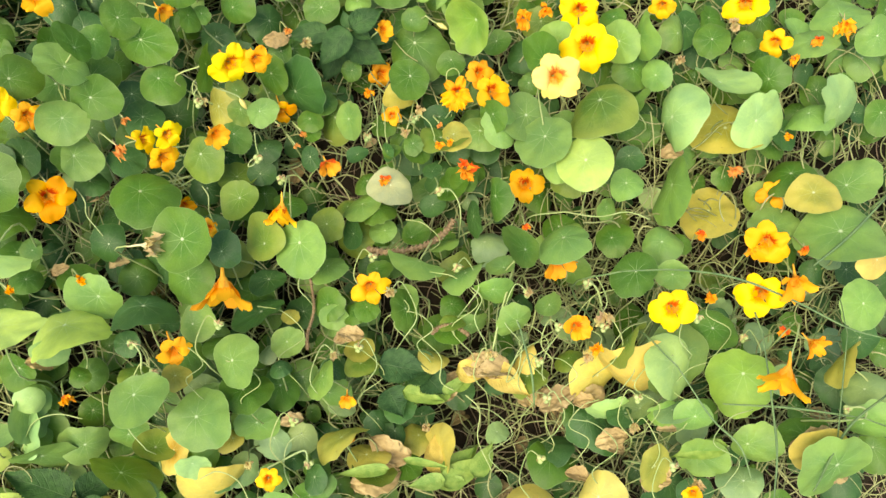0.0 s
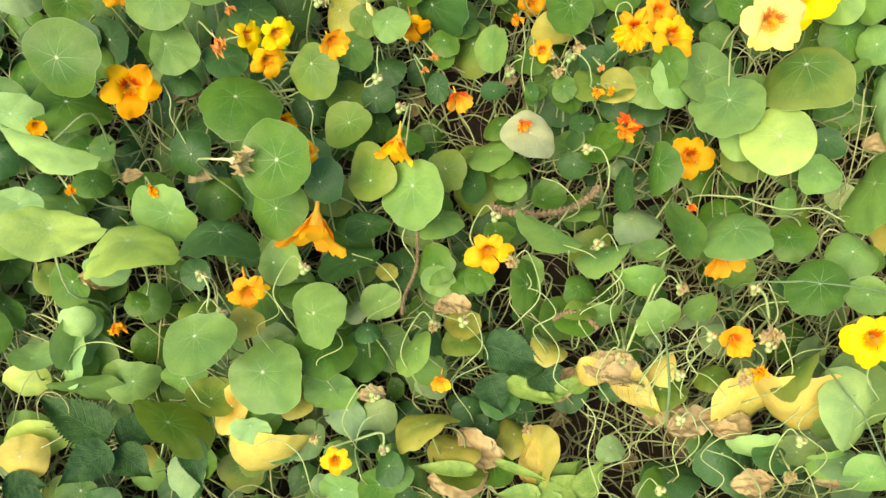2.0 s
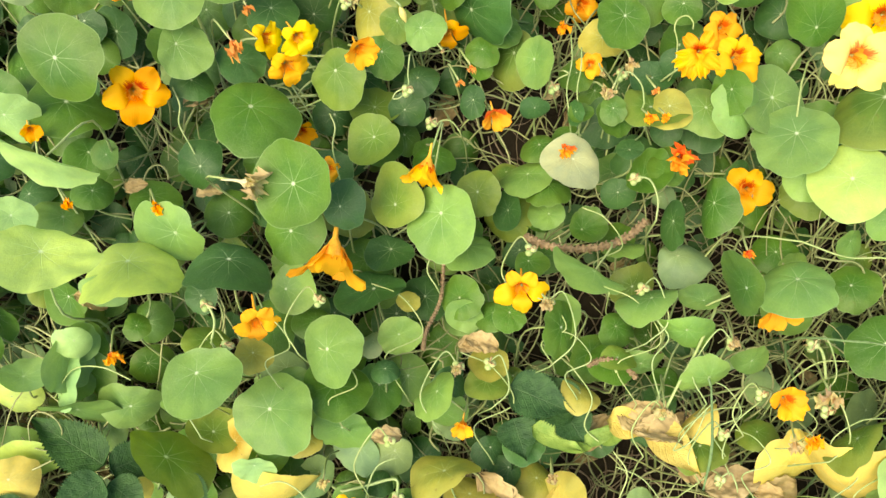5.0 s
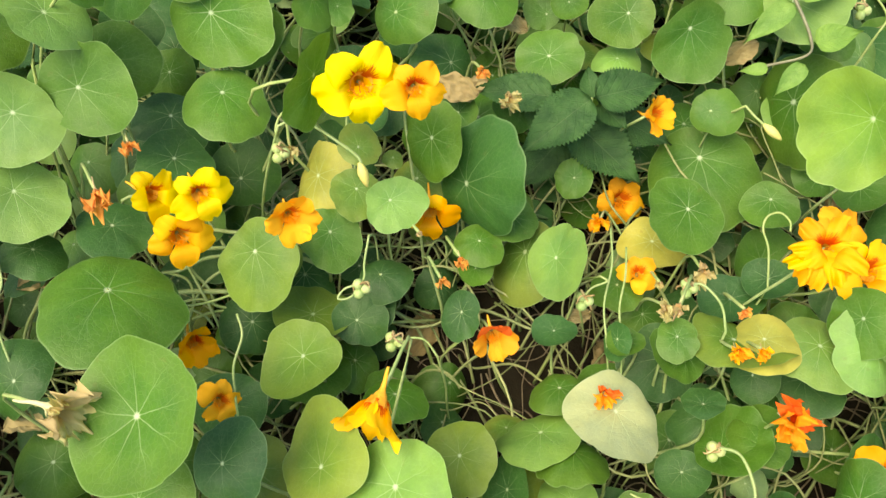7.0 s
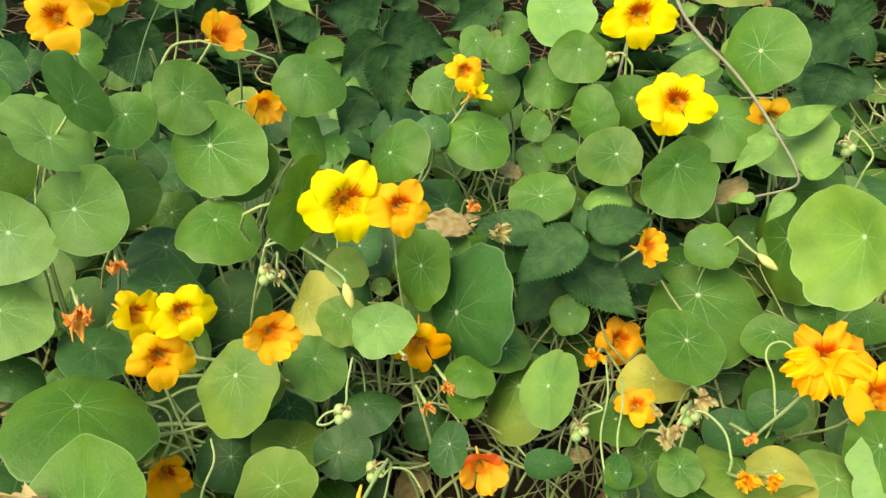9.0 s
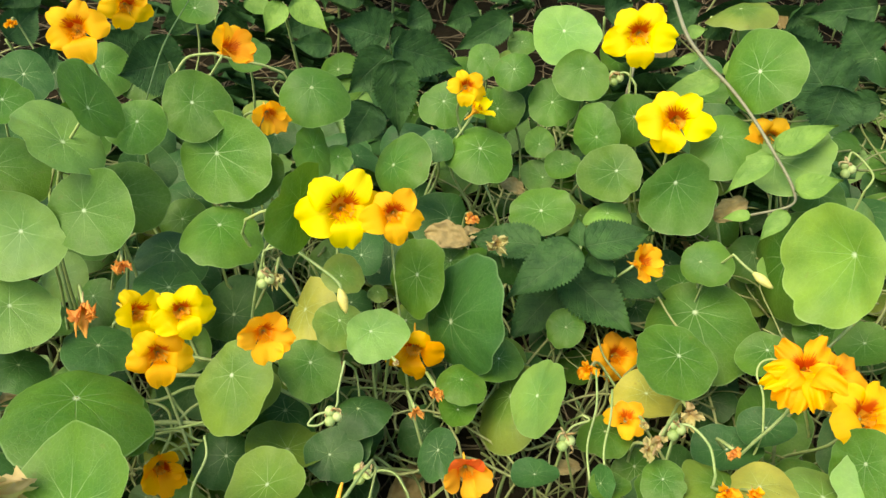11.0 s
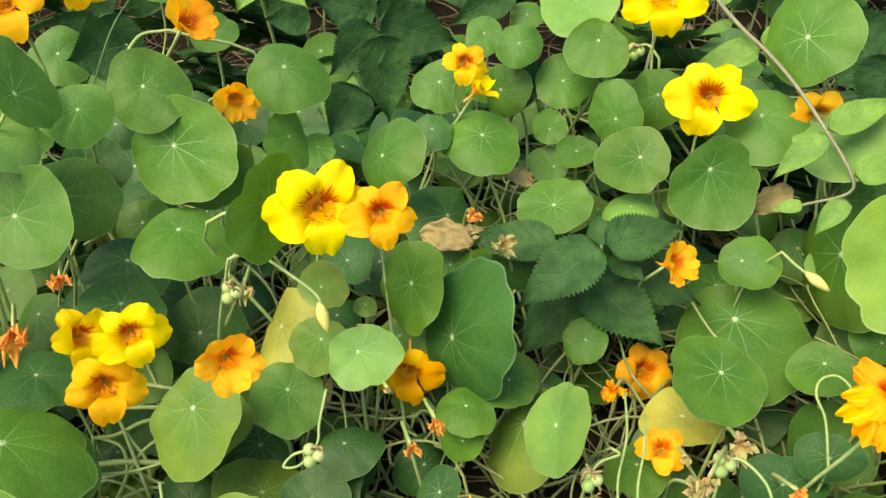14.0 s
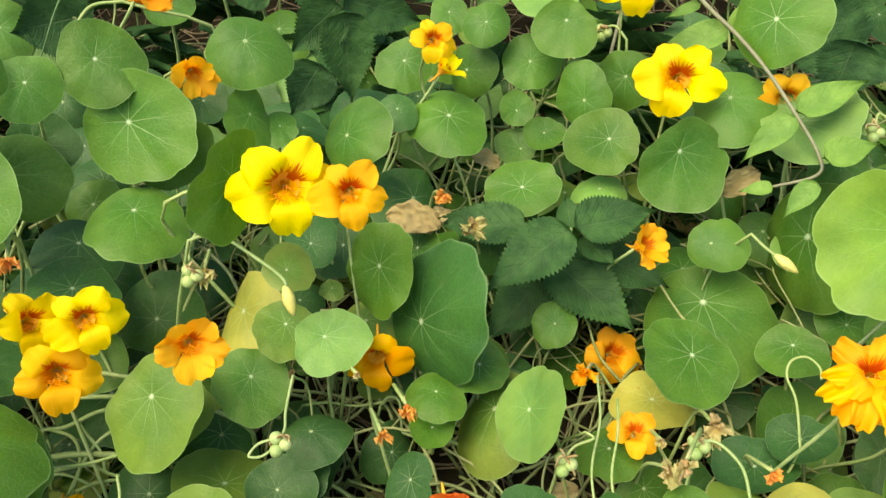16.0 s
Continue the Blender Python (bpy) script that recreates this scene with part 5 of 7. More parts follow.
leaf(2, (0.072, -0.408, 0.024), (-0.06, 0.40, 0.92), (0.28, 0.89, -0.37), 0.0182, 0.08, 'B', 8)
leaf(0, (-0.471, -0.337, 0.066), (0.17, -0.82, 0.55), (0.04, 0.57, 0.82), 0.0198, 0.09, 'Y', 8)
leaf(1, (-0.210, -0.353, 0.058), (0.14, 0.37, 0.92), (0.23, 0.89, -0.39), 0.0166, 0.00, 'd', 8)
leaf(1, (-0.190, -0.393, 0.077), (-0.59, -0.01, 0.81), (0.46, 0.82, 0.34), 0.0212, 0.20, 'd', 8)
leaf(5, (-0.326, -0.323, 0.084), (0.07, -0.80, 0.60), (0.22, 0.60, 0.77), 0.0240, 0.10, 'l', 8)
leaf(3, (0.223, -0.445, 0.069), (-0.29, -0.92, 0.26), (0.58, -0.39, -0.72), 0.0300, 0.20, 'M', 8)
leaf(3, (0.261, -0.456, 0.086), (-0.21, 0.65, 0.73), (0.86, 0.48, -0.18), 0.0243, 0.00, 'B', 8)
leaf(3, (0.283, -0.479, 0.103), (-0.27, -0.73, 0.64), (0.02, 0.65, 0.76), 0.0216, 0.00, 'l', 8)
leaf(7, (0.053, -0.263, 0.102), (-0.01, 0.47, 0.88), (0.71, 0.62, -0.32), 0.0279, 0.06, 'g', 8)
leaf(10, (-0.512, -0.172, 0.120), (0.26, -0.76, 0.59), (-0.30, -0.65, -0.70), 0.0233, 0.22, 'l', 8)
leaf(3, (0.202, -0.353, 0.069), (-0.09, 0.55, 0.83), (0.08, 0.84, -0.54), 0.0224, 0.00, 'y', 8)
leaf(6, (-0.129, -0.293, 0.081), (-0.11, -0.79, 0.60), (-0.75, 0.46, 0.48), 0.0246, 0.40, 'l', 8)
leaf(5, (-0.407, -0.256, 0.097), (-0.01, -0.87, 0.50), (-0.11, 0.50, 0.86), 0.0275, 0.00, 'l', 8)
leaf(5, (-0.287, -0.298, 0.075), (0.21, 0.40, 0.89), (0.97, -0.21, -0.13), 0.0223, 0.33, 'Z', 8)
leaf(3, (0.144, -0.448, -0.013), (-0.03, 0.62, 0.79), (-0.80, 0.46, -0.39), 0.0349, 0.39, 'd', 8)
leaf(3, (0.293, -0.478, 0.117), (0.01, 0.59, 0.81), (-0.10, 0.81, -0.58), 0.0253, 0.08, 'B', 8)
leaf(2, (0.133, -0.361, 0.086), (-0.17, 0.52, 0.84), (0.01, 0.85, -0.52), 0.0306, 0.00, 'y', 8)
leaf(3, (0.334, -0.420, 0.117), (0.22, -0.56, 0.80), (-0.80, 0.36, 0.47), 0.0530, 0.40, 'l', 8)
leaf(6, (-0.050, -0.207, 0.138), (0.10, 0.13, 0.99), (0.25, 0.96, -0.15), 0.0198, 0.19, 'g', 8)
leaf(7, (-0.000, -0.233, 0.153), (0.68, -0.35, 0.64), (0.17, 0.93, 0.33), 0.0304, 0.10, 'g', 8)
leaf(6, (-0.096, -0.196, 0.121), (-0.20, -0.72, 0.67), (-0.18, 0.69, 0.70), 0.0214, 0.00, 'l', 8)
leaf(6, (-0.140, -0.278, 0.129), (-0.67, 0.39, 0.63), (0.73, 0.52, 0.45), 0.0298, 0.20, 'l', 8)
leaf(15, (-0.363, 0.101, 0.240), (0.26, 0.15, 0.95), (0.06, 0.98, -0.18), 0.0327, 0.25, 'g', 8)
leaf(15, (-0.285, 0.015, 0.225), (0.03, -0.05, 1.00), (-0.31, 0.95, 0.05), 0.0403, 0.36, 'g', 8)
leaf(11, (-0.245, -0.091, 0.273), (-0.42, -0.33, 0.84), (-0.79, 0.59, -0.16), 0.0443, 0.11, 'g', 8)
leaf(16, (-0.127, 0.045, 0.163), (-0.58, -0.28, 0.76), (0.15, 0.82, 0.55), 0.0231, 0.00, 'd', 8)
leaf(16, (-0.199, 0.075, 0.182), (-0.57, -0.24, 0.79), (0.29, 0.84, 0.46), 0.0310, 0.20, 'y', 8)
leaf(14, (0.408, -0.065, 0.197), (-0.59, 0.64, 0.48), (0.75, 0.66, 0.04), 0.0400, 0.20, 'l', 8)
leaf(10, (-0.535, 0.033, 0.246), (-0.11, -0.92, 0.37), (-0.32, 0.39, 0.87), 0.0319, 0.20, 'M', 8)
leaf(10, (-0.537, -0.071, 0.229), (0.41, 0.22, 0.88), (0.18, 0.93, -0.31), 0.0281, 0.30, 'M', 8)
leaf(2, (-0.013, -0.403, 0.008), (-0.91, 0.12, 0.40), (-0.09, 0.88, -0.47), 0.0440, 0.20, 'Y', 8)
leaf(6, (-0.120, -0.266, 0.100), (0.46, -0.32, 0.83), (-0.22, 0.86, 0.46), 0.0205, 0.20, 'd', 8)
leaf(5, (-0.527, -0.241, 0.075), (-0.12, -0.99, 0.09), (-0.08, 0.10, 0.99), 0.0470, 0.20, 'l', 8)
leaf(12, (0.010, -0.024, 0.153), (-0.10, 0.27, 0.96), (0.22, 0.95, -0.24), 0.0223, 0.20, 'g', 8)
leaf(12, (0.129, -0.069, 0.142), (-0.45, 0.32, 0.83), (-0.89, -0.09, -0.45), 0.0294, 0.40, 'g', 8)
leaf(12, (0.009, 0.012, 0.173), (-0.11, 0.17, 0.98), (0.18, 0.97, -0.15), 0.0164, 0.20, 'd', 8)

# flowers: plant, throat, facing, upward, radius, form, tone
flower(20, (-0.323, 0.228, 0.409), (0.27, -0.86, 0.43), (-0.30, 0.08, 0.95), 0.0233, 'open', 'a')
flower(20, (-0.370, 0.449, 0.348), (0.48, -0.87, -0.08), (0.34, 0.10, 0.94), 0.0239, 'open', 'a')
flower(21, (-0.219, 0.254, 0.383), (0.73, -0.39, 0.57), (0.14, 0.88, 0.45), 0.0213, 'cup', 'o')
flower(21, (-0.185, 0.211, 0.347), (0.57, -0.82, 0.01), (0.50, 0.36, 0.79), 0.0163, 'cup', 'o')
flower(16, (-0.120, 0.109, 0.327), (0.23, -0.86, 0.44), (-0.10, 0.43, 0.90), 0.0283, 'open', 'y')
flower(16, (-0.086, 0.108, 0.324), (0.12, -0.88, 0.46), (0.02, 0.47, 0.88), 0.0203, 'open', 'a')
flower(15, (-0.266, 0.085, 0.257), (0.79, -0.51, 0.34), (0.05, 0.61, 0.79), 0.0198, 'open', 'y')
flower(16, (-0.231, 0.074, 0.267), (0.39, -0.84, 0.38), (-0.23, 0.31, 0.92), 0.0200, 'open', 'y')
flower(15, (-0.248, 0.060, 0.240), (0.46, -0.81, 0.37), (0.01, 0.42, 0.91), 0.0226, 'open', 'a')
flower(16, (-0.171, 0.053, 0.266), (0.31, -0.83, 0.47), (0.03, 0.50, 0.86), 0.0204, 'cup', 'o')
flower(16, (-0.076, 0.101, 0.206), (-0.05, -0.99, 0.09), (-0.22, 0.10, 0.97), 0.0200, 'open', 'k')
flower(22, (-0.035, 0.251, 0.351), (0.12, -0.86, 0.49), (0.30, 0.05, 0.95), 0.0156, 'open', 'a')
flower(22, (-0.024, 0.290, 0.314), (0.65, -0.05, 0.76), (0.03, -0.69, 0.75), 0.0159, 'side', 'y')
flower(22, (0.100, 0.266, 0.387), (-0.16, -0.96, 0.23), (-0.06, 0.24, 0.97), 0.0274, 'open', 'y')
flower(22, (0.130, 0.235, 0.329), (-0.20, -0.87, 0.45), (0.14, 0.42, 0.89), 0.0292, 'open', 'y')
flower(17, (0.101, 0.161, 0.244), (0.57, -0.55, 0.61), (0.42, 0.83, 0.36), 0.0185, 'cup', 'o')
flower(17, (0.090, 0.151, 0.155), (0.28, -0.72, 0.64), (0.37, 0.23, 0.90), 0.0228, 'open', 'o')
flower(17, (0.076, 0.050, 0.189), (-0.10, -0.45, 0.89), (0.33, 0.82, 0.46), 0.0151, 'open', 'o')
flower(18, (0.153, -0.017, 0.299), (-0.27, -0.60, 0.75), (-0.08, 0.59, 0.81), 0.0248, 'double', 'a')
flower(13, (0.219, 0.012, 0.233), (0.15, -0.51, 0.85), (-0.01, 0.35, 0.94), 0.0264, 'open', 'a')
flower(12, (-0.037, 0.002, 0.189), (0.12, -0.91, 0.40), (-0.00, 0.28, 0.96), 0.0191, 'cup', 'r')
flower(23, (0.207, 0.232, 0.314), (-0.23, -0.97, 0.10), (-0.12, 0.13, 0.98), 0.0201, 'open', 'o')
flower(11, (-0.250, 0.021, 0.169), (0.57, -0.77, 0.29), (0.44, 0.86, 0.26), 0.0199, 'cup', 'k')
flower(12, (0.118, -0.036, 0.216), (-0.11, -0.83, 0.55), (-0.00, 0.55, 0.83), 0.0133, 'wilt', 'o')
flower(15, (-0.401, 0.041, 0.256), (0.41, -0.57, 0.71), (0.16, 0.81, 0.56), 0.0326, 'open', 'k')
flower(20, (-0.430, 0.171, 0.309), (0.38, -0.79, 0.49), (0.30, 0.60, 0.74), 0.0268, 'open', 'y')
flower(15, (-0.393, 0.138, 0.305), (0.49, -0.73, 0.47), (0.63, 0.67, 0.39), 0.0222, 'open', 'o')
flower(11, (-0.221, -0.040, 0.191), (0.44, -0.76, 0.48), (0.72, 0.62, 0.31), 0.0151, 'open', 'o')
flower(11, (-0.119, -0.071, 0.228), (-0.36, -0.90, -0.24), (0.05, 0.16, 0.99), 0.0269, 'side', 'a')
flower(11, (-0.223, -0.143, 0.200), (-0.22, -0.89, -0.28), (-0.08, 0.36, -0.93), 0.0430, 'side', 'o')
flower(6, (-0.036, -0.190, 0.167), (-0.13, -0.67, 0.73), (0.04, 0.73, 0.68), 0.0256, 'open', 'a')
flower(5, (-0.305, -0.196, 0.186), (0.21, -0.89, 0.40), (0.21, 0.44, 0.87), 0.0240, 'open', 'o')
flower(5, (-0.448, -0.211, 0.191), (0.28, -0.86, 0.43), (0.30, 0.51, 0.81), 0.0168, 'wilt', 'o')
flower(13, (0.144, -0.079, 0.202), (-0.10, -0.45, 0.88), (0.01, 0.75, 0.66), 0.0270, 'wilt', 'r')
flower(13, (0.233, -0.098, 0.134), (-0.31, -0.43, 0.85), (0.06, 0.88, 0.46), 0.0278, 'open', 'a')
flower(8, (0.221, -0.244, 0.167), (-0.18, -0.88, 0.33), (0.05, 0.31, 0.87), 0.0275, 'cup', 'o')
flower(12, (0.030, -0.052, 0.198), (-0.02, -0.79, 0.61), (0.08, 0.61, 0.79), 0.0149, 'wilt', 'r')
flower(18, (0.301, 0.103, 0.252), (-0.52, -0.78, 0.35), (-0.52, 0.61, 0.59), 0.0286, 'wilt', 'o')
flower(10, (-0.507, 0.013, 0.254), (0.48, -0.83, 0.29), (0.45, 0.51, 0.73), 0.0126, 'cup', 'k')
flower(10, (-0.477, -0.063, 0.236), (0.55, -0.79, 0.27), (0.73, 0.61, 0.30), 0.0124, 'wilt', 'k')
flower(10, (-0.391, -0.073, 0.225), (0.46, -0.83, 0.32), (0.09, 0.40, 0.91), 0.0114, 'wilt', 'k')
flower(1, (-0.242, -0.380, 0.115), (0.08, -0.40, 0.91), (0.31, 0.88, 0.36), 0.0177, 'open', 'a')
flower(6, (-0.114, -0.312, 0.112), (-0.22, -0.88, 0.42), (0.22, 0.38, 0.90), 0.0140, 'cup', 'o')
flower(1, (-0.128, -0.360, 0.083), (0.29, -0.31, 0.90), (0.26, 0.94, 0.24), 0.0109, 'wilt', 'o')
flower(3, (0.211, -0.333, 0.145), (-0.04, -0.53, 0.85), (0.61, 0.66, 0.44), 0.0226, 'cup', 'o')
flower(3, (0.219, -0.375, 0.168), (-0.27, -0.51, 0.81), (0.27, 0.77, 0.58), 0.0169, 'wilt', 'o')
flower(3, (0.310, -0.377, 0.237), (-0.34, -0.44, 0.83), (0.27, 0.80, 0.53), 0.0271, 'open', 'y')
flower(4, (0.469, -0.377, 0.149), (-0.51, -0.37, 0.78), (0.37, 0.72, 0.58), 0.0352, 'open', 'y')
flower(9, (0.514, -0.312, 0.153), (-0.46, -0.53, 0.71), (0.61, 0.39, 0.69), 0.0321, 'open', 'a')
flower(4, (0.509, -0.387, 0.176), (-0.45, -0.83, 0.32), (-0.24, 0.46, 0.86), 0.0292, 'side', 'o')
flower(9, (0.596, -0.226, 0.099), (-0.50, -0.29, 0.82), (0.28, 0.84, 0.47), 0.0242, 'open', 'o')
flower(4, (0.420, -0.501, 0.187), (-0.66, -0.66, -0.24), (0.13, 0.47, -0.88), 0.0400, 'side', 'o')
flower(4, (0.516, -0.463, 0.121), (0.10, -0.90, 0.43), (-0.41, 0.36, 0.84), 0.0221, 'side', 'o')
flower(18, (0.373, 0.030, 0.246), (-0.40, -0.65, 0.65), (0.16, 0.65, 0.75), 0.0362, 'open', 'y')
flower(18, (0.381, 0.083, 0.259), (-0.31, -0.71, 0.63), (0.67, 0.30, 0.68), 0.0318, 'open', 'y')
flower(13, (0.264, -0.076, 0.356), (-0.10, -0.73, 0.67), (0.46, 0.56, 0.68), 0.0315, 'open', 'v')
flower(18, (0.335, 0.103, 0.261), (-0.39, -0.81, 0.44), (0.08, 0.45, 0.89), 0.0218, 'wilt', 'o')
flower(19, (0.631, 0.023, 0.239), (-0.54, -0.60, 0.59), (0.08, 0.66, 0.75), 0.0309, 'open', 'y')
flower(19, (0.505, 0.056, 0.250), (-0.48, -0.73, 0.48), (0.04, 0.53, 0.85), 0.0203, 'open', 'a')
flower(19, (0.762, -0.052, 0.226), (-0.57, -0.80, 0.18), (-0.23, 0.37, 0.90), 0.0257, 'wilt', 'o')
flower(19, (0.652, -0.043, 0.219), (-0.77, -0.47, 0.42), (-0.06, 0.72, 0.69), 0.0239, 'open', 'a')
flower(9, (0.665, -0.078, 0.217), (-0.58, -0.64, 0.49), (0.00, 0.61, 0.80), 0.0153, 'wilt', 'o')
flower(9, (0.615, -0.176, 0.178), (-0.44, -0.74, 0.51), (0.08, 0.53, 0.84), 0.0118, 'wilt', 'o')
flower(4, (0.401, -0.355, 0.150), (-0.26, -0.72, 0.65), (0.69, 0.33, 0.64), 0.0174, 'wilt', 'o')
flower(9, (0.444, -0.260, 0.132), (-0.49, -0.52, 0.70), (0.17, 0.73, 0.66), 0.0150, 'wilt', 'r')
flower(3, (0.267, -0.584, 0.119), (-0.44, -0.39, 0.81), (0.25, 0.81, 0.53), 0.0147, 'cup', 'a')
flower(4, (0.492, -0.430, 0.115), (-0.57, -0.54, 0.62), (0.10, 0.70, 0.71), 0.0160, 'wilt', 'r')
flower(4, (0.557, -0.340, 0.158), (-0.44, -0.68, 0.59), (0.12, 0.61, 0.79), 0.0145, 'wilt', 'r')
flower(9, (0.496, -0.309, 0.140), (-0.42, -0.81, 0.42), (0.05, 0.44, 0.90), 0.0163, 'wilt', 'o')
flower(7, (0.189, -0.190, 0.200), (-0.23, -0.87, 0.43), (0.21, 0.39, 0.90), 0.0094, 'wilt', 'r')
flower(15, (-0.278, 0.105, 0.285), (0.33, -0.93, -0.18), (0.26, -0.10, 0.96), 0.0105, 'wilt', 't')
flower(15, (-0.297, 0.075, 0.270), (0.50, -0.86, -0.11), (0.72, 0.34, 0.61), 0.0181, 'wilt', 't')
flower(16, (-0.173, 0.113, 0.268), (0.24, -0.97, -0.05), (0.18, -0.00, 0.98), 0.0114, 'wilt', 'b')
flower(17, (0.079, -0.013, 0.238), (-0.53, -0.85, 0.00), (0.00, 0.00, 1.00), 0.0108, 'wilt', 'b')
flower(17, (0.113, 0.030, 0.214), (-0.07, -0.98, 0.20), (-0.03, 0.21, 0.98), 0.0139, 'wilt', 'b')
flower(16, (-0.058, 0.045, 0.222), (0.18, -0.98, -0.02), (0.13, 0.00, 0.99), 0.0094, 'wilt', 't')
flower(16, (-0.072, 0.033, 0.214), (0.20, -0.98, -0.01), (0.14, 0.02, 0.99), 0.0086, 'wilt', 't')
flower(17, (0.130, -0.008, 0.221), (-0.11, -0.97, 0.23), (-0.04, 0.23, 0.97), 0.0073, 'wilt', 't')
flower(16, (-0.086, 0.063, 0.231), (0.24, -0.96, 0.17), (0.11, 0.20, 0.97), 0.0040, 'wilt', 'b')
flower(22, (-0.031, 0.189, 0.268), (0.15, -0.98, 0.12), (0.08, 0.14, 0.99), 0.0091, 'wilt', 't')
flower(17, (0.082, 0.026, 0.209), (-0.21, -0.93, 0.30), (-0.06, 0.32, 0.94), 0.0054, 'wilt', 'b')
flower(20, (-0.474, 0.420, 0.344), (0.36, -0.92, -0.14), (0.31, -0.03, 0.95), 0.0089, 'wilt', 'o')
flower(7, (0.162, -0.273, 0.176), (-0.22, -0.85, 0.47), (0.22, 0.43, 0.88), 0.0124, 'wilt', 'b')
flower(2, (0.089, -0.327, 0.142), (-0.34, -0.82, 0.46), (0.13, 0.44, 0.89), 0.0155, 'wilt', 'b')
flower(3, (0.251, -0.336, 0.157), (-0.20, -0.82, 0.54), (0.72, 0.25, 0.64), 0.0202, 'wilt', 'b')
flower(3, (0.210, -0.375, 0.140), (-0.41, -0.71, 0.57), (0.12, 0.57, 0.81), 0.0170, 'wilt', 'b')
flower(3, (0.234, -0.479, 0.121), (-0.28, -0.74, 0.61), (0.20, 0.58, 0.79), 0.0137, 'wilt', 'b')
flower(3, (0.278, -0.575, 0.119), (-0.27, -0.49, 0.83), (0.27, 0.79, 0.55), 0.0163, 'wilt', 'b')
flower(11, (-0.285, -0.087, 0.275), (0.81, -0.50, 0.09), (-0.38, -0.82, 0.01), 0.0225, 'husk', 'b')
flower(13, (0.134, -0.038, 0.218), (-0.15, -0.86, 0.48), (0.28, 0.43, 0.86), 0.0113, 'wilt', 'o')
flower(9, (0.540, -0.181, 0.131), (-0.53, -0.61, 0.59), (0.08, 0.65, 0.75), 0.0155, 'wilt', 't')
flower(14, (0.506, -0.021, 0.217), (-0.50, -0.69, 0.52), (0.05, 0.57, 0.82), 0.0136, 'wilt', 'b')
flower(19, (0.604, 0.003, 0.231), (-0.54, -0.76, 0.37), (-0.06, 0.47, 0.88), 0.0171, 'wilt', 'b')
flower(6, (-0.113, -0.258, 0.146), (-0.15, -0.76, 0.63), (0.27, 0.58, 0.76), 0.0108, 'wilt', 'b')
flower(7, (-0.014, -0.209, 0.177), (0.10, -0.83, 0.55), (0.40, 0.54, 0.74), 0.0124, 'wilt', 'b')
flower(17, (0.080, 0.004, 0.212), (0.04, -0.89, 0.45), (0.40, 0.43, 0.81), 0.0131, 'wilt', 'b')
flower(9, (0.458, -0.184, 0.134), (-0.50, -0.67, 0.55), (0.07, 0.60, 0.80), 0.0119, 'wilt', 'b')
flower(2, (-0.022, -0.370, 0.046), (-0.20, -0.63, 0.75), (0.26, 0.70, 0.66), 0.0113, 'wilt', 'b')
flower(19, (0.712, -0.064, 0.225), (-0.60, -0.68, 0.42), (-0.06, 0.56, 0.83), 0.0153, 'wilt', 'r')
flower(1, (-0.263, -0.349, 0.106), (-0.03, -0.73, 0.69), (0.32, 0.64, 0.70), 0.0106, 'wilt', 'b')
flower(22, (-0.013, 0.168, 0.257), (-0.19, -0.89, 0.41), (0.25, 0.36, 0.90), 0.0148, 'wilt', 'b')
flower(17, (0.058, 0.109, 0.181), (-0.61, -0.77, 0.19), (0.02, 0.59, 0.81), 0.0135, 'wilt', 'o')
flower(13, (0.214, 0.051, 0.229), (0.09, -0.60, 0.80), (0.08, 0.91, 0.41), 0.0217, 'open', 'o')

stem('vine', 0.0016, [(0.154, 0.381, 0.375), (0.154, 0.328, 0.364), (0.159, 0.284, 0.359), (0.174, 0.258, 0.348), (0.187, 0.231, 0.335), (0.200, 0.203, 0.317), (0.211, 0.180, 0.299), (0.208, 0.170, 0.290), (0.179, 0.168, 0.283)])

# pointed leaves: kind, base, tip, facing, half width
pointed_leaf('n', (0.055, 0.180, 0.245), (-0.004, 0.146, 0.222), (-0.09, -0.45, 0.88), 0.0200)
pointed_leaf('n', (0.027, 0.188, 0.241), (-0.038, 0.195, 0.253), (-0.09, -0.45, 0.88), 0.0159)
pointed_leaf('n', (0.057, 0.181, 0.244), (0.113, 0.188, 0.255), (-0.09, -0.45, 0.88), 0.0179)
pointed_leaf('n', (0.045, 0.191, 0.214), (0.099, 0.153, 0.173), (-0.09, -0.54, 0.76), 0.0227)
pointed_leaf('n', (0.044, 0.193, 0.196), (0.000, 0.161, 0.162), (-0.09, -0.54, 0.76), 0.0194)
pointed_leaf('n', (0.056, 0.182, 0.242), (0.055, 0.203, 0.261), (-0.09, -0.45, 0.88), 0.0087)
pointed_leaf('n', (0.063, 0.185, 0.236), (0.084, 0.168, 0.219), (-0.09, -0.45, 0.88), 0.0106)
pointed_leaf('n', (0.082, 0.195, 0.211), (0.127, 0.178, 0.192), (-0.09, -0.54, 0.76), 0.0164)
pointed_leaf('n', (-0.106, 0.398, 0.333), (-0.159, 0.401, 0.349), (0.30, -0.92, 0.26), 0.0213)
pointed_leaf('n', (-0.104, 0.373, 0.337), (-0.036, 0.356, 0.322), (0.30, -0.92, 0.27), 0.0217)
pointed_leaf('n', (-0.102, 0.349, 0.341), (-0.137, 0.321, 0.313), (0.30, -0.91, 0.27), 0.0201)
pointed_leaf('n', (-0.100, 0.344, 0.338), (-0.087, 0.300, 0.285), (0.30, -0.91, 0.28), 0.0210)
pointed_leaf('n', (-0.112, 0.413, 0.333), (-0.128, 0.423, 0.357), (0.31, -0.92, 0.25), 0.0152)
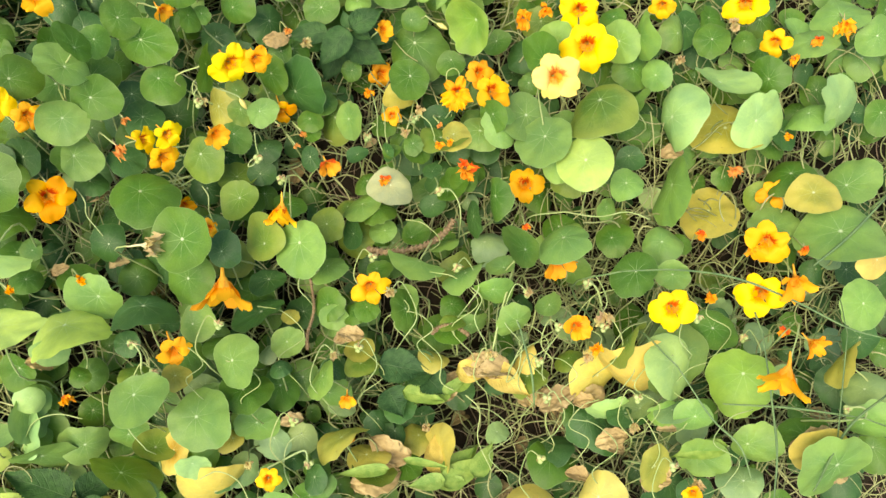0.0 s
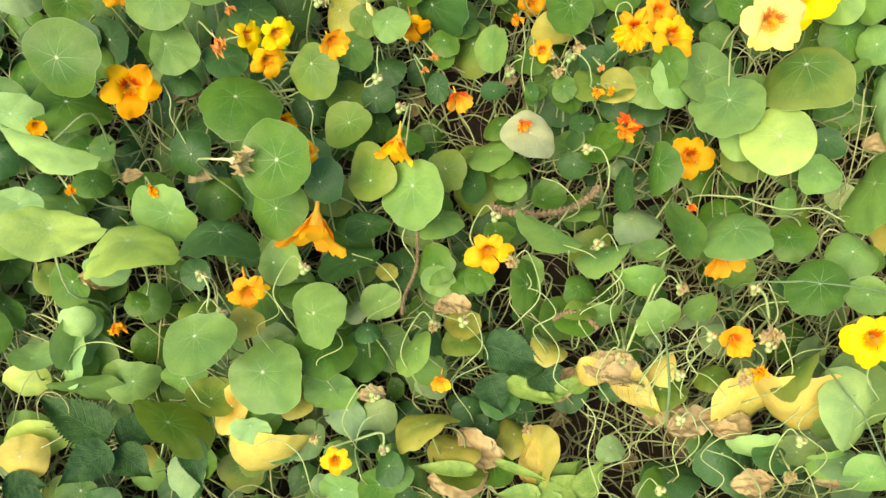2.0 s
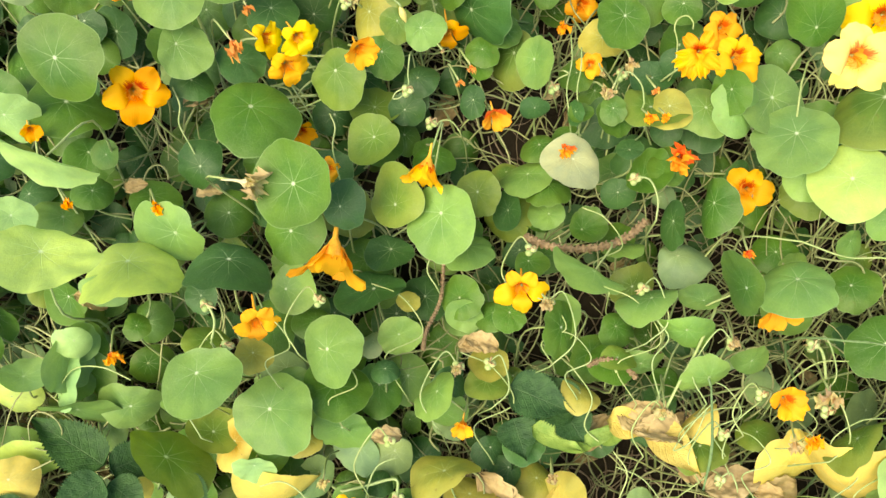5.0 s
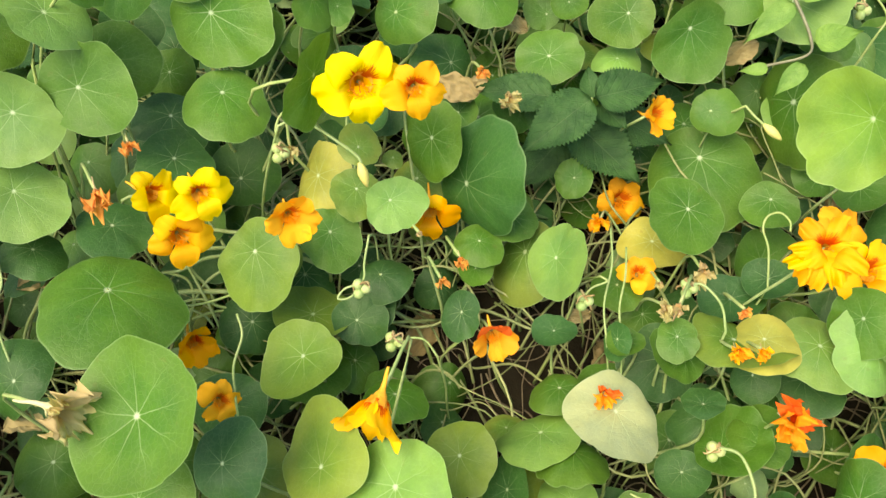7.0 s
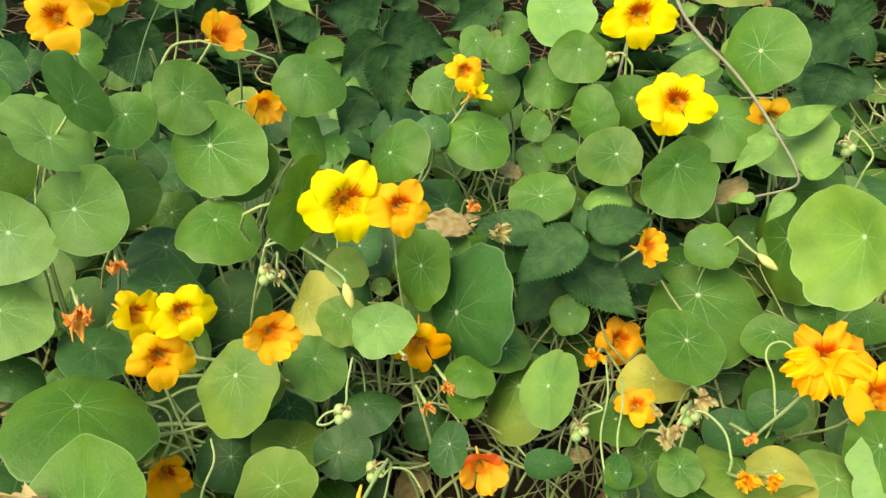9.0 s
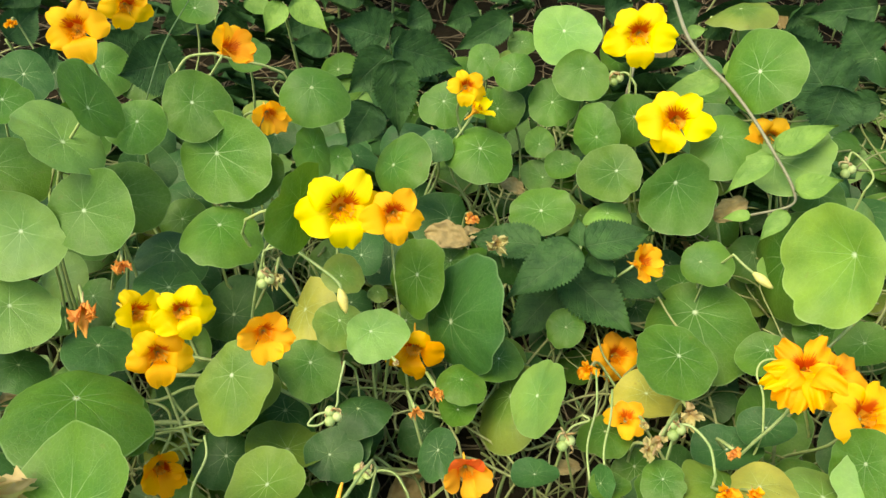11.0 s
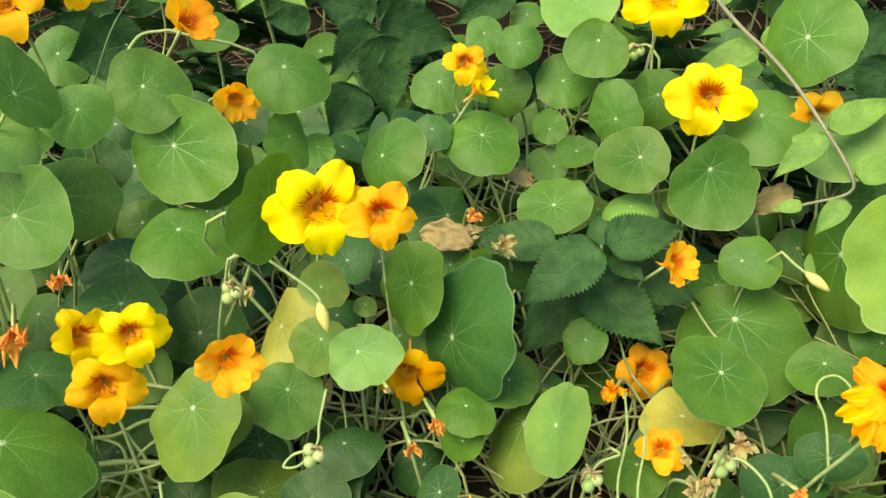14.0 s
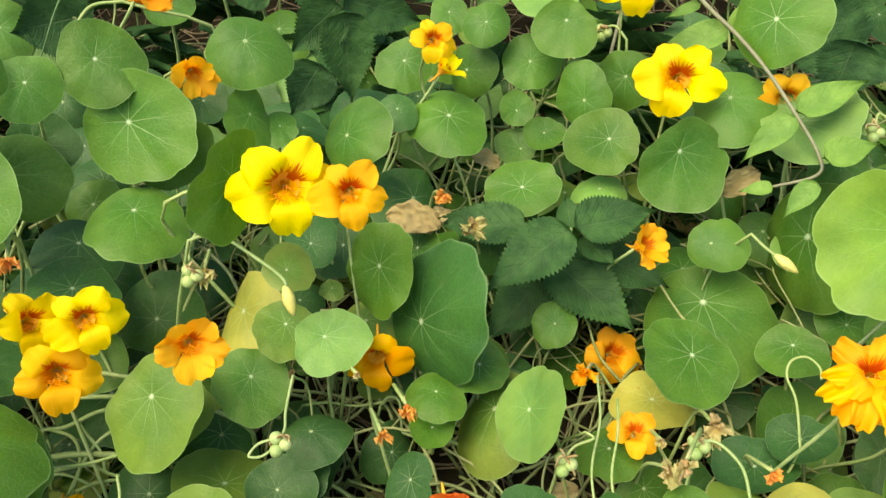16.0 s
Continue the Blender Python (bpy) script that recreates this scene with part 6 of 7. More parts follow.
pointed_leaf('n', (-0.105, 0.383, 0.339), (-0.083, 0.379, 0.343), (0.30, -0.92, 0.26), 0.0104)
pointed_leaf('n', (-0.155, 0.361, 0.342), (-0.192, 0.357, 0.347), (0.36, -0.90, 0.26), 0.0112)
pointed_leaf('n', (-0.116, 0.306, 0.312), (-0.135, 0.278, 0.283), (0.32, -0.89, 0.32), 0.0196)
pointed_leaf('n', (0.010, 0.419, 0.347), (-0.041, 0.394, 0.323), (0.18, -0.95, 0.25), 0.0161)
pointed_leaf('n', (0.025, 0.340, 0.312), (0.006, 0.308, 0.278), (0.15, -0.94, 0.32), 0.0127)
pointed_leaf('n', (0.306, 0.415, 0.289), (0.253, 0.432, 0.324), (-0.14, -0.94, 0.30), 0.0334)
pointed_leaf('n', (0.326, 0.380, 0.269), (0.280, 0.416, 0.330), (-0.17, -0.93, 0.33), 0.0327)
pointed_leaf('n', (0.299, 0.327, 0.317), (0.281, 0.292, 0.279), (-0.17, -0.93, 0.31), 0.0248)
pointed_leaf('n', (0.375, 0.439, 0.297), (0.349, 0.456, 0.331), (-0.20, -0.94, 0.28), 0.0226)
pointed_leaf('n', (0.403, 0.506, 0.325), (0.332, 0.493, 0.318), (-0.20, -0.95, 0.23), 0.0237)
pointed_leaf('n', (0.339, 0.328, 0.300), (0.290, 0.313, 0.291), (-0.21, -0.92, 0.32), 0.0151)
pointed_leaf('w', (-0.215, 0.451, 0.351), (-0.230, 0.426, 0.326), (0.18, -0.66, 0.73), 0.0122)
pointed_leaf('w', (-0.206, 0.453, 0.353), (-0.169, 0.431, 0.332), (0.17, -0.66, 0.73), 0.0145)
pointed_leaf('w', (-0.260, 0.477, 0.345), (-0.224, 0.466, 0.340), (0.21, -0.65, 0.73), 0.0115)
pointed_leaf('n', (-0.307, 0.360, 0.327), (-0.351, 0.348, 0.322), (0.50, -0.83, 0.25), 0.0258)
pointed_leaf('n', (-0.329, 0.380, 0.347), (-0.291, 0.342, 0.302), (0.52, -0.83, 0.22), 0.0208)
pointed_leaf('n', (0.014, -0.309, 0.076), (-0.042, -0.275, 0.089), (0.02, 0.03, 1.00), 0.0256)
pointed_leaf('n', (0.001, -0.307, 0.068), (0.015, -0.341, 0.062), (0.03, 0.02, 1.00), 0.0225)
pointed_leaf('n', (0.006, -0.307, 0.080), (-0.014, -0.268, 0.100), (0.02, 0.02, 1.00), 0.0207)
pointed_leaf('n', (-0.037, -0.316, 0.040), (-0.064, -0.355, 0.026), (0.05, 0.03, 1.00), 0.0212)
pointed_leaf('e', (0.029, -0.336, 0.059), (-0.027, -0.337, 0.057), (0.01, 0.04, 1.00), 0.0145)
pointed_leaf('e', (0.028, -0.340, 0.074), (0.065, -0.332, 0.090), (0.01, 0.04, 1.00), 0.0111)
pointed_leaf('e', (-0.023, -0.444, 0.016), (0.030, -0.414, 0.043), (0.04, 0.11, 0.99), 0.0175)
pointed_leaf('e', (-0.030, -0.451, 0.023), (0.048, -0.434, 0.048), (0.05, 0.11, 0.99), 0.0174)
pointed_leaf('x', (-0.028, -0.436, 0.002), (-0.003, -0.373, 0.040), (0.05, 0.11, 0.99), 0.0210)
pointed_leaf('e', (-0.020, -0.447, 0.026), (-0.074, -0.436, 0.029), (0.04, 0.11, 0.99), 0.0126)
pointed_leaf('e', (-0.014, -0.455, 0.009), (0.036, -0.412, 0.042), (0.04, 0.12, 0.99), 0.0128)
pointed_leaf('e', (-0.089, -0.409, 0.045), (-0.165, -0.390, 0.048), (0.08, 0.09, 0.99), 0.0094)
pointed_leaf('e', (0.349, -0.545, 0.094), (0.274, -0.526, 0.097), (-0.19, 0.18, 0.97), 0.0136)
pointed_leaf('x', (0.082, -0.331, 0.094), (0.123, -0.390, 0.082), (-0.03, 0.04, 1.00), 0.0205)
pointed_leaf('x', (0.039, -0.322, 0.089), (0.087, -0.338, 0.096), (0.00, 0.03, 1.00), 0.0174)
pointed_leaf('v', (0.174, 0.274, 0.346), (0.123, 0.265, 0.346), (-0.26, -0.59, 0.77), 0.0114)
pointed_leaf('v', (0.182, 0.286, 0.337), (0.211, 0.300, 0.366), (-0.27, -0.58, 0.77), 0.0117)
pointed_leaf('v', (0.182, 0.289, 0.339), (0.215, 0.292, 0.352), (-0.27, -0.59, 0.77), 0.0094)
pointed_leaf('v', (0.200, 0.204, 0.317), (0.246, 0.211, 0.336), (-0.30, -0.52, 0.80), 0.0112)
pointed_leaf('v', (0.194, 0.190, 0.322), (0.157, 0.171, 0.307), (-0.30, -0.52, 0.80), 0.0092)
pointed_leaf('v', (0.205, 0.165, 0.305), (0.238, 0.165, 0.314), (-0.31, -0.49, 0.81), 0.0107)
pointed_leaf('v', (0.199, 0.153, 0.296), (0.176, 0.137, 0.284), (-0.31, -0.48, 0.82), 0.0074)
pointed_leaf('v', (0.174, 0.155, 0.291), (0.155, 0.152, 0.298), (-0.28, -0.48, 0.83), 0.0050)
pointed_leaf('v', (0.170, 0.382, 0.342), (0.187, 0.380, 0.350), (-0.23, -0.62, 0.75), 0.0072)
pointed_leaf('v', (0.163, 0.309, 0.352), (0.138, 0.301, 0.353), (-0.25, -0.61, 0.76), 0.0047)
pointed_leaf('n', (-0.513, -0.297, 0.039), (-0.589, -0.233, 0.068), (0.31, 0.08, 0.95), 0.0263)
pointed_leaf('n', (-0.496, -0.307, 0.074), (-0.441, -0.287, 0.091), (0.31, 0.08, 0.95), 0.0216)
pointed_leaf('n', (-0.491, -0.318, 0.096), (-0.545, -0.352, 0.087), (0.31, 0.09, 0.95), 0.0234)
pointed_leaf('n', (-0.491, -0.320, 0.087), (-0.453, -0.355, 0.081), (0.31, 0.09, 0.95), 0.0199)
pointed_leaf('n', (-0.406, -0.322, 0.098), (-0.397, -0.379, 0.082), (0.25, 0.08, 0.96), 0.0160)
pointed_leaf('n', (-0.643, -0.329, 0.039), (-0.594, -0.329, 0.048), (0.39, 0.11, 0.91), 0.0181)
pointed_leaf('n', (-0.567, -0.360, 0.090), (-0.604, -0.374, 0.089), (0.36, 0.12, 0.93), 0.0207)
pointed_leaf('n', (-0.059, -0.273, 0.090), (0.006, -0.310, 0.085), (-0.02, 0.04, 1.00), 0.0257)
pointed_leaf('n', (0.006, -0.339, 0.054), (-0.012, -0.289, 0.080), (-0.07, 0.10, 0.99), 0.0234)
pointed_leaf('n', (-0.057, -0.303, 0.059), (-0.049, -0.349, 0.047), (-0.02, 0.07, 1.00), 0.0223)
pointed_leaf('e', (-0.039, -0.316, 0.066), (0.014, -0.350, 0.062), (-0.03, 0.08, 1.00), 0.0130)
pointed_leaf('e', (0.013, -0.342, 0.076), (0.054, -0.329, 0.089), (-0.07, 0.10, 0.99), 0.0089)
pointed_leaf('e', (0.018, -0.460, 0.031), (0.054, -0.419, 0.055), (-0.07, 0.19, 0.98), 0.0152)
pointed_leaf('e', (0.006, -0.460, 0.022), (-0.046, -0.439, 0.034), (-0.06, 0.19, 0.98), 0.0115)
pointed_leaf('x', (-0.024, -0.437, 0.015), (-0.010, -0.372, 0.048), (-0.04, 0.17, 0.98), 0.0156)
pointed_leaf('e', (-0.068, -0.399, 0.027), (-0.007, -0.435, 0.021), (-0.01, 0.14, 0.99), 0.0059)
pointed_leaf('n', (-0.532, 0.504, 0.294), (-0.492, 0.516, 0.321), (0.62, -0.76, 0.20), 0.0208)
pointed_leaf('n', (-0.458, 0.449, 0.284), (-0.490, 0.452, 0.299), (0.59, -0.77, 0.24), 0.0175)
pointed_leaf('n', (-0.411, 0.517, 0.301), (-0.366, 0.522, 0.318), (0.54, -0.82, 0.21), 0.0209)
pointed_leaf('n', (-0.337, 0.514, 0.295), (-0.354, 0.528, 0.325), (0.49, -0.84, 0.23), 0.0184)
pointed_leaf('n', (-0.303, 0.515, 0.314), (-0.265, 0.499, 0.301), (0.46, -0.86, 0.22), 0.0194)
pointed_leaf('n', (-0.189, 0.492, 0.321), (-0.224, 0.476, 0.309), (0.37, -0.90, 0.23), 0.0177)
pointed_leaf('n', (-0.017, 0.512, 0.320), (-0.053, 0.497, 0.310), (0.21, -0.95, 0.24), 0.0192)
pointed_leaf('n', (0.001, 0.480, 0.300), (-0.029, 0.488, 0.322), (0.19, -0.94, 0.27), 0.0177)
pointed_leaf('n', (0.120, 0.529, 0.306), (0.150, 0.532, 0.321), (0.08, -0.97, 0.25), 0.0196)
pointed_leaf('n', (0.189, 0.531, 0.299), (0.225, 0.536, 0.316), (0.01, -0.97, 0.25), 0.0197)
pointed_leaf('n', (0.234, 0.520, 0.309), (0.251, 0.501, 0.291), (-0.04, -0.97, 0.25), 0.0182)
pointed_leaf('n', (0.324, 0.534, 0.309), (0.352, 0.515, 0.291), (-0.12, -0.96, 0.24), 0.0209)
pointed_leaf('n', (0.378, 0.499, 0.284), (0.412, 0.504, 0.301), (-0.17, -0.95, 0.27), 0.0205)
pointed_leaf('n', (-0.389, 0.494, 0.284), (-0.424, 0.499, 0.302), (0.53, -0.82, 0.24), 0.0182)
pointed_leaf('n', (-0.071, 0.522, 0.316), (-0.095, 0.507, 0.306), (0.26, -0.94, 0.23), 0.0182)
pointed_leaf('n', (-0.527, 0.591, 0.328), (-0.563, 0.569, 0.309), (0.59, -0.79, 0.16), 0.0219)
pointed_leaf('n', (-0.440, 0.605, 0.329), (-0.477, 0.586, 0.313), (0.54, -0.83, 0.17), 0.0222)
pointed_leaf('n', (-0.350, 0.611, 0.327), (-0.309, 0.594, 0.312), (0.48, -0.86, 0.18), 0.0223)
pointed_leaf('n', (-0.151, 0.599, 0.323), (-0.189, 0.581, 0.309), (0.33, -0.92, 0.20), 0.0220)
pointed_leaf('n', (0.019, 0.609, 0.325), (-0.014, 0.590, 0.308), (0.18, -0.96, 0.21), 0.0222)
pointed_leaf('n', (0.296, 0.617, 0.321), (0.333, 0.596, 0.301), (-0.07, -0.98, 0.21), 0.0223)

# single stems, tendrils and twigs: kind, thickness, course
stem('curl', 0.0008, [(0.161, 0.022, 0.203), (0.169, 0.052, 0.209), (0.168, 0.067, 0.214), (0.173, 0.076, 0.218), (0.183, 0.078, 0.219), (0.188, 0.070, 0.218), (0.187, 0.063, 0.215)])
stem('loop', 0.0009, [(-0.162, 0.143, 0.275), (-0.176, 0.136, 0.282), (-0.182, 0.122, 0.280), (-0.180, 0.110, 0.272)])
stem('loop', 0.0009, [(0.120, -0.013, 0.205), (0.119, 0.003, 0.213), (0.111, 0.019, 0.214), (0.101, 0.022, 0.213)])
stem('loop', 0.0008, [(-0.121, 0.060, 0.234), (-0.125, 0.047, 0.220), (-0.126, 0.038, 0.213), (-0.135, 0.027, 0.208), (-0.144, 0.026, 0.208), (-0.139, 0.032, 0.211), (-0.128, 0.034, 0.213)])
stem('loop', 0.0008, [(-0.077, -0.007, 0.180), (-0.085, 0.002, 0.187), (-0.096, 0.003, 0.189), (-0.103, -0.002, 0.187), (-0.107, 0.004, 0.190)])
stem('bud', 0.0010, [(-0.178, 0.111, 0.292), (-0.170, 0.115, 0.292), (-0.160, 0.115, 0.291), (-0.142, 0.106, 0.283), (-0.126, 0.096, 0.275), (-0.124, 0.092, 0.268)])
stem('bud', 0.0009, [(0.167, 0.153, 0.257), (0.174, 0.146, 0.252), (0.183, 0.139, 0.247)])
stem('stem', 0.0008, [(0.067, 0.064, 0.203), (0.063, 0.042, 0.198), (0.056, 0.020, 0.188), (0.056, -0.003, 0.176)])
stem('stem', 0.0008, [(0.057, 0.078, 0.209), (0.054, 0.050, 0.201), (0.045, 0.023, 0.190), (0.046, -0.000, 0.172)])
stem('stem', 0.0009, [(-0.272, 0.037, 0.190), (-0.242, 0.040, 0.189), (-0.220, 0.048, 0.188)])
stem('stem', 0.0011, [(-0.269, 0.247, 0.356), (-0.260, 0.270, 0.368), (-0.240, 0.275, 0.370)])
stem('grass', 0.0007, [(-0.292, 0.248, 0.341), (-0.289, 0.306, 0.365), (-0.296, 0.417, 0.366)])
stem('twig', 0.0046, [(-0.023, -0.126, 0.151), (-0.003, -0.139, 0.152), (0.027, -0.149, 0.154), (0.060, -0.149, 0.151), (0.088, -0.141, 0.151), (0.108, -0.128, 0.157)])
stem('twig', 0.0024, [(-0.111, -0.137, 0.138), (-0.120, -0.177, 0.123), (-0.139, -0.207, 0.116), (-0.145, -0.227, 0.114)])
stem('twig', 0.0033, [(0.023, -0.269, 0.126), (0.038, -0.266, 0.133), (0.057, -0.272, 0.134), (0.071, -0.288, 0.126)])
stem('loop', 0.0011, [(0.118, -0.130, 0.160), (0.122, -0.111, 0.169), (0.117, -0.090, 0.175), (0.102, -0.083, 0.175)])
stem('stem', 0.0008, [(-0.370, 0.054, 0.236), (-0.365, 0.036, 0.228), (-0.368, 0.018, 0.222), (-0.360, -0.003, 0.213)])
stem('stem', 0.0014, [(-0.251, 0.095, 0.209), (-0.212, 0.091, 0.204), (-0.183, 0.096, 0.202)])
stem('stem', 0.0014, [(-0.252, 0.080, 0.202), (-0.212, 0.081, 0.199), (-0.179, 0.078, 0.194)])
stem('stem', 0.0008, [(-0.213, 0.019, 0.205), (-0.209, 0.004, 0.201), (-0.214, -0.016, 0.195), (-0.212, -0.037, 0.189)])
stem('grass', 0.0020, [(0.290, -0.292, 0.184), (0.360, -0.318, 0.190), (0.437, -0.349, 0.169), (0.499, -0.401, 0.159), (0.555, -0.462, 0.151), (0.597, -0.493, 0.148)])
stem('grass', 0.0019, [(0.445, -0.429, 0.147), (0.425, -0.506, 0.121), (0.396, -0.575, 0.119), (0.367, -0.626, 0.109)])
stem('grass', 0.0020, [(0.687, -0.318, 0.187), (0.612, -0.350, 0.174), (0.551, -0.369, 0.164)])
stem('grass', 0.0019, [(0.305, -0.437, 0.174), (0.327, -0.509, 0.143), (0.350, -0.553, 0.128), (0.346, -0.596, 0.122)])
stem('grass', 0.0019, [(0.526, -0.576, 0.122), (0.444, -0.530, 0.116), (0.356, -0.495, 0.127)])
stem('grass', 0.0020, [(0.135, -0.312, 0.160), (0.133, -0.367, 0.123), (0.125, -0.405, 0.089)])
stem('grass', 0.0019, [(0.560, -0.560, 0.139), (0.495, -0.581, 0.126), (0.420, -0.636, 0.108)])
stem('stem', 0.0010, [(0.373, -0.223, 0.156), (0.342, -0.206, 0.168), (0.301, -0.199, 0.168), (0.257, -0.178, 0.174)])
stem('stem', 0.0015, [(0.089, -0.329, 0.133), (0.107, -0.301, 0.157), (0.123, -0.279, 0.173)])
stem('loop', 0.0015, [(0.502, -0.568, 0.109), (0.532, -0.575, 0.111), (0.535, -0.563, 0.117), (0.517, -0.555, 0.114)])
stem('grass', 0.0012, [(0.548, -0.470, 0.155), (0.510, -0.539, 0.129), (0.472, -0.602, 0.113)])
stem('loop', 0.0012, [(-0.349, -0.212, 0.195), (-0.343, -0.195, 0.203), (-0.345, -0.183, 0.208), (-0.349, -0.176, 0.211)])
stem('loop', 0.0008, [(0.042, 0.036, 0.207), (0.046, 0.032, 0.206), (0.035, 0.028, 0.205), (0.029, 0.024, 0.200)])
stem('loop', 0.0010, [(0.114, 0.317, 0.322), (0.108, 0.331, 0.327), (0.098, 0.330, 0.326)])
stem('loop', 0.0009, [(0.277, 0.200, 0.284), (0.287, 0.213, 0.291), (0.274, 0.228, 0.303), (0.266, 0.217, 0.298)])
stem('loop', 0.0016, [(0.259, -0.314, 0.139), (0.262, -0.289, 0.140), (0.254, -0.275, 0.142)])
stem('loop', 0.0015, [(-0.246, -0.360, 0.089), (-0.221, -0.358, 0.094), (-0.190, -0.355, 0.093), (-0.190, -0.371, 0.089)])
stem('curl', 0.0008, [(0.133, -0.331, 0.133), (0.118, -0.356, 0.116), (0.099, -0.363, 0.105), (0.120, -0.340, 0.125), (0.144, -0.322, 0.137)])
stem('curl', 0.0008, [(0.142, -0.453, 0.029), (0.140, -0.422, 0.044), (0.154, -0.397, 0.068), (0.136, -0.382, 0.076)])
stem('curl', 0.0008, [(0.008, -0.268, 0.123), (0.026, -0.299, 0.104), (0.016, -0.325, 0.084), (0.032, -0.345, 0.076)])
stem('curl', 0.0008, [(0.086, -0.314, 0.145), (0.082, -0.280, 0.161), (0.099, -0.262, 0.176), (0.090, -0.243, 0.183)])
stem('curl', 0.0008, [(0.193, -0.327, 0.126), (0.165, -0.345, 0.117), (0.150, -0.371, 0.100), (0.157, -0.394, 0.084)])
stem('curl', 0.0008, [(0.043, -0.457, 0.044), (0.040, -0.413, 0.048), (0.055, -0.379, 0.066), (0.043, -0.354, 0.076)])
stem('curl', 0.0008, [(-0.380, -0.293, 0.129), (-0.392, -0.258, 0.146), (-0.358, -0.253, 0.156), (-0.332, -0.247, 0.162)])
stem('curl', 0.0008, [(-0.549, -0.224, 0.091), (-0.518, -0.203, 0.120), (-0.480, -0.208, 0.136), (-0.450, -0.225, 0.134)])
stem('curl', 0.0008, [(-0.220, -0.399, 0.085), (-0.222, -0.369, 0.091), (-0.208, -0.342, 0.102), (-0.185, -0.334, 0.103)])
stem('curl', 0.0008, [(-0.276, -0.402, 0.086), (-0.283, -0.365, 0.094), (-0.305, -0.344, 0.099), (-0.330, -0.345, 0.097)])
stem('loop', 0.0008, [(0.242, -0.333, 0.141), (0.264, -0.316, 0.151), (0.264, -0.277, 0.154), (0.250, -0.280, 0.151)])
stem('loop', 0.0008, [(0.126, -0.397, 0.077), (0.114, -0.370, 0.100), (0.138, -0.342, 0.124), (0.150, -0.353, 0.118)])
stem('loop', 0.0008, [(0.432, -0.460, 0.092), (0.453, -0.445, 0.097), (0.449, -0.413, 0.110), (0.437, -0.416, 0.107)])
stem('loop', 0.0008, [(0.081, -0.518, 0.047), (0.074, -0.486, 0.043), (0.102, -0.452, 0.040), (0.116, -0.464, 0.034)])
stem('loop', 0.0008, [(0.130, -0.326, 0.149), (0.118, -0.295, 0.167), (0.146, -0.261, 0.184), (0.161, -0.272, 0.175)])
stem('loop', 0.0008, [(0.237, -0.396, 0.144), (0.257, -0.380, 0.156), (0.256, -0.345, 0.161), (0.244, -0.347, 0.155)])
stem('loop', 0.0008, [(0.069, -0.365, 0.096), (0.060, -0.339, 0.106), (0.081, -0.315, 0.131), (0.091, -0.326, 0.131)])
stem('loop', 0.0008, [(0.227, -0.543, 0.099), (0.254, -0.521, 0.111), (0.249, -0.477, 0.125), (0.234, -0.480, 0.116)])
stem('loop', 0.0008, [(-0.044, -0.192, 0.158), (-0.053, -0.163, 0.159), (-0.030, -0.131, 0.162), (-0.020, -0.144, 0.164)])
stem('loop', 0.0008, [(-0.017, -0.267, 0.137), (0.011, -0.246, 0.155), (0.005, -0.202, 0.176), (-0.012, -0.206, 0.172)])
stem('loop', 0.0008, [(-0.142, -0.309, 0.116), (-0.153, -0.278, 0.135), (-0.124, -0.239, 0.141), (-0.111, -0.253, 0.140)])
stem('loop', 0.0008, [(-0.081, -0.297, 0.106), (-0.061, -0.282, 0.118), (-0.065, -0.250, 0.137), (-0.078, -0.253, 0.134)])
stem('loop', 0.0008, [(-0.219, -0.368, 0.095), (-0.230, -0.337, 0.106), (-0.203, -0.305, 0.122), (-0.191, -0.316, 0.116)])
stem('loop', 0.0008, [(0.168, -0.359, 0.121), (0.159, -0.336, 0.133), (0.180, -0.311, 0.142), (0.191, -0.320, 0.137)])
stem('loop', 0.0008, [(0.231, -0.594, 0.102), (0.224, -0.564, 0.104), (0.251, -0.532, 0.117), (0.262, -0.544, 0.116)])
stem('loop', 0.0009, [(0.147, -0.441, 0.043), (0.166, -0.425, 0.061), (0.161, -0.393, 0.080), (0.149, -0.395, 0.075)])
stem('loop', 0.0008, [(0.339, -0.424, 0.150), (0.330, -0.399, 0.162), (0.355, -0.371, 0.167), (0.367, -0.380, 0.161)])
stem('loop', 0.0008, [(-0.122, -0.170, 0.142), (-0.130, -0.148, 0.151), (-0.110, -0.122, 0.160), (-0.101, -0.130, 0.155)])
stem('loop', 0.0008, [(-0.268, -0.230, 0.176), (-0.278, -0.201, 0.187), (-0.253, -0.169, 0.197), (-0.242, -0.179, 0.190)])
stem('loop', 0.0008, [(-0.367, -0.264, 0.156), (-0.377, -0.232, 0.171), (-0.349, -0.200, 0.191), (-0.336, -0.213, 0.187)])
stem('loop', 0.0008, [(0.077, -0.263, 0.173), (0.100, -0.246, 0.186), (0.098, -0.202, 0.184), (0.083, -0.207, 0.184)])
stem('loop', 0.0008, [(0.229, -0.492, 0.103), (0.220, -0.464, 0.110), (0.241, -0.436, 0.134), (0.252, -0.448, 0.133)])
stem('curl', 0.0007, [(0.153, -0.375, 0.097), (0.141, -0.349, 0.113), (0.171, -0.338, 0.121), (0.158, -0.312, 0.137), (0.135, -0.301, 0.145)])
stem('curl', 0.0007, [(0.106, -0.408, 0.056), (0.137, -0.386, 0.079), (0.107, -0.352, 0.102), (0.140, -0.331, 0.121), (0.177, -0.330, 0.119)])
stem('curl', 0.0007, [(0.180, -0.420, 0.074), (0.170, -0.396, 0.083), (0.195, -0.388, 0.103), (0.185, -0.363, 0.108), (0.165, -0.351, 0.111)])
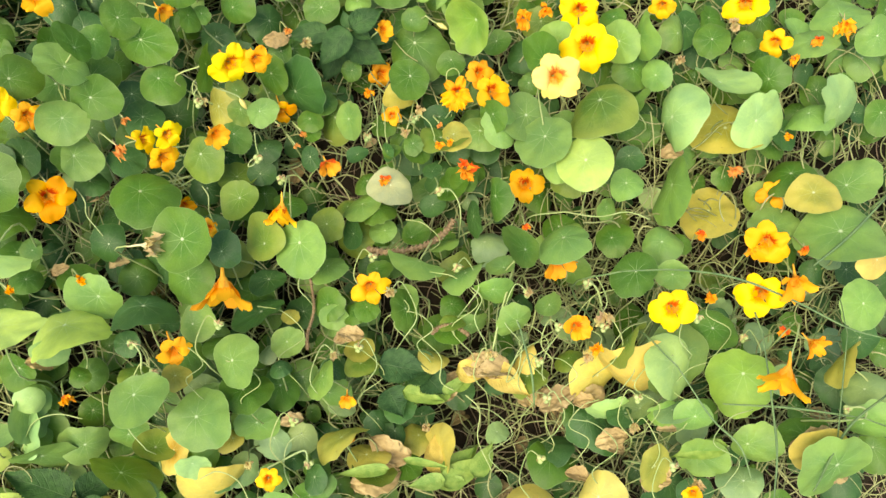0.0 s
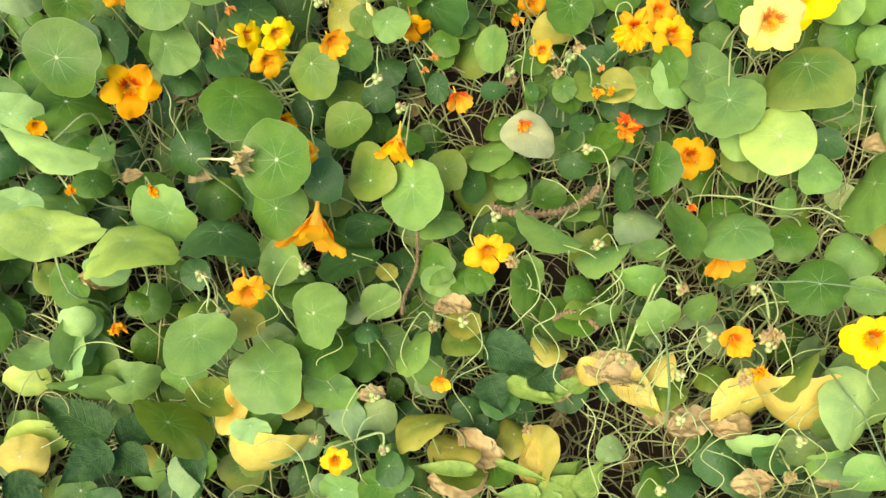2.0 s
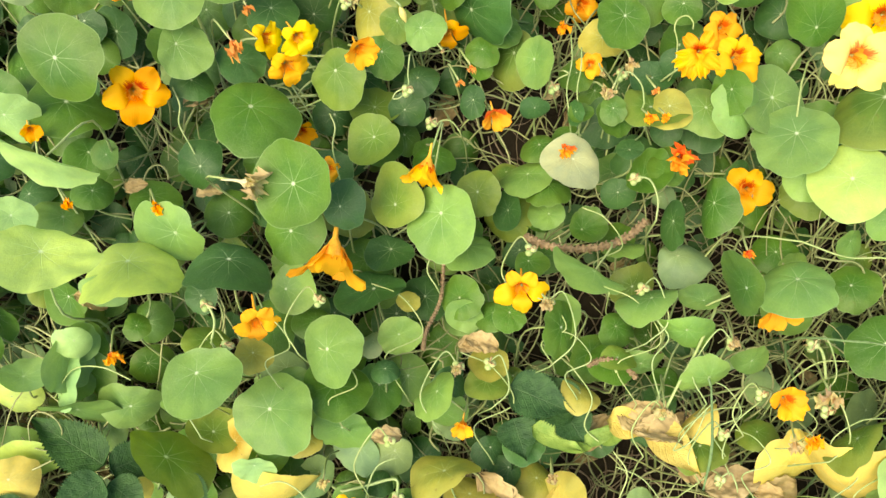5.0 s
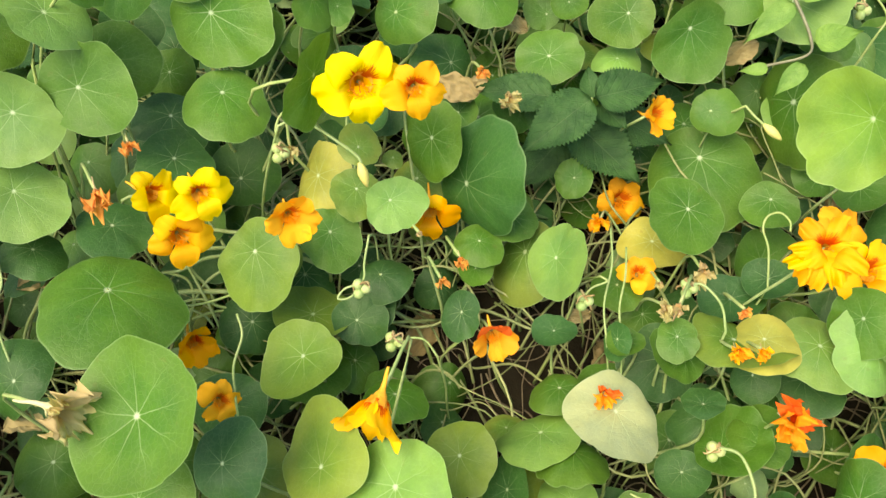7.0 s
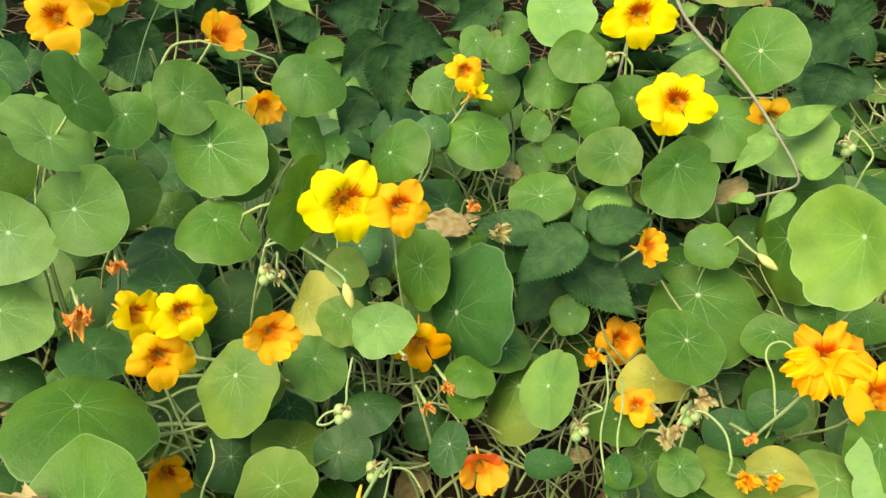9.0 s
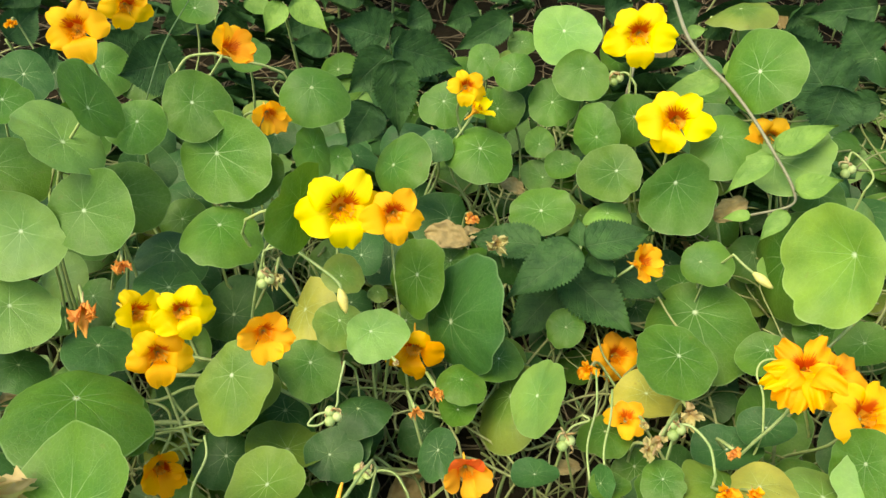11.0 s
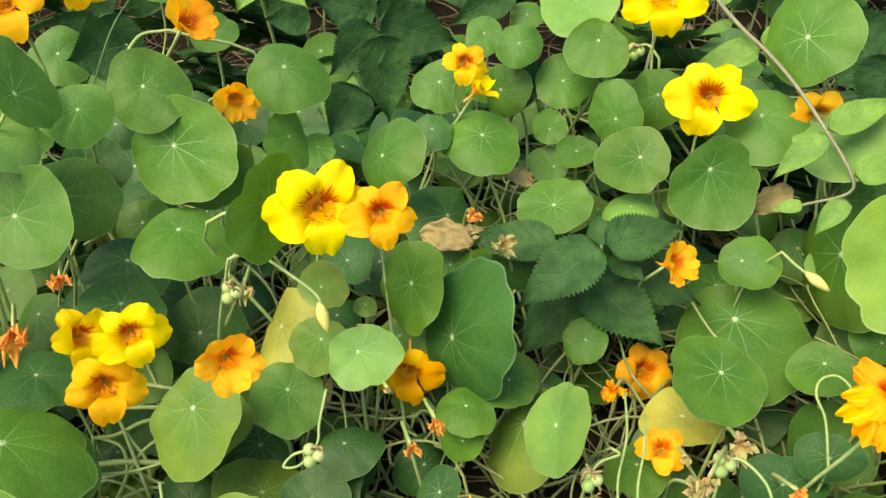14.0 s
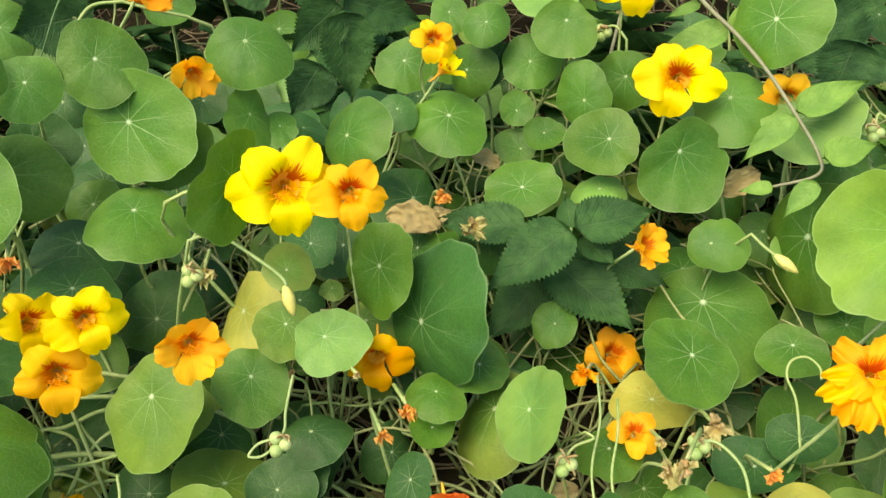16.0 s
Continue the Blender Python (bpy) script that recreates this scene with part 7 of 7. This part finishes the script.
stem('curl', 0.0007, [(0.212, -0.377, 0.119), (0.240, -0.357, 0.134), (0.219, -0.321, 0.130), (0.252, -0.299, 0.140), (0.282, -0.302, 0.149)])
stem('curl', 0.0007, [(0.238, -0.430, 0.124), (0.262, -0.412, 0.141), (0.242, -0.381, 0.144), (0.269, -0.363, 0.158), (0.298, -0.364, 0.164)])
stem('curl', 0.0007, [(0.248, -0.490, 0.110), (0.276, -0.469, 0.126), (0.253, -0.435, 0.133), (0.283, -0.416, 0.148), (0.315, -0.416, 0.152)])
stem('curl', 0.0007, [(0.067, -0.314, 0.122), (0.051, -0.274, 0.139), (0.094, -0.262, 0.163), (0.078, -0.220, 0.171), (0.047, -0.198, 0.170)])
stem('curl', 0.0007, [(0.010, -0.297, 0.104), (-0.000, -0.274, 0.119), (0.027, -0.265, 0.132), (0.015, -0.243, 0.146), (-0.004, -0.232, 0.149)])
stem('curl', 0.0007, [(0.061, -0.473, 0.038), (0.048, -0.437, 0.041), (0.089, -0.422, 0.043), (0.073, -0.387, 0.061), (0.045, -0.369, 0.062)])
stem('curl', 0.0007, [(0.164, -0.484, 0.028), (0.187, -0.467, 0.047), (0.168, -0.439, 0.047), (0.191, -0.424, 0.072), (0.214, -0.426, 0.087)])
stem('curl', 0.0007, [(0.295, -0.505, 0.116), (0.321, -0.486, 0.124), (0.299, -0.458, 0.136), (0.327, -0.440, 0.143), (0.360, -0.438, 0.135)])
stem('curl', 0.0007, [(0.387, -0.427, 0.111), (0.422, -0.404, 0.112), (0.393, -0.373, 0.131), (0.430, -0.349, 0.132), (0.464, -0.349, 0.133)])
stem('curl', 0.0007, [(-0.086, -0.346, 0.058), (-0.101, -0.311, 0.088), (-0.056, -0.293, 0.094), (-0.074, -0.257, 0.119), (-0.106, -0.238, 0.127)])
stem('curl', 0.0007, [(-0.170, -0.272, 0.123), (-0.185, -0.234, 0.134), (-0.143, -0.214, 0.133), (-0.160, -0.175, 0.144), (-0.190, -0.160, 0.157)])
stem('curl', 0.0007, [(-0.237, -0.298, 0.120), (-0.247, -0.273, 0.136), (-0.216, -0.261, 0.141), (-0.228, -0.235, 0.154), (-0.249, -0.223, 0.163)])
stem('curl', 0.0006, [(-0.294, -0.255, 0.155), (-0.303, -0.232, 0.167), (-0.277, -0.221, 0.171), (-0.287, -0.197, 0.180), (-0.306, -0.187, 0.186)])
stem('curl', 0.0007, [(0.054, -0.202, 0.158), (0.044, -0.169, 0.157), (0.078, -0.153, 0.155), (0.066, -0.120, 0.157), (0.043, -0.106, 0.161)])
stem('curl', 0.0007, [(-0.012, -0.264, 0.128), (-0.022, -0.242, 0.142), (0.004, -0.233, 0.152), (-0.006, -0.209, 0.161), (-0.025, -0.197, 0.161)])
stem('curl', 0.0007, [(0.183, -0.549, 0.052), (0.174, -0.509, 0.039), (0.215, -0.494, 0.066), (0.199, -0.454, 0.071), (0.172, -0.433, 0.060)])
stem('curl', 0.0007, [(0.320, -0.590, 0.092), (0.353, -0.568, 0.095), (0.328, -0.535, 0.106), (0.365, -0.513, 0.103), (0.404, -0.512, 0.094)])
stem('curl', 0.0013, [(-0.278, 0.078, 0.177), (-0.264, 0.079, 0.178), (-0.247, 0.084, 0.184), (-0.233, 0.085, 0.186)])
stem('curl', 0.0011, [(-0.261, 0.084, 0.185), (-0.254, 0.077, 0.175), (-0.245, 0.070, 0.165), (-0.242, 0.062, 0.154)])
stem('curl', 0.0011, [(-0.262, 0.056, 0.146), (-0.257, 0.065, 0.159), (-0.260, 0.074, 0.172), (-0.274, 0.078, 0.177)])
stem('curl', 0.0012, [(-0.274, 0.063, 0.156), (-0.252, 0.065, 0.159), (-0.237, 0.061, 0.153), (-0.216, 0.060, 0.150), (-0.200, 0.055, 0.143)])
stem('curl', 0.0012, [(-0.259, 0.056, 0.146), (-0.244, 0.059, 0.150), (-0.219, 0.060, 0.151), (-0.198, 0.065, 0.157)])
stem('curl', 0.0011, [(-0.233, 0.079, 0.177), (-0.247, 0.073, 0.169), (-0.257, 0.064, 0.157), (-0.264, 0.055, 0.145)])
stem('curl', 0.0019, [(-0.284, 0.067, 0.162), (-0.261, 0.069, 0.164), (-0.230, 0.068, 0.163)])
stem('curl', 0.0010, [(-0.281, 0.058, 0.149), (-0.270, 0.062, 0.155), (-0.252, 0.058, 0.149), (-0.244, 0.052, 0.140)])
stem('curl', 0.0010, [(-0.092, 0.089, 0.131), (-0.075, 0.090, 0.132), (-0.058, 0.084, 0.124), (-0.047, 0.086, 0.126), (-0.050, 0.094, 0.137), (-0.065, 0.098, 0.143), (-0.082, 0.104, 0.151)])
stem('curl', 0.0010, [(-0.075, 0.108, 0.157), (-0.070, 0.111, 0.161), (-0.064, 0.110, 0.160), (-0.062, 0.106, 0.154), (-0.062, 0.097, 0.141)])
stem('curl', 0.0014, [(-0.048, 0.087, 0.128), (-0.034, 0.095, 0.139), (-0.019, 0.105, 0.152), (-0.010, 0.114, 0.163)])
stem('curl', 0.0011, [(-0.008, 0.116, 0.167), (-0.010, 0.121, 0.173), (-0.005, 0.124, 0.177), (0.003, 0.121, 0.173)])
stem('curl', 0.0010, [(-0.098, 0.079, 0.118), (-0.089, 0.077, 0.115), (-0.075, 0.074, 0.111)])
stem('curl', 0.0009, [(-0.126, 0.108, 0.159), (-0.111, 0.109, 0.160), (-0.091, 0.108, 0.157), (-0.072, 0.109, 0.159)])
stem('stem', 0.0004, [(-0.068, 0.102, 0.140), (-0.062, 0.095, 0.130), (-0.050, 0.089, 0.121), (-0.045, 0.084, 0.115), (-0.046, 0.079, 0.108)])
stem('grass', 0.0020, [(-0.022, 0.145, 0.174), (0.001, 0.138, 0.163), (0.026, 0.140, 0.148)])
stem('grass', 0.0020, [(0.052, 0.140, 0.122), (0.061, 0.125, 0.118), (0.063, 0.111, 0.098), (0.061, 0.096, 0.078)])

# dry leaves: middle, facing, way, radius
dead_leaf((0.073, -0.331, 0.091), (0.05, 0.23, 0.97), (0.77, -0.80, -0.23), 0.0286)
dead_leaf((0.216, -0.483, 0.030), (0.20, -0.07, 0.98), (0.84, -0.61, -0.13), 0.0217)
dead_leaf((0.243, -0.550, 0.073), (-0.14, 0.21, 0.97), (0.91, -0.42, -0.04), 0.0206)
dead_leaf((0.465, -0.590, 0.069), (-0.66, 0.29, 0.69), (0.94, -0.35, -0.01), 0.0209)
dead_leaf((-0.086, -0.223, 0.111), (0.21, -0.45, 0.87), (1.11, 0.12, 0.22), 0.0172)
dead_leaf((-0.485, -0.139, 0.153), (0.44, -0.10, 0.89), (0.92, -0.41, -0.04), 0.0176)
dead_leaf((0.470, -0.118, 0.122), (-0.61, -0.03, 0.79), (0.92, -0.39, -0.03), 0.0188)
dead_leaf((0.284, -0.495, 0.085), (0.12, 0.16, 0.98), (0.92, -0.39, -0.03), 0.0139)
dead_leaf((-0.051, 0.197, 0.244), (-0.01, -0.57, 0.82), (1.00, -0.14, -0.21), 0.0185)
dead_leaf((-0.040, 0.200, 0.238), (0.30, -0.40, 0.85), (0.60, 0.70, -0.21), 0.0130)
dead_leaf((0.183, 0.222, 0.254), (-0.29, -0.81, 0.52), (1.00, 0.35, 0.47), 0.0152)
dead_leaf((0.006, 0.275, 0.244), (0.34, -0.63, 0.70), (1.00, -0.10, -0.17), 0.0118)
dead_leaf((-0.033, 0.208, 0.238), (-0.28, -0.68, 0.67), (1.00, 0.26, 0.35), 0.0101)
dead_leaf((-0.004, 0.070, 0.143), (-0.16, -0.29, 0.94), (1.00, 0.14, 0.18), 0.0100)
dead_leaf((0.037, 0.048, 0.137), (0.03, -0.36, 0.93), (1.00, 0.15, 0.19), 0.0106)
dead_leaf((-0.091, -0.225, 0.106), (-0.17, -0.14, 0.98), (1.02, 0.14, 0.06), 0.0166)
dead_leaf((-0.353, -0.040, 0.170), (0.06, 0.04, 1.00), (1.00, 0.02, 0.00), 0.0140)
dead_leaf((-0.428, -0.026, 0.180), (-0.12, -0.34, 0.93), (1.01, 0.12, 0.05), 0.0129)
dead_leaf((-0.356, 0.061, 0.194), (0.19, -0.15, 0.97), (1.03, 0.25, 0.11), 0.0163)
dead_leaf((0.165, -0.400, 0.059), (-0.25, -0.02, 0.97), (1.06, 0.06, 0.15), 0.0280)
dead_leaf((0.215, -0.478, 0.055), (-0.26, 0.15, 0.95), (1.02, -0.08, 0.08), 0.0233)
dead_leaf((0.091, -0.343, 0.096), (0.24, 0.17, 0.96), (0.97, -0.25, 0.01), 0.0275)
dead_leaf((0.199, -0.416, 0.067), (-0.35, 0.11, 0.93), (0.95, -0.31, -0.02), 0.0152)
dead_leaf((0.161, -0.502, 0.006), (-0.01, 0.09, 1.00), (0.86, -0.63, -0.16), 0.0183)
dead_leaf((-0.082, -0.228, 0.118), (0.20, -0.18, 0.96), (0.93, -0.37, -0.04), 0.0179)
dead_leaf((-0.195, -0.309, 0.088), (0.16, 0.01, 0.99), (1.03, -0.05, 0.10), 0.0163)
dead_leaf((0.086, -0.327, 0.081), (0.07, -0.12, 0.99), (0.86, -0.50, -0.11), 0.0324)
dead_leaf((0.126, -0.365, 0.054), (0.05, -0.21, 0.95), (0.08, -0.92, -0.37), 0.0330)
dead_leaf((0.163, -0.393, 0.035), (0.05, -0.21, 0.95), (0.90, -0.43, -0.07), 0.0274)
dead_leaf((0.210, -0.410, 0.057), (-0.00, -0.39, 0.87), (0.99, 0.04, 0.13), 0.0249)
dead_leaf((0.247, -0.533, 0.063), (0.02, -0.30, 0.91), (0.50, 0.78, 0.38), 0.0328)
dead_leaf((-0.112, -0.403, 0.008), (-0.00, -0.39, 0.87), (0.99, -0.12, 0.06), 0.0362)
dead_leaf((0.469, -0.576, 0.076), (-0.00, -0.39, 0.87), (0.99, -0.04, 0.10), 0.0327)
dead_leaf((0.479, -0.619, 0.060), (-0.00, -0.39, 0.87), (0.70, -0.68, -0.20), 0.0267)
dead_leaf((0.030, -0.327, 0.046), (0.07, -0.12, 0.99), (0.71, 0.62, 0.34), 0.0238)
dead_leaf((-0.081, -0.380, 0.021), (-0.00, -0.39, 0.87), (0.70, -0.68, -0.20), 0.0315)


# ---- undergrowth: lower leaves, runners and litter between the plants ----
def depth_of(x, y):
    """How deep the foliage stands over the soil."""
    return max(0.07, 0.20 + 0.2158 * y - lie(x, y))


def inside(x, y):
    """The bed's uneven outline."""
    return abs((x - 0.03) / 0.98) ** 3 + abs((y - 0.10) / 0.90) ** 3 < 1 + 0.5 * noise.noise((x * 3, y * 3, 7))


OPEN = [Vector((0, -0.42, 0.90)), Vector((0, -0.80, 0.60))]


def beneath(q, r, top=None):
    """Whether a leaf at q stays under the crown of placed leaves and flowers, towards the open side of the bed."""
    for p, s in top or CROWN:
        d = q - p
        for way in OPEN:
            a = d.dot(way)
            if a > -0.012 and (d - way * a).length < (r + s) * 0.8:
                return False
    return True


CROWN = list(PLACED)


CLEARINGS = [(0.01, 0.05, 0.070), (0.17, -0.36, 0.065), (0.07, -0.39, 0.060)]


def cleared(x, y):
    """Gaps in the bed where the bare soil and its litter show."""
    return any((x - a) ** 2 + (y - b) ** 2 < r * r for a, b, r in CLEARINGS)


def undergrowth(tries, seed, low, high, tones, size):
    """Lower leaves of the plants, between soil and crown; tones partly carry their shade."""
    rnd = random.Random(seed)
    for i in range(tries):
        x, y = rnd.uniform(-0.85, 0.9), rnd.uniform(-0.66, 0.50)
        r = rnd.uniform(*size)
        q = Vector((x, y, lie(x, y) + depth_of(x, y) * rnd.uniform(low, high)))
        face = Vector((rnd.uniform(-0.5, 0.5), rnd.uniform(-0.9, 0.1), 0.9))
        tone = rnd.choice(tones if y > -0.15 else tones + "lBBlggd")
        # shade low at the front right is painted in with darker leaf colours
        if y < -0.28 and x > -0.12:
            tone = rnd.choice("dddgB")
        turn, own = (rnd.uniform(-1, 1), 1, 0.2), rnd.choice(SHIFTS)
        if x > -0.05 and y < -0.12 and rnd.random() < 0.55 or not inside(x, y) or cleared(x, y) or not beneath(q, r):
            continue
        if any((q - p).length < (r + s) * 0.46 for p, s in PLACED[len(CROWN):]):
            continue
        owner = min(range(len(PLANTS)), key=lambda n: (PLANTS[n].location.x - x) ** 2 + (PLANTS[n].location.y - y) ** 2)
        leaf(owner, q, face, turn, r, own, tone, 8)


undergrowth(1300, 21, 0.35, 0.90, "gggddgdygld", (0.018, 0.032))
# mostly dark tones: the shade near the soil is put into leaf colour
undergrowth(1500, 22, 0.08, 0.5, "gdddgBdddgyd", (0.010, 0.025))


def backdrop_weeds(count, seed, front, back):
    """Dark toothed weeds that close the bed behind the nasturtiums."""
    rnd = random.Random(seed)
    for i in range(count):
        x, y = rnd.uniform(-0.85, 0.85), rnd.uniform(front, back)
        top = lie(x, y) + rnd.uniform(0.015, 0.13) + max(0, y - 0.4) * 0.35
        for j in range(rnd.randint(4, 7)):
            w = rnd.uniform(0, 6.283)
            base = Vector((x + rnd.uniform(-0.012, 0.012), y, top + rnd.uniform(-0.05, 0.01)))
            l = rnd.uniform(0.040, 0.080)
            d = Vector((math.cos(w), math.sin(w), rnd.uniform(-0.3, 0.35))).normalized() * l
            if not beneath(base + d * 0.5, l * 0.4):
                continue
            pointed_leaf("n", base, base + d, Vector((d.x * 0.2 + rnd.uniform(-0.3, 0.7), rnd.uniform(-0.1, 1.0), 0.9)), l * rnd.uniform(0.28, 0.36))


backdrop_weeds(145, 31, 0.26, 1.15)
backdrop_weeds(120, 32, 0.40, 0.9)
backdrop_weeds(55, 33, 0.75, 1.25)


def stuff(name, material, label, category, count, seed, radius, length, lift, sides, arch, coil=2.6, back=0.5):
    """Countless thin stalks strewn over the soil, as one object."""
    rnd = random.Random(seed)
    bm = bmesh.new()
    for i in range(count):
        x, y = rnd.uniform(-0.9, 0.95), rnd.uniform(-0.68, back)
        w = rnd.uniform(0, 6.283)
        if not inside(x, y) or material is RUNNER and cleared(x, y) and rnd.random() < 0.7:
            continue
        l = rnd.uniform(*length)
        pts = []
        bend = rnd.uniform(-coil, coil)
        deep = depth_of(x, y) * (1.35 if x > 0.2 and material is RUNNER else 1)
        h0, h1 = deep * rnd.uniform(*lift), deep * rnd.uniform(*lift)
        n = 9
        for j in range(n):
            t = j / (n - 1)
            q = Vector((x, y, lie(x, y) + h0 * (1 - t) + h1 * t + arch * l * math.sin(math.pi * t) * (0.4 + 0.6 * noise.noise((i, 0.5, 0.2)))))
            pts.append(q)
            w += bend / n + 1.1 * noise.noise((i * 1.7, t * 3, 0))
            x += math.cos(w) * l / n
            y += math.sin(w) * l / n
        r = rnd.uniform(*radius)
        tube(bm, smooth_course(pts, 2), r, sides)
    return tagged(part(name, bm, material, None, None, label), "", category, "", "stuff")


stuff("nasturtium_runners", RUNNER, "tangle of thin pale green nasturtium stems", "stems", 2600, 5, (0.0005, 0.0014), (0.08, 0.26), (0.02, 0.55), 4, 0.08)
stuff("curling_tendrils", RUNNER, "curling thin pale green tendrils between the leaves", "stems", 760, 9, (0.0007, 0.0014), (0.07, 0.18), (0.20, 0.62), 5, 0.15, 7.0)
stuff("dry_stalks", STRAW, "dry grey-brown stalks lying on the soil", "straw", 3600, 6, (0.0004, 0.0011), (0.05, 0.2), (0.005, 0.12), 4, 0.04, back=0.95)


rnd = random.Random(8)
for i in range(170):
    x, y = rnd.uniform(-0.7, 0.75), rnd.uniform(-0.6, 0.9)
    r = rnd.uniform(0.010, 0.026)
    ob = part("dead_leaf", rnd.choice(DEAD), None, None, pose(x, y, lie(x, y) + 0.004 + r * 0.2, rnd.uniform(-25, 25), rnd.uniform(-25, 25), rnd.uniform(0, 360)) @ Matrix.Diagonal((r, r, r, 1)))
    tagged(ob, "curled brown dead leaf lying on the soil", "dead leaf", "dead leaves on the soil")
